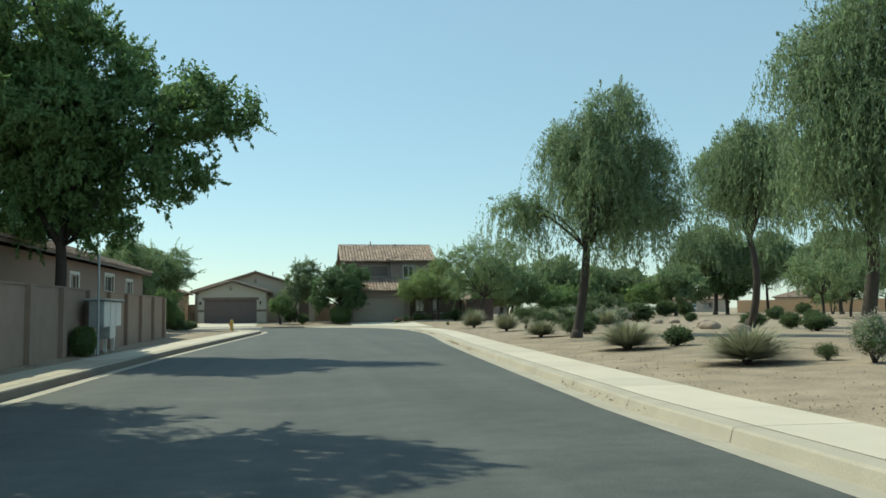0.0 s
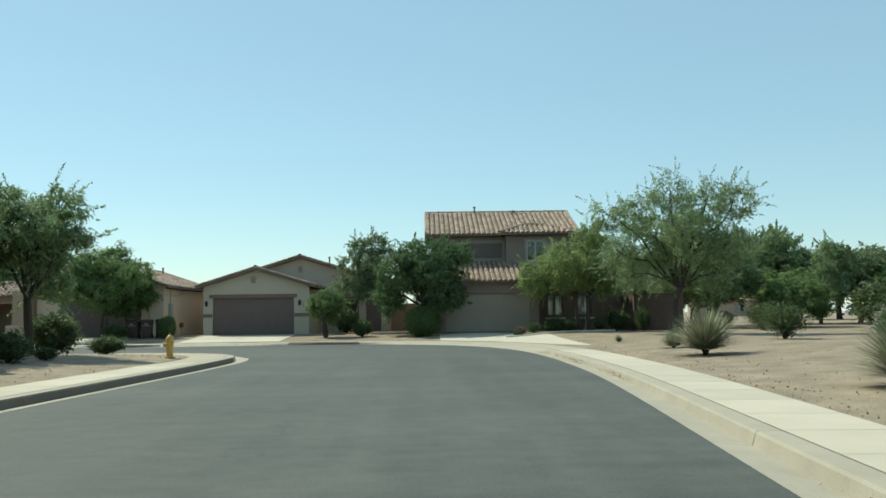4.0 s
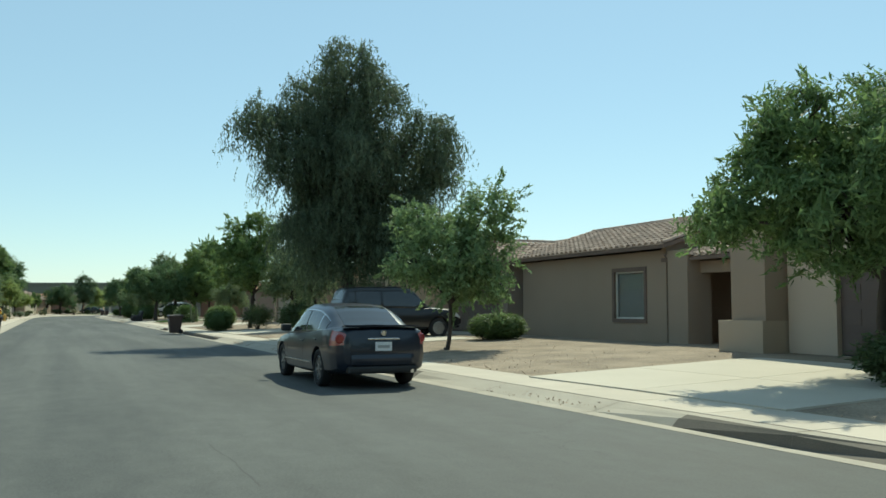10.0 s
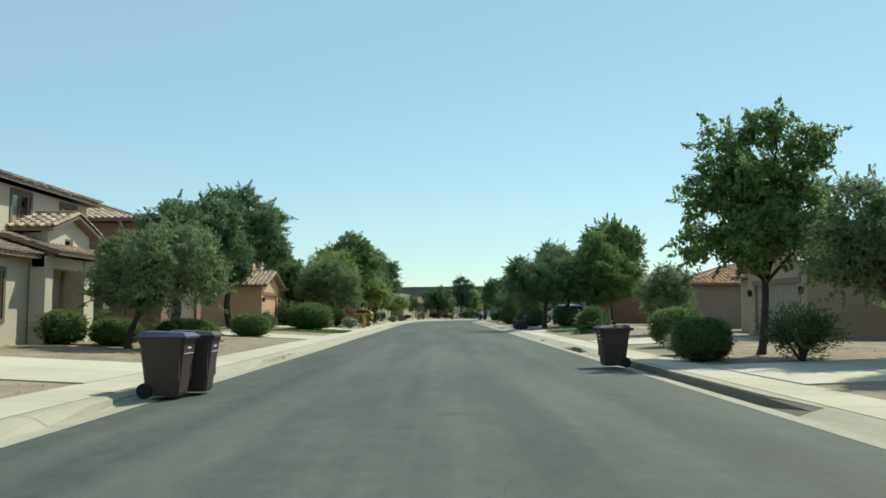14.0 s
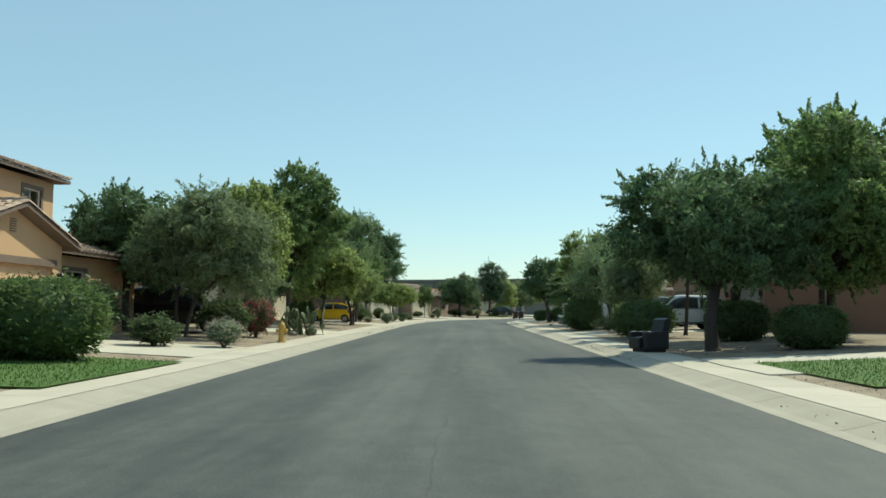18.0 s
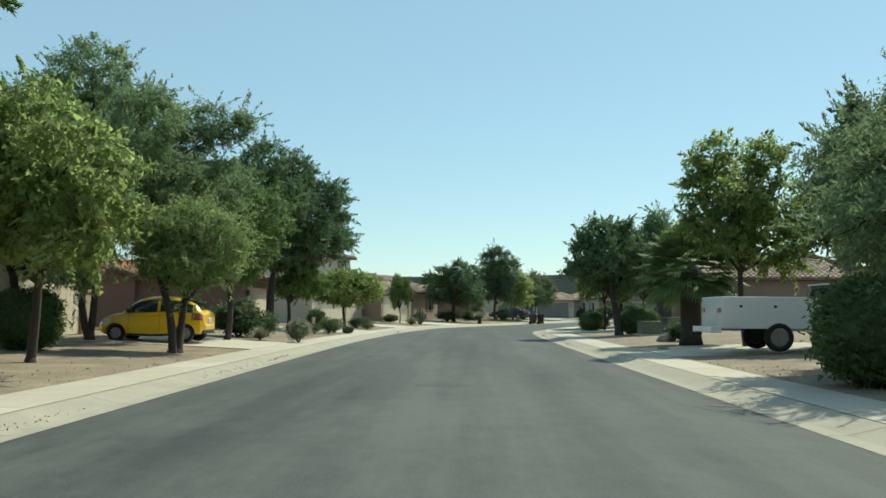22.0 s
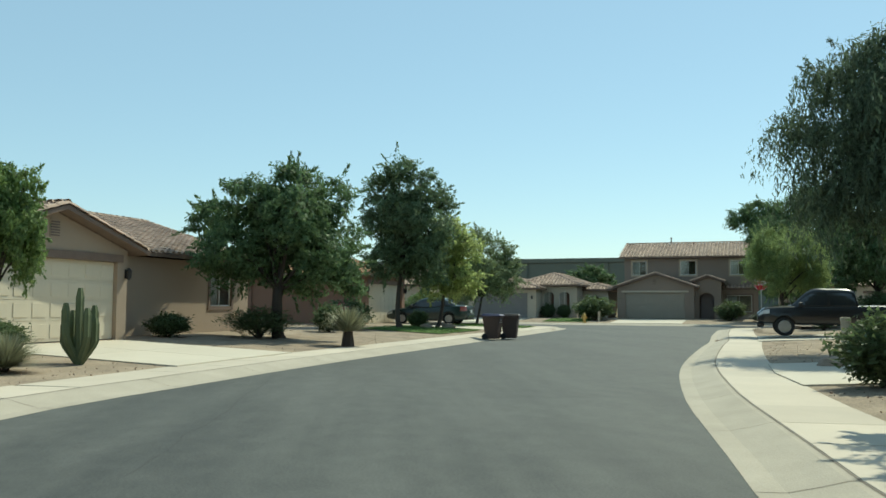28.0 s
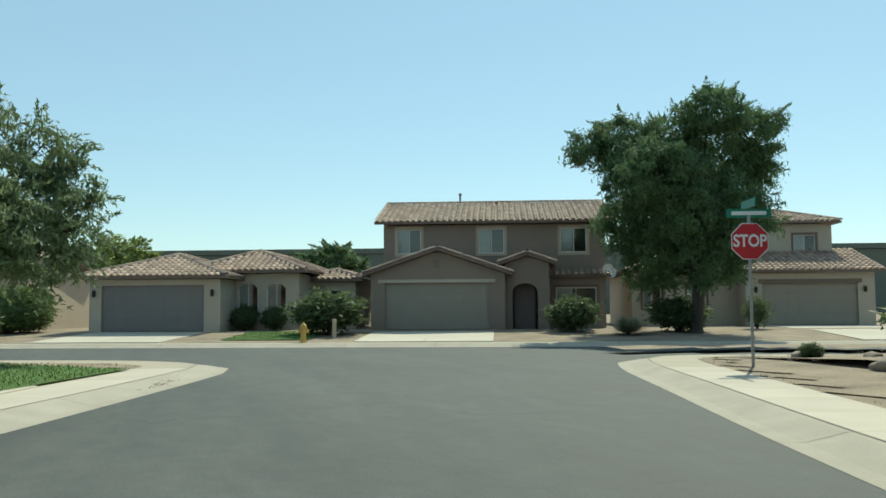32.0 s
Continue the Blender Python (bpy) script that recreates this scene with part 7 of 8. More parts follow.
def car(name, label, m, paint, L, W, hull, cab, axles, r, rim_mat, tail, head, plate=True, trim=M_black):
    """hull: rows (x, bottom, top, half width); cab: rows (x, belt, roof, half width at belt, at roof)."""
    v = thing(name, m, label, "car")
    H, C = np.array(finer(hull, 6)), np.array(finer(cab, 6))
    hv = lambda x, k: float(np.interp(x, H[:, 0], H[:, k]))
    cv = lambda x, k: float(np.interp(x, C[:, 0], C[:, k]))

    def hull_pt(x, q, s=1):
        half = hull_ring(x, hv(x, 1), hv(x, 2), hv(x, 3))[:7]
        q = min(max(q, 0.0), 5.999)
        a, b = half[int(q)], half[int(q) + 1]
        f = q - int(q)
        return (x, s * (a[1] + (b[1] - a[1]) * f), a[2] + (b[2] - a[2]) * f)

    def side_pt(x, t, s=1):
        zb, zt, wb, wt = cv(x, 1), cv(x, 2), cv(x, 3), cv(x, 4)
        return (x, s * (wb + (wt - wb) * (0.4 * t + 0.6 * t * t)), zb + (zt - 0.035 - zb) * t)

    def top_pt(x, k):
        return (x, k * cv(x, 4) * 0.92, cv(x, 2) + 0.02 - 0.035 * k * k)
    body = bpy.data.meshes.new("body")
    bm = loft([hull_ring(*q) for q in H])
    bmesh.ops.recalc_face_normals(bm, faces=bm.faces)
    bm.to_mesh(body)
    bm.free()
    body.materials.append(paint)
    cutters = []
    for ax in axles:
        for s in (1, -1):
            w = hv(ax, 3)
            bm = lathe(bmesh.new(), [(r * 1.14, min(s * (w - 0.27), s * (w + 0.1))), (r * 1.14, max(s * (w - 0.27), s * (w + 0.1)))], 28, axis='y')
            bmesh.ops.translate(bm, verts=bm.verts, vec=(ax, 0, r * 1.02))
            cutters.append(bm)
    body = carve(body, cutters)
    for p in body.polygons:
        p.use_smooth = True
    body.set_sharp_from_angle(angle=radians(35))
    b = part("body", body, None, v)
    ring = lambda x: [side_pt(x, t) for t in (-0.1, 0.2, 0.45, 0.7, 0.92)] + [top_pt(x, k) for k in (0.96, 0.75, 0.4, -0.4, -0.75, -0.96)] + [side_pt(x, t, -1) for t in (0.92, 0.7, 0.45, 0.2, -0.1)]
    c = part("cabin", loft([ring(x) for x in C[:, 0]]), paint, v, smooth=True)
    # windows lie on the cabin
    zmax = C[:, 2].max()
    high = [x for x, z in zip(C[:, 0], C[:, 2]) if z > zmax - 0.085]
    x0, x1, xa, xb = C[0, 0], C[-1, 0], min(high), max(high)
    mid = (0, 0, C[:, 1].mean())
    part("rear_window", patch(top_pt, steps(x0 + 0.08, xa + 0.03, 6), steps(-0.86, 0.86, 8), (0.5 * (x0 + x1), 0, 0.5)), M_glass, c, "tinted rear window")
    part("windscreen", patch(top_pt, steps(xb - 0.02, x1 - 0.08, 6), steps(-0.9, 0.9, 8), (0.5 * (x0 + x1), 0, 0.5)), M_glass, c, "tinted windscreen")
    xm = 0.5 * (xa + xb) + 0.05
    ends = (x0 + 0.45 * (xa - x0), xm - 0.05, xm + 0.05, xb + 0.62 * (x1 - xb))
    for s in (1, -1):
        f = lambda x, t: side_pt(x, t, s)
        part("side_window", patch(f, steps(ends[0], ends[1], 8), steps(0.07, 0.80, 4), mid), M_glass, c, "tinted side window")
        part("side_window", patch(f, steps(ends[2], ends[3], 8), steps(0.07, 0.80, 4), mid), M_glass, c, "tinted side window")
        part("window_strip", patch(f, steps(ends[0] - 0.03, ends[3] + 0.03, 10), [0.015, 0.055], mid, 0.009), trim, c)
        part("window_strip", patch(f, steps(ends[0] + 0.03, ends[3] - 0.05, 10), [0.82, 0.86], mid, 0.009), trim, c)
        if C.shape[0] and ends[1] - ends[0] > 0.9:
            part("quarter_bar", patch(f, [ends[0] + 0.38, ends[0] + 0.42], steps(0.05, 0.82, 3), mid, 0.010), trim, c)
        h = lambda x, q: hull_pt(x, q, s)
        xr, xf = H[0, 0], H[-1, 0]
        zr, zf = hv(xr + 0.2, 1), hv(xf - 0.25, 1)
        qt = 3 + (tail - zr) / (hv(xr + 0.2, 2) - zr) * 0.9
        part("tail_light", patch(h, steps(xr + 0.03, xr + 0.36, 6), steps(qt - 0.95, qt + 0.35, 4), (0, 0, 0.6), 0.008), M_taillight, v, "red tail light")
        part("headlight", patch(h, steps(xf - 0.45, xf - 0.04, 6), steps(2.7, 3.7, 4), (0, 0, 0.6), 0.008), M_lens, v, "clear headlight")
        mx = ends[3] - 0.12
        part("mirror", cbox(mx - 0.07, mx + 0.09, s * (cv(mx, 3) + 0.13) - 0.10, s * (cv(mx, 3) + 0.13) + 0.10, cv(mx, 1) + 0.02, cv(mx, 1) + 0.16, 0.035), M_black, v)
        for xx in (xm - 0.06, ends[3] - 0.06):
            part("door_seam", patch(h, [xx - 0.004, xx + 0.004], steps(0.9, 4.4, 8), (0, 0, 0.6), 0.003), M_black, v)
        for xx in (xm + 0.12, xm - 0.85):
            zz = hull_pt(xx, 3.15, s)
            part("door_handle", cbox(xx - 0.09, xx + 0.09, zz[1] - 0.02, zz[1] + 0.02, zz[2] - 0.015, zz[2] + 0.015, 0.008), paint, v)
        part("sill", patch(h, steps(axles[0] + r * 1.3, axles[1] - r * 1.3, 6), steps(0.4, 1.0, 2), (0, 0, 0.6), 0.012), M_black, v, "black sill")
        for ax in axles:
            wheel(v, ax, s * (hv(ax, 3) - 0.125), r, s, rim_mat)
    xr, xf = H[0, 0], H[-1, 0]
    part("bumper", cbox(xr - 0.035, xr + 0.25, -W * 0.34, W * 0.34, 0.40, 0.62, 0.09), paint, v)
    part("valance", cbox(xr + 0.0, xr + 0.25, -W * 0.36, W * 0.36, 0.27, 0.40, 0.04), M_black, v)
    part("bumper", cbox(xf - 0.25, xf + 0.03, -W * 0.32, W * 0.32, 0.34, 0.54, 0.08), paint, v)
    if plate:
        pl = part("licence_plate", cbox(xr - 0.03, xr - 0.016, -0.155, 0.155, tail - 0.16, tail - 0.005, 0.004), M_signw, v, "pale licence plate")
        part("plate_bar", cbox(xr - 0.034, xr - 0.031, -0.11, 0.11, tail - 0.11, tail - 0.06), M_steel, pl)
    return v


M_taillight = mat("tail_light_red", (0.38, 0.10, 0.10), None, 0.15, bump=0, coat=1.0)
M_lens = mat("light_lens", (0.6, 0.6, 0.6), None, 0.1, bump=0, coat=1.0)


def paint(name, c, rough=0.3):
    return mat(name, c, tuple(v * 0.92 for v in c), rough, 0.0, scale=1.0, fine=300, mix=0.4, bump=0.0, coat=0.45, spec=0.4)


P_NAVY, P_YELLOW, P_BLACK, P_WHITE, P_GREEN, P_SILVER = paint("navy_paint", (0.012, 0.018, 0.032)), paint("yellow_paint", (0.80, 0.48, 0.02)), paint("black_paint", (0.012, 0.012, 0.014)), paint("white_paint_car", (0.72, 0.72, 0.70)), paint("dark_green_paint", (0.012, 0.03, 0.03)), paint("silver_paint", (0.45, 0.46, 0.47))

SEDAN_HULL = [(-2.44, 0.50, 0.90, 0.60), (-2.41, 0.40, 1.00, 0.72), (-2.32, 0.30, 1.045, 0.82), (-2.10, 0.25, 1.06, 0.885), (-1.75, 0.23, 1.06, 0.915), (-1.3, 0.21, 1.04, 0.92), (-0.6, 0.20, 0.99, 0.915), (0.3, 0.20, 0.95, 0.915), (1.0, 0.21, 0.92, 0.91), (1.5, 0.22, 0.88, 0.90), (2.0, 0.26, 0.80, 0.86), (2.33, 0.32, 0.68, 0.72), (2.42, 0.38, 0.58, 0.60)]
SEDAN_CAB = [(-2.00, 1.02, 1.055, 0.74, 0.68), (-1.62, 1.01, 1.20, 0.80, 0.66), (-1.20, 0.99, 1.37, 0.82, 0.64), (-0.80, 0.97, 1.45, 0.83, 0.63), (-0.30, 0.95, 1.475, 0.835, 0.64), (0.20, 0.94, 1.45, 0.835, 0.64), (0.75, 0.92, 1.20, 0.82, 0.68), (1.30, 0.89, 0.93, 0.79, 0.72)]
HATCH_HULL = [(-1.74, 0.40, 0.88, 0.64), (-1.66, 0.28, 0.98, 0.76), (-1.2, 0.22, 1.00, 0.81), (-0.2, 0.18, 0.98, 0.82), (0.7, 0.20, 0.96, 0.81), (1.2, 0.22, 0.92, 0.80), (1.6, 0.26, 0.78, 0.72), (1.78, 0.34, 0.62, 0.56)]
HATCH_CAB = [(-1.70, 0.93, 0.99, 0.68, 0.58), (-1.42, 0.96, 1.26, 0.72, 0.55), (-1.0, 0.97, 1.42, 0.75, 0.55), (-0.45, 0.97, 1.49, 0.76, 0.57), (0.15, 0.96, 1.47, 0.75, 0.56), (0.55, 0.95, 1.34, 0.74, 0.55), (1.02, 0.92, 0.98, 0.71, 0.60)]
SUV_HULL = [(-2.35, 0.50, 1.05, 0.80), (-2.25, 0.38, 1.12, 0.90), (-1.2, 0.32, 1.12, 0.94), (0.6, 0.32, 1.10, 0.94), (1.3, 0.34, 1.08, 0.93), (2.1, 0.38, 1.00, 0.88), (2.35, 0.46, 0.80, 0.74)]
SUV_CAB = [(-2.25, 1.10, 1.20, 0.84, 0.74), (-2.0, 1.10, 1.74, 0.86, 0.70), (-0.8, 1.10, 1.80, 0.88, 0.72), (0.35, 1.08, 1.76, 0.86, 0.70), (1.15, 1.06, 1.12, 0.82, 0.70)]
PICK_HULL = [(-2.75, 0.62, 1.18, 0.84), (-2.65, 0.55, 1.22, 0.95), (-1.0, 0.45, 1.22, 0.98), (0.8, 0.45, 1.20, 0.98), (1.5, 0.45, 1.20, 0.96), (2.5, 0.50, 1.12, 0.92), (2.75, 0.58, 0.90, 0.80)]
PICK_CAB = [(-0.95, 1.18, 1.26, 0.88, 0.78), (-0.80, 1.18, 1.80, 0.90, 0.74), (0.1, 1.18, 1.88, 0.90, 0.76), (0.8, 1.18, 1.82, 0.88, 0.74), (1.55, 1.16, 1.22, 0.84, 0.74)]


def put_on(x, y, turn):
    return pose(x, y, ground_z(x, y) + 0.015, 0, 0, turn)


sedan = car("sedan", "dark navy four-door sedan parked at the kerb", pose(-21.85, 74.33, 0.0, 0, 0, 180) @ Matrix.Diagonal((1.0, 1.0, 1.02, 1)), P_NAVY, 4.84, 1.80, SEDAN_HULL, SEDAN_CAB, (-1.40, 1.38), 0.335, M_alloy, 0.82, 0.66, trim=M_chrome)
part("boot_bar", cbox(-2.475, -2.44, -0.30, 0.30, 0.845, 0.885, 0.012), M_chrome, sedan, "chrome bar over the plate")
part("badge", lathe(bmesh.new(), [(0.045, -2.47), (0.055, -2.455), (0.04, -2.44)], 16, (0, 0.965), axis='y'), M_chrome, sedan, m=pose(0, 0, 0, 0, 0, -90))
part("boot_lip", prism(bmesh.new(), [(-2.43, 1.07), (-2.45, 1.105), (-2.30, 1.095), (-2.22, 1.07)], 'y', -0.70, 0.70), P_NAVY, sedan)
part("boot_seam", cbox(-2.452, -2.42, -0.60, 0.60, 0.655, 0.665), M_black, sedan)
for s_ in (1, -1):
    part("light_ring", lathe(bmesh.new(), [(0.075, -0.02), (0.085, 0.0), (0.07, 0.014), (0.03, 0.014)], 20, axis='y'), mat("round_lamp_red", (0.30, 0.01, 0.015), None, 0.2, bump=0, coat=1.0), sedan, "round red lamp", m=pose(-2.36, s_ * 0.775, 0.87, 0, 0, 90 - s_ * 35))
    part("side_moulding", cbox(-0.95, 0.95, s_ * 0.915 - 0.01, s_ * 0.915 + 0.012, 0.40, 0.42), M_chrome, sedan, "chrome side strip")
part("exhaust", tube(bmesh.new(), (-2.46, -0.55, 0.30), (-2.2, -0.55, 0.30), 0.035, 0.035, 10), M_chrome, sedan, "chrome tailpipe")
car("hatchback", "small bright yellow hatchback parked on a driveway", put_on(-137.8, 60.1, -90), P_YELLOW, 3.55, 1.63, HATCH_HULL, HATCH_CAB, (-1.16, 1.14), 0.29, M_alloy, 0.80, 0.70)
car("sedan", "dark green sedan parked on a driveway", put_on(-211.65, 75.5, 247), P_GREEN, 4.84, 1.80, SEDAN_HULL, SEDAN_CAB, (-1.40, 1.38), 0.33, M_alloy, 0.82, 0.66)
car("pickup_truck", "black crew-cab pickup truck parked on a driveway", put_on(-195.9, 90.6, 247), P_BLACK, 5.5, 1.96, PICK_HULL, PICK_CAB, (-1.75, 1.75), 0.38, M_alloy, 0.98, 0.92)
car("suv", "silver suv parked on a driveway beside the hedge", put_on(-118.2, 82.0, -90), P_SILVER, 4.7, 1.88, SUV_HULL, SUV_CAB, (-1.4, 1.4), 0.36, M_alloy, 0.95, 0.85)
car("suv", "dark suv parked beside a hedge", put_on(-125.9, 82.3, -90), P_BLACK, 4.7, 1.88, SUV_HULL, SUV_CAB, (-1.4, 1.4), 0.36, M_alloy, 0.95, 0.85)
car("suv", "dark suv parked under street trees", put_on(-107.5, 58.8, 90), P_BLACK, 4.7, 1.88, SUV_HULL, SUV_CAB, (-1.4, 1.4), 0.36, M_alloy, 0.95, 0.85)
car("suv", "dark suv parked on a driveway under a weeping tree", put_on(-36.2, 80.9, 90) @ Matrix.Diagonal((1.06, 1.03, 1.07, 1)), P_BLACK, 4.7, 1.88, SUV_HULL, SUV_CAB, (-1.4, 1.4), 0.36, M_alloy, 0.95, 0.85)
for x, y in ((76.5, 178.0), (83.0, 179.0)):
    car("suv", "white car parked beyond the park", pose(x, y, PAD, 0, 0, 200), P_WHITE, 4.7, 1.88, SUV_HULL, SUV_CAB, (-1.4, 1.4), 0.36, M_alloy, 0.95, 0.85)

# white service truck: cab, utility bed with side boxes
st = thing("service_truck", put_on(-133.8, 80.4, 90), "white pickup truck with a utility service bed", "truck")
bed = part("utility_bed", cbox(-2.9, 0.0, -1.0, 1.0, 0.62, 1.50, 0.03), P_WHITE, st)
for s in (1, -1):
    for k in range(3):
        d = part("locker_door", cbox(-2.8 + k * 0.93, -1.95 + k * 0.93, s * 1.0 - 0.005, s * 1.0 + 0.012, 0.92 if k == 1 else 0.72, 1.42), P_WHITE, bed)
        part("latch", cbox(-2.42 + k * 0.93, -2.34 + k * 0.93, s * 1.0 - 0.005, s * 1.0 + 0.03, 1.2, 1.26), M_chrome, d)
part("tailgate", cbox(-2.93, -2.9, -0.55, 0.55, 0.72, 1.25), P_WHITE, st)
part("step_bumper", cbox(-3.2, -2.9, -0.95, 0.95, 0.50, 0.66, 0.02), P_WHITE, st)
for s in (1, -1):
    for k in (0, 1):
        part("tail_light", lathe(bmesh.new(), [(0.06, -0.015), (0.06, 0.015)], 14, axis='y'), M_taillight, st, m=pose(-2.92, s * (0.72 + 0.15 * k), 1.12, 0, 0, 90))
bm = tube(bmesh.new(), (-3.2, 0, 0.48), (-3.5, 0, 0.48), 0.04, 0.04, 8)
part("tow_hitch", bm, M_black, st)
part("cab", loft([hull_ring(*q) for q in [(0.05, 0.5, 1.2, 0.95), (0.9, 0.48, 1.22, 0.97), (1.8, 0.5, 1.2, 0.95), (2.7, 0.52, 1.12, 0.9), (2.9, 0.6, 0.9, 0.78)]]), P_WHITE, st, smooth=True)
part("cab_window", loft([cab_ring(*q) for q in [(0.05, 1.18, 1.24, 0.9, 0.8), (0.15, 1.18, 1.86, 0.9, 0.76), (1.0, 1.18, 1.86, 0.9, 0.76), (1.75, 1.16, 1.22, 0.84, 0.74)]]), M_glass, st, smooth=True)
part("cab_roof", cbox(0.12, 1.05, -0.77, 0.77, 1.84, 1.89, 0.02), P_WHITE, st)
for ax in (-1.35, 2.0):
    for s in (1, -1):
        wheel(st, ax, s * 0.93, 0.39, s, M_alloy)

# ---- bins ----


def bin_(x, y, turn, lid_mat, label):
    b = thing("wheelie_bin", pose(x, y, 0.012 if outside(x, y) < 0.5 or True else 0, 0, 0, turn), label, "bin", "wheelie bins")
    z = ground_z(x, y) if outside(x, y) > WALKW else 0.012
    if outside(x, y) > WALKW:
        b.matrix_basis = pose(x, y, z, 0, 0, turn)
    rings = []
    for zz, wx, wy in ((0.05, 0.25, 0.25), (0.10, 0.26, 0.27), (0.85, 0.31, 0.36), (0.92, 0.33, 0.38), (0.97, 0.33, 0.38)):
        c = 0.05
        rings.append([(wx - c, -wy, zz), (wx, -wy + c, zz), (wx, wy - c, zz), (wx - c, wy, zz), (-wx + c, wy, zz), (-wx, wy - c, zz), (-wx, -wy + c, zz), (-wx + c, -wy, zz)])
    part("body", loft(rings), M_bin, b)
    bm = loft([[(-0.35, -0.42, 0.97), (0.35, -0.42, 0.97), (0.35, 0.40, 0.97), (-0.35, 0.40, 0.97)], [(-0.35, -0.42, 1.0), (0.35, -0.42, 1.0), (0.35, 0.40, 1.0), (-0.35, 0.40, 1.0)], [(-0.28, -0.34, 1.06), (0.28, -0.34, 1.06), (0.28, 0.34, 1.08), (-0.28, 0.34, 1.08)]])
    part("lid", bm, lid_mat, b)
    part("handle", tube(bmesh.new(), (-0.26, 0.46, 0.98), (0.26, 0.46, 0.98), 0.018, 0.018, 8), M_black, b)
    for s in (1, -1):
        part("handle_bracket", cbox(s * 0.24 - 0.02, s * 0.24 + 0.02, 0.36, 0.48, 0.94, 1.0), M_bin, b)
        part("wheel", lathe(bmesh.new(), [(0.12, -0.03), (0.13, 0.0), (0.12, 0.03)], 16, axis='y'), M_rubber, b, m=pose(s * 0.27, 0.27, 0.13, 0, 0, 90))
        part("side_rib", cbox(s * 0.295 - 0.02, s * 0.295 + 0.02, -0.30, -0.24, 0.30, 0.86), M_bin, b)
    part("front_bar", tube(bmesh.new(), (-0.22, -0.34, 0.72), (0.22, -0.34, 0.72), 0.016, 0.016, 8), M_steel, b)
    lg = part("emblem", cbox(-0.09, 0.09, -0.358, -0.35, 0.80, 0.83), M_signw, b, "pale moulded emblem")
    return b


bin_(-47.0, 66.2, 178, M_binlid, "brown wheelie bin with a blue lid at the kerb")
bin_(-47.8, 66.4, 182, M_binlid_d, "brown wheelie bin with a dark lid at the kerb")
bin_(-55.1, 75.0, 4, M_binlid_d, "brown wheelie bin with a dark lid at the kerb")
bin_(-198.1, 77.3, 158, M_binlid, "brown wheelie bin with a blue lid at the kerb")
bin_(-198.85, 78.15, 164, M_binlid_d, "brown wheelie bin with a dark lid at the kerb")
for k, (x, y) in enumerate(((-13.3, 81.6), (-12.6, 81.8), (-11.9, 82.2))):
    bin_(x, y, 10 * k, M_binlid_d, "brown wheelie bin standing beside a driveway")

# ---- small street things ----


def hydrant(x, y, turn=0, label="yellow cast-iron fire hydrant beside the pavement"):
    h = thing("fire_hydrant", pose(x, y, ground_z(x, y), 0, 0, turn), label, "hydrant")
    part("barrel", lathe(bmesh.new(), [(0.17, 0.0), (0.17, 0.04), (0.11, 0.05), (0.105, 0.50), (0.14, 0.51), (0.14, 0.55), (0.12, 0.57)], 16), M_yellow, h)
    part("bonnet", lathe(bmesh.new(), [(0.13, 0.57), (0.125, 0.64), (0.08, 0.71), (0.03, 0.74), (0.03, 0.79)], 16), M_yellow, h)
    for a in (0, 90, 180):
        part("outlet", lathe(bmesh.new(), [(0.06, 0.09), (0.06, 0.16), (0.075, 0.165), (0.075, 0.20), (0.03, 0.21)], 12, axis='y'), M_yellow, h, m=pose(0, 0, 0.42, 0, 0, a))


hydrant(-4.95, 60.2)
hydrant(-103.2, 64.0)
hydrant(-228.6, 88.5)

mb = thing("mailbox_cluster", pose(-6.42, 29.4, ground_z(-6.42, 29.4) - 0.02, 0, 0, 92), "white steel cluster mailboxes on posts under a flat steel roof", "mailbox")
for k, low in enumerate((0.84, 0.46, 0.84)):
    x0 = -1.5 + k * 1.02
    cb = part("mail_cabinet", cbox(x0, x0 + 0.96, -0.22, 0.22, low, 1.66, 0.01), M_steel, mb)
    for i in range(4):
        part("mail_door", cbox(x0 + 0.02 + i * 0.235, x0 + 0.225 + i * 0.235, -0.236, -0.22, low + 0.03, 1.63, 0.004), M_white, cb, "pale narrow door panel")
for x in (-1.35, 0.0, 1.35):
    part("post", cbox(x - 0.05, x + 0.05, -0.05, 0.05, -0.1, 0.86 if x else 0.48), M_white, mb)
part("roof", cbox(-1.66, 1.66, -0.32, 0.32, 1.68, 1.74, 0.01), M_steel, mb)
part("mast", tube(bmesh.new(), (-1.72, -0.1, 0), (-1.72, -0.1, 3.1), 0.04, 0.035, 8), M_steel, mb)

# stop sign with street name blades
sg = thing("stop_sign", pose(-210.2, 94.3, ground_z(-210.2, 94.3) - 0.1, 0, 0, 68), "red octagonal stop sign on a steel post", "sign")
part("post", cbox(-0.028, 0.028, -0.02, 0.02, 0, 3.25), M_steel, sg)
R = 0.38 / math.cos(math.pi / 8)
octa = lambda r, y0, y1: prism(bmesh.new(), [(r * math.cos(math.pi / 8 + k * math.pi / 4), 2.70 + r * math.sin(math.pi / 8 + k * math.pi / 4)) for k in range(8)], 'y', y0, y1)
part("plate_edge", octa(R, -0.026, -0.022), M_signw, sg, "white border")
part("plate", octa(R * 0.955, -0.031, -0.026), M_red, sg)
part("plate_back", octa(R, -0.022, -0.020), M_steel, sg)


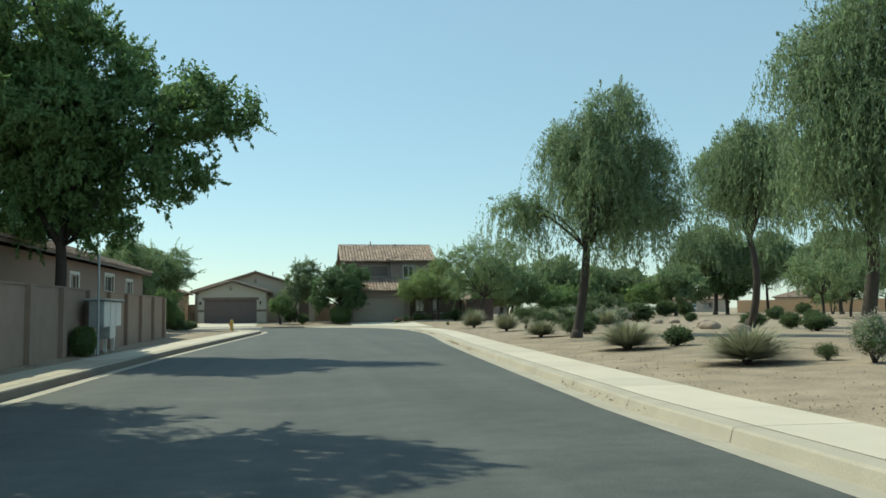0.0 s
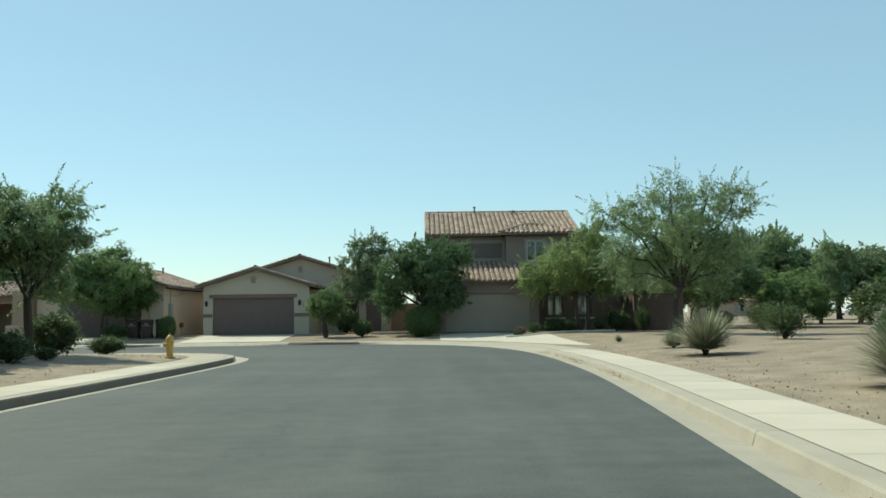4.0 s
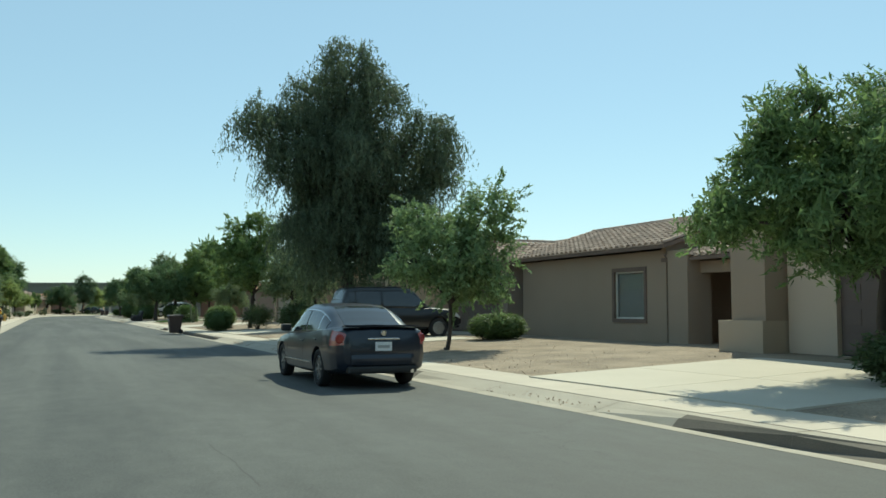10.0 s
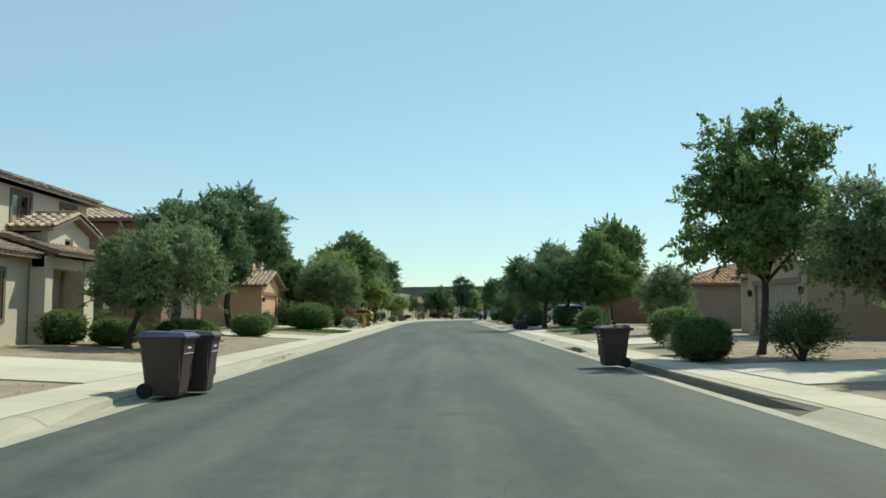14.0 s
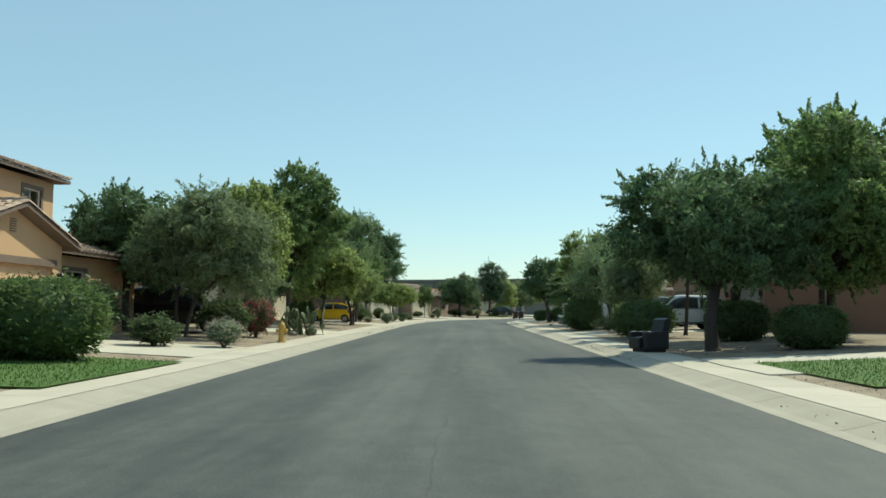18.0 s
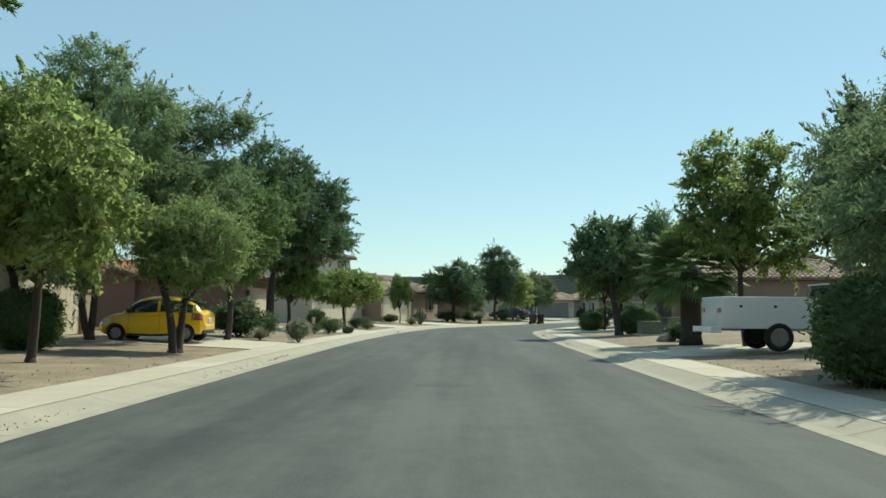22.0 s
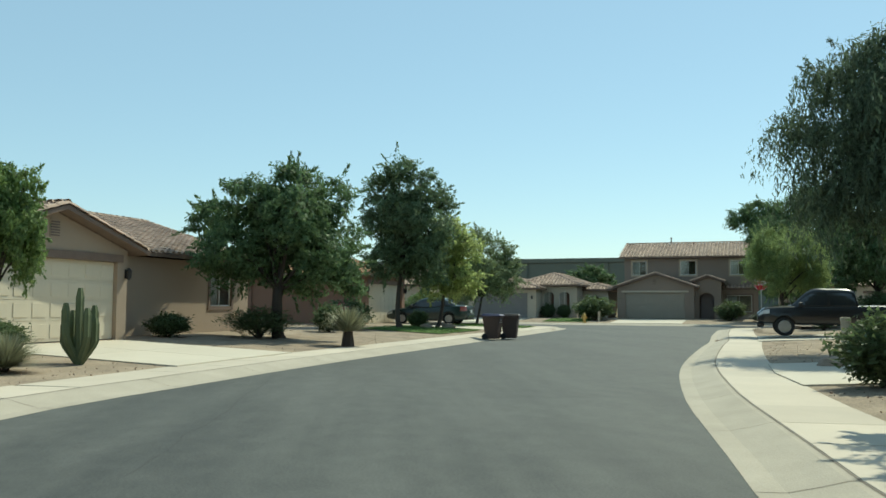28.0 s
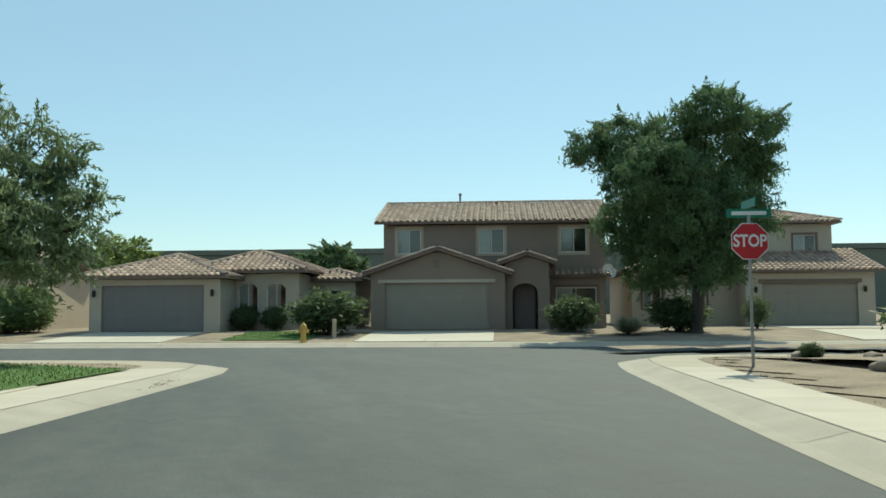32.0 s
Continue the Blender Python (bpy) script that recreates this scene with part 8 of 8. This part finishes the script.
def text_mesh(txt, size, material, parent, m, bold=0.0):
    cu = bpy.data.curves.new("lettering", 'FONT')
    cu.body, cu.size, cu.align_x, cu.align_y, cu.extrude, cu.offset = txt, size, 'CENTER', 'CENTER', 0.002, bold
    ob = new("lettering", cu)
    dg = bpy.context.evaluated_depsgraph_get()
    me = bpy.data.meshes.new_from_object(ob.evaluated_get(dg))
    bpy.data.objects.remove(ob)
    me.materials.clear()
    me.materials.append(material)
    return part("lettering", me, None, parent, "white lettering", m=m)


text_mesh("STOP", 0.335, M_signw, sg, pose(0, -0.035, 2.70, 90, 0, 0) @ Matrix.Diagonal((0.86, 1.05, 1, 1)), 0.008)
bl = part("name_blade", cbox(-0.46, 0.46, -0.012, 0.012, 3.20, 3.38), M_green, sg, "green street name blade")
part("lettering", cbox(-0.36, 0.36, -0.018, -0.013, 3.25, 3.33), M_signw, bl, "white lettering bar")
part("name_blade", cbox(-0.012, 0.012, -0.46, 0.46, 3.40, 3.57), M_green, sg, "green street name blade")


def pedestal(x, y, h=0.75, r=0.09, label="beige plastic utility pedestal in the gravel"):
    p = thing("utility_pedestal", pose(x, y, ground_z(x, y) - 0.02), label, "utility box")
    part("post", lathe(bmesh.new(), [(r, 0), (r, h * 0.86), (r * 1.12, h * 0.87), (r * 1.12, h * 0.97), (r * 0.8, h)], 12), mat("pedestal_beige", (0.50, 0.42, 0.30), None, 0.7), p)


pedestal(-156.5, 62.0)
pedestal(-230.3, 90.1, 0.8)
pedestal(-184.8, 85.0, 0.95, 0.12)
M_util = mat("utility_green", (0.14, 0.16, 0.11), (0.11, 0.13, 0.09), 0.6, scale=2)
for x, y, w, h in ((-150.4, 79.2, 1.1, 0.62), (-151.4, 80.6, 1.0, 0.75)):
    u = thing("transformer_box", pose(x, y, ground_z(x, y) - 0.01, 0, 0, 4), "green-grey steel transformer box on a pad", "utility box")
    part("pad", cbox(-w / 2 - 0.1, w / 2 + 0.1, -0.6, 0.6, 0, 0.08), M_drive, u)
    part("cabinet", cbox(-w / 2, w / 2, -0.45, 0.45, 0.08, h, 0.02), M_util, u)
    part("lid", cbox(-w / 2 - 0.03, w / 2 + 0.03, -0.48, 0.48, h, h + 0.06, 0.02), M_util, u)

# armchair left out at the kerb
M_leather = mat("black_leather", (0.018, 0.018, 0.02), (0.012, 0.012, 0.013), 0.45, scale=5, fine=50, bump=0.3)
ch = thing("armchair", pose(-98.7, 76.35, 0.125, 0, 0, 20), "black leather recliner armchair abandoned on the pavement", "armchair")
part("seat", cbox(-0.30, 0.30, -0.40, 0.32, 0.16, 0.46, 0.07), M_leather, ch)
part("backrest", prism(bmesh.new(), [(0.22, 0.30), (0.42, 0.28), (0.60, 0.95), (0.52, 1.03), (0.38, 0.98)], 'x', -0.32, 0.32), M_leather, ch)
for s in (1, -1):
    part("arm", cbox(s * 0.40 - 0.11, s * 0.40 + 0.11, -0.42, 0.42, 0.08, 0.62, 0.07), M_leather, ch)
part("footrest", cbox(-0.29, 0.29, -0.52, -0.40, 0.12, 0.44, 0.05), M_leather, ch)
part("base", cbox(-0.35, 0.35, -0.35, 0.40, 0.0, 0.12), M_black, ch)

# columnar cacti


def column_cactus(x, y, heights, wide, label):
    cc = thing("cactus", pose(x, y, ground_z(x, y) - 0.02), label, "cactus", "columnar cacti in the yards")
    n = 12
    for k, h in enumerate(heights):
        a = k * 2 * math.pi / len(heights)
        r0 = 0.04 if k == 0 else wide
        rings = []
        for i in range(9):
            t = i / 8
            ox, oy = [f(a) * r0 * min(1, t * 2.2) for f in (math.cos, math.sin)]
            rr = 0.085 * (1 if t < 0.9 else 0.55)
            rings.append([(ox + math.cos(q * 2 * math.pi / n) * rr * (1.0 if q % 2 else 0.78), oy + math.sin(q * 2 * math.pi / n) * rr * (1.0 if q % 2 else 0.78), t * h) for q in range(n)])
        part("stem", loft(rings), LEAF["cactus"], cc)


column_cactus(-180.6, 66.6, (1.55, 1.15, 0.95, 1.2, 0.8, 1.1, 0.9, 1.25), 0.30, "cluster of green columnar cactus stems in gravel")
column_cactus(-80.6, 79.5, (0.85, 1.42, 0.65, 1.4), 0.22, "young columnar cactus with four slender stems in gravel")

# prickly pears
bm = bmesh.new()
bmesh.ops.create_uvsphere(bm, u_segments=10, v_segments=7, radius=1)
for v in bm.verts:
    v.co = Vector((v.co.x * 0.12 * (1 + 0.25 * v.co.z), v.co.y * 0.025, v.co.z * 0.16 + 0.15))
pad_me = bpy.data.meshes.new("pad")
bm.to_mesh(pad_me)
bm.free()
pad_me.materials.append(LEAF["cactus"])
pad_me.shade_smooth()


def prickly_pear(x, y, feet, count, wide, seed):
    pp = thing("prickly_pear", pose(x, y, ground_z(x, y) - 0.02), "prickly pear cactus with flat grey-green pads", "cactus", "prickly pears in the yards")
    rng = np.random.default_rng(seed)
    tops = [(float(rng.normal() * wide), float(rng.normal() * wide * 0.8), 0.0) for _ in range(feet)]
    for k in range(count):
        x0_, y0_, z0_ = tops[k % len(tops)]
        mm = pose(x0_, y0_, z0_, float(rng.normal() * 12), float(rng.normal() * 22), float(rng.uniform(0, 180)))
        part("pad", pad_me, None, pp, m=mm)
        if z0_ < 0.75:
            q_ = mm @ Vector((0, 0, 0.28))
            tops.append((q_.x, q_.y, q_.z))


prickly_pear(-45.0, 58.6, 12, 46, 0.5, 11)
prickly_pear(-111.0, 63.2, 18, 84, 0.62, 12)

# fan palms
def fan_palm(x, y, trunk, k, label):
    """A palm with stiff folded fronds; trunk: its height; k: the size of the fronds."""
    pm = thing("fan_palm", pose(x, y, ground_z(x, y) - 0.02), label, "palm")
    part("trunk", lathe(bmesh.new(), [(0.36 * k, 0), (0.30 * k, trunk * 0.13), (0.29 * k, trunk * 0.7), (0.34 * k, trunk * 0.87), (0.22 * k, trunk * 1.05)], 14), M_bark, pm, smooth=True)
    for j in range(60):
        a = j * 2.39996
        e = 1.40 - 2.1 * (j / 60)
        d = Vector((math.cos(a) * math.cos(e), math.sin(a) * math.cos(e), math.sin(e)))
        sd = Vector((-math.sin(a), math.cos(a), 0))
        o = Vector((0, 0, trunk))
        hub = o + d * 0.85 * k
        nrm = d.cross(sd)
        vs = [o - sd * 0.02, o + sd * 0.02, hub]
        fs = [(0, 1, 2)]
        for i in range(25):
            f = -1.5 + i * 3.0 / 24
            q = (d * math.cos(f) + sd * math.sin(f)).normalized()
            w = (sd * math.cos(f) - d * math.sin(f)) * 0.040 * k
            L = 0.95 * (1 - 0.20 * abs(f)) * k
            fold = nrm * (0.02 * k if i % 2 else -0.02 * k)
            b = len(vs)
            vs += [hub + q * L * 0.55 + w + fold, hub + q * L * 0.55 - w - fold, hub + q * L - Vector((0, 0, 0.14 * k))]
            fs += [(2, b, b + 1), (b + 1, b, b + 2)]
        part("frond", mesh_of("frond", vs, fs, LEAF["palm"]), None, pm)


fan_palm(-140.0, 78.5, 2.6, 1.2, "stout fan palm with a shaggy trunk and stiff fronds")
fan_palm(-82.8, 79.2, 0.45, 0.75, "low young fan palm with stiff green fronds")


def boulder(x, y, s, seed):
    bm = bmesh.new()
    bmesh.ops.create_icosphere(bm, subdivisions=3, radius=1)
    for v in bm.verts:
        k = 1 + 0.35 * noise.noise(v.co * 1.3 + Vector((seed * 5.1, 0, 0))) + 0.12 * noise.noise(v.co * 4 + Vector((seed, 3, 0)))
        v.co = Vector((v.co.x * k * s, v.co.y * k * s * 0.8, v.co.z * k * s * 0.55))
    b = part("boulder", bm, M_rock, m=pose(x, y, ground_z(x, y) + s * 0.2, 0, 0, seed * 50), smooth=True)
    tagged(b, "rounded tan landscape boulder lying in the gravel", "rock", "landscape boulders")


for i, (x, y, s) in enumerate([(-143.4, 78.4, 0.35), (-211.0, 96.3, 0.28), (-209.6, 96.9, 0.22), (-207.4, 95.0, 0.35), (-207.0, 76.2, 0.35), (-206.1, 75.0, 0.3), (19.0, 38.4, 0.5), (22.6, 53.0, 0.4), (23.9, 53.5, 0.45), (17.6, 33.0, 0.45), (20.5, 42.0, 0.5), (-58.5, 78.6, 0.25), (-115.2, 78.0, 0.3), (-110.0, 63.0, 0.25), (-180.0, 82.0, 0.3), (-137.3, 76.9, 0.2)]):
    boulder(x, y, s, i + 1)

# ---- block walls ----


def block_wall(x0, y0, x1, y1, h, label, posts=True, material=None):
    material = material or M_block
    a, b = Vector((x0, y0)), Vector((x1, y1))
    L = (b - a).length
    ang = math.degrees(math.atan2((b - a).y, (b - a).x))
    w = thing("block_wall", pose(x0, y0, PAD - 0.3, 0, 0, ang), label, "wall")
    nx, nz = max(1, round(L / 0.4)), round((h + 0.3) / 0.2)
    body = part("wall_core", cbox(0, L, -0.07, 0.07, 0, h + 0.28), material, w)
    bm = box(bmesh.new(), 0.004, L / nx - 0.004, -0.078, 0.078, 0.004, 0.196)
    me = bpy.data.meshes.new("block")
    bm.to_mesh(me)
    bm.free()
    me.materials.append(material)
    if nx * nz <= 310:
        for i in range(nx):
            for j in range(nz):
                part("block", me, None, w, m=pose(i * L / nx, 0, j * 0.2))
    part("cap", cbox(-0.02, L + 0.02, -0.1, 0.1, h + 0.28, h + 0.34), material, w)
    if posts:
        for k in range(int(L / 3) + 1):
            x = min(L, k * 3.0)
            part("pilaster", cbox(x - 0.2, x + 0.2, -0.2, 0.2, 0, h + 0.3), material, w)


block_wall(-6.95, 14.0, -7.0, 44.0, 1.75, "brown block wall with pilasters beside the pavement")
block_wall(-7.1, 43.9, -9.25, 44.0, 1.75, "brown block wall returning beside the corner house", posts=False)
block_wall(15.1, 83.1, 15.2, 80.7, 2.0, "dark brown masonry wall joining the taupe house", posts=False, material=mat("dark_block", (0.15, 0.10, 0.085), None, 0.9))
block_wall(15.2, 80.6, 17.4, 79.0, 2.0, "dark brown masonry wall beside the taupe house", posts=False, material=mat("dark_block", (0.15, 0.10, 0.085), None, 0.9))
for a, b in ((-12.0, -10.3), (-1.5, 3.6)):
    block_wall(a, 92.0, b, 92.0, 1.8, "tan block wall between two houses", posts=False, material=ST_C)

# the long dark building or embankment behind the last houses, and a low hall beside it
bk = thing("distant_building", pose(-320, 130, 0, 0, 0, UF), "long low grey-green building beyond the rooftops", "building")
M_far = mat("far_grey_green", (0.135, 0.15, 0.125), (0.115, 0.13, 0.11), 0.9, scale=0.02, fine=0.3)
part("wall", cbox(-160, 160, 0, 30, 0, 10.4), M_far, bk)
part("parapet", cbox(-160.3, 160.3, -0.5, 0.0, 10.0, 10.8), M_far, bk)
for k in range(20):
    part("wall_panel", cbox(-158 + k * 16, -142.6 + k * 16, -0.25, 0, 0.5, 9.9), M_far, bk)

# houses, wall and trees beyond the park
for x, y, f, w_, lab in ((62, 198, -15, ST_C, "tan house with a tile roof beyond the park"), (90, 188, -25, ST_E, "cream house with a tile roof beyond the park"), (100, 158, -35, ST_T, "sand house with a tile roof beyond the park"), (38, 190, -10, ST_D, "mocha house with a tile roof beyond the park"), (122, 138, -45, ST_C, "tan house beyond the park wall")):
    h = thing("house", pose(x, y, PAD, 0, 0, f), lab, "house")
    wing(h, -7, 7, 0, 12, 2.8, 'hip', w_, [(-4, -2.4, 0.9, 2.2), (1.5, 3.2, 0.9, 2.2)])
    window(h, -4, -2.4, 0.9, 2.2, 0, M_fascia)
    window(h, 1.5, 3.2, 0.9, 2.2, 0, M_fascia)
block_wall(77, 145, 104, 124, 2.2, "pale tan block wall beyond the park", posts=False, material=ST_O)

# ---- gravel stones, pavement slabs ----
rng = np.random.default_rng(77)
oct_v = np.array([(1, 0, 0), (-1, 0, 0), (0, 1, 0), (0, -1, 0), (0, 0, 1), (0, 0, -1)], float)
oct_f = [(0, 2, 4), (2, 1, 4), (1, 3, 4), (3, 0, 4), (2, 0, 5), (1, 2, 5), (3, 1, 5), (0, 3, 5)]


def stones(line, flip, count, lo, hi, label):
    vs, fs = [], []
    idx = rng.integers(0, len(line) - 1, count)
    for i in idx:
        p, q = line[i], line[i + 1]
        t = (q - p).normalized()
        n = Vector((t.y, -t.x)) * (1 if flip else -1)
        d = WALKW + 0.05 + 6.0 * rng.random() ** 1.3
        c = p.lerp(q, rng.random()) + n * d
        z = 0.13 + (PAD - 0.13) * min(1, (d - WALKW) / 6.0)
        s = rng.uniform(lo, hi)
        R = np.array(Euler(rng.uniform(0, 6, 3)).to_matrix())
        b = len(vs)
        vs.extend((oct_v * (s, s * 0.8, s * 0.45)) @ R.T + (c.x, c.y, z + s * 0.05))
        fs.extend([tuple(b + k for k in f) for f in oct_f])
    ob = new("gravel", mesh_of("gravel", vs, fs, M_stone))
    tagged(ob, label, "gravel", kind="stuff")


stones([p for p in NL if p.y > 2], True, 12000, 0.010, 0.028, "loose tan gravel stones along the front yards")
stones([p for p in SL if p.y > 20], False, 9000, 0.010, 0.028, "loose tan gravel stones along the front yards")

# slabs along the straight stretches
for line, flip, keep, label in ((NL, True, lambda p: (p.y < 62 and p.y > 2) or -166 < p.x < -6, "pale pavement of concrete slabs"), (NL, True, lambda p: -211 < p.x < -166 and p.y < 93, "pale pavement of concrete slabs round the bend"), (SL, False, lambda p: p.x < -160 and p.y > 66 and p.x > -214, "pale pavement of concrete slabs round the bend"), (SL, False, lambda p: -160 < p.x < -12 or (25 < p.y < 56 and p.x > -8), "pale pavement of concrete slabs")):
    walk_ob = tagged(new("pavement_slabs"), label, "pavement", kind="structure")
    bm = box(bmesh.new(), -0.742, 0.742, 0.0, WALKW - 0.76, -0.06, 0.0, 0.008)
    sm = bpy.data.meshes.new("slab")
    bm.to_mesh(sm)
    bm.free()
    sm.materials.append(M_walk)
    made = 0
    for p, q in zip(line, line[1:]):
        if not keep(p) or made > 148:
            continue
        c = (p + q) / 2
        t = (q - p).normalized()
        n = Vector((t.y, -t.x)) * (1 if flip else -1)
        ang = math.degrees(math.atan2(n.y, n.x)) - 90
        part("slab", sm, None, walk_ob, m=pose(c.x + n.x * 0.755, c.y + n.y * 0.755, 0.126, 0, 0, ang) @ Matrix.Diagonal(((q - p).length / 1.5, 1, 1, 1)))
        made += 1


# leaf litter gathered in the gutters
def litter(line, flip, spots, label):
    pts, dirs = [], []
    for i in spots:
        p, q = line[i], line[i + 1]
        t = (q - p).normalized()
        n = Vector((t.y, -t.x)) * (1 if flip else -1)
        k = int(rng.integers(20, 90))
        run = rng.uniform(0.3, 1.3)
        for _ in range(k):
            c = p + t * float(rng.normal() * run) + n * float(0.34 + rng.normal() * 0.07)
            pts.append((c.x, c.y, 0.022 + 0.03 * rng.random()))
            dirs.append((*rng.normal(size=2), rng.normal() * 0.25))
    ob = new("leaf_litter", leaf_mesh("leaf_litter", np.array(pts), np.array(dirs), 0.05, 0.45, M_litter, rng))
    tagged(ob, label, "leaves", kind="stuff")


litter(NL, True, [i for i in range(40, len(NL) - 30) if rng.random() < 0.10], "dry brown leaves gathered along the gutter")
litter(SL, False, [i for i in range(40, len(SL) - 30) if rng.random() < 0.10] + [i for i, p in enumerate(SL) if -37 < p.x < -31 for _ in range(3)], "dry reddish leaves gathered along the gutter")


# joints across the gutter and kerb
def kerb_joints(line, flip, side, label):
    vs, fs = [], []
    for i in range(2, len(line) - 2, 2):
        p = line[i]
        t = (line[i + 1] - line[i - 1]).normalized()
        n = Vector((t.y, -t.x)) * (1 if flip else -1)
        cs = kerb_cols(side)(p)
        for (o0, z0), (o1, z1) in zip(cs, cs[1:]):
            b = len(vs)
            for o, z, k in ((o0, z0, -1), (o0, z0, 1), (o1, z1, 1), (o1, z1, -1)):
                q = p + n * o + t * (0.006 * k)
                vs.append((q.x - n.x * 0.003, q.y - n.y * 0.003, z + 0.003))
            fs.append((b, b + 1, b + 2, b + 3) if flip else (b + 3, b + 2, b + 1, b))
    tagged(new("kerb_joint", mesh_of("kerb_joint", vs, fs, M_gap)), label, "joint", kind="structure")


for side, line, flip in (("N", NL, True), ("S", SL, False), ("F", FL, True)):
    kerb_joints(line, flip, side, "thin dark joints across the kerb")

# manhole covers in the bend and down the main street
M_patch = mat("mortar_collar", (0.105, 0.102, 0.096), (0.08, 0.078, 0.074), 0.85, scale=10, fine=80, bump=0.3)
M_iron = mat("worn_iron", (0.085, 0.082, 0.078), (0.055, 0.053, 0.05), 0.6, 0.4, scale=8, fine=60, bump=0.4)
for x, y, collar in ((-0.45, 71.2, 0.0), (-125.6, 70.13, 0.62)):
    mh = thing("manhole_cover", pose(x, y, 0.002), "worn round iron manhole cover set in the asphalt", "manhole", "manhole covers in the road")
    part("cover", lathe(bmesh.new(), [(0.29, -0.01), (0.29, 0.004), (0.27, 0.006), (0.25, 0.003), (0.1, 0.003), (0.09, 0.006), (0.02, 0.006)], 32), M_iron, mh)
    part("frame", lathe(bmesh.new(), [(0.36, -0.01), (0.36, 0.003), (0.30, 0.004), (0.30, -0.01)], 32), M_iron, mh)
    if collar:
        part("collar", lathe(bmesh.new(), [(collar, -0.01), (collar, 0.002), (0.37, 0.003), (0.37, -0.01)], 32), M_patch, mh, "grey mortar ring")
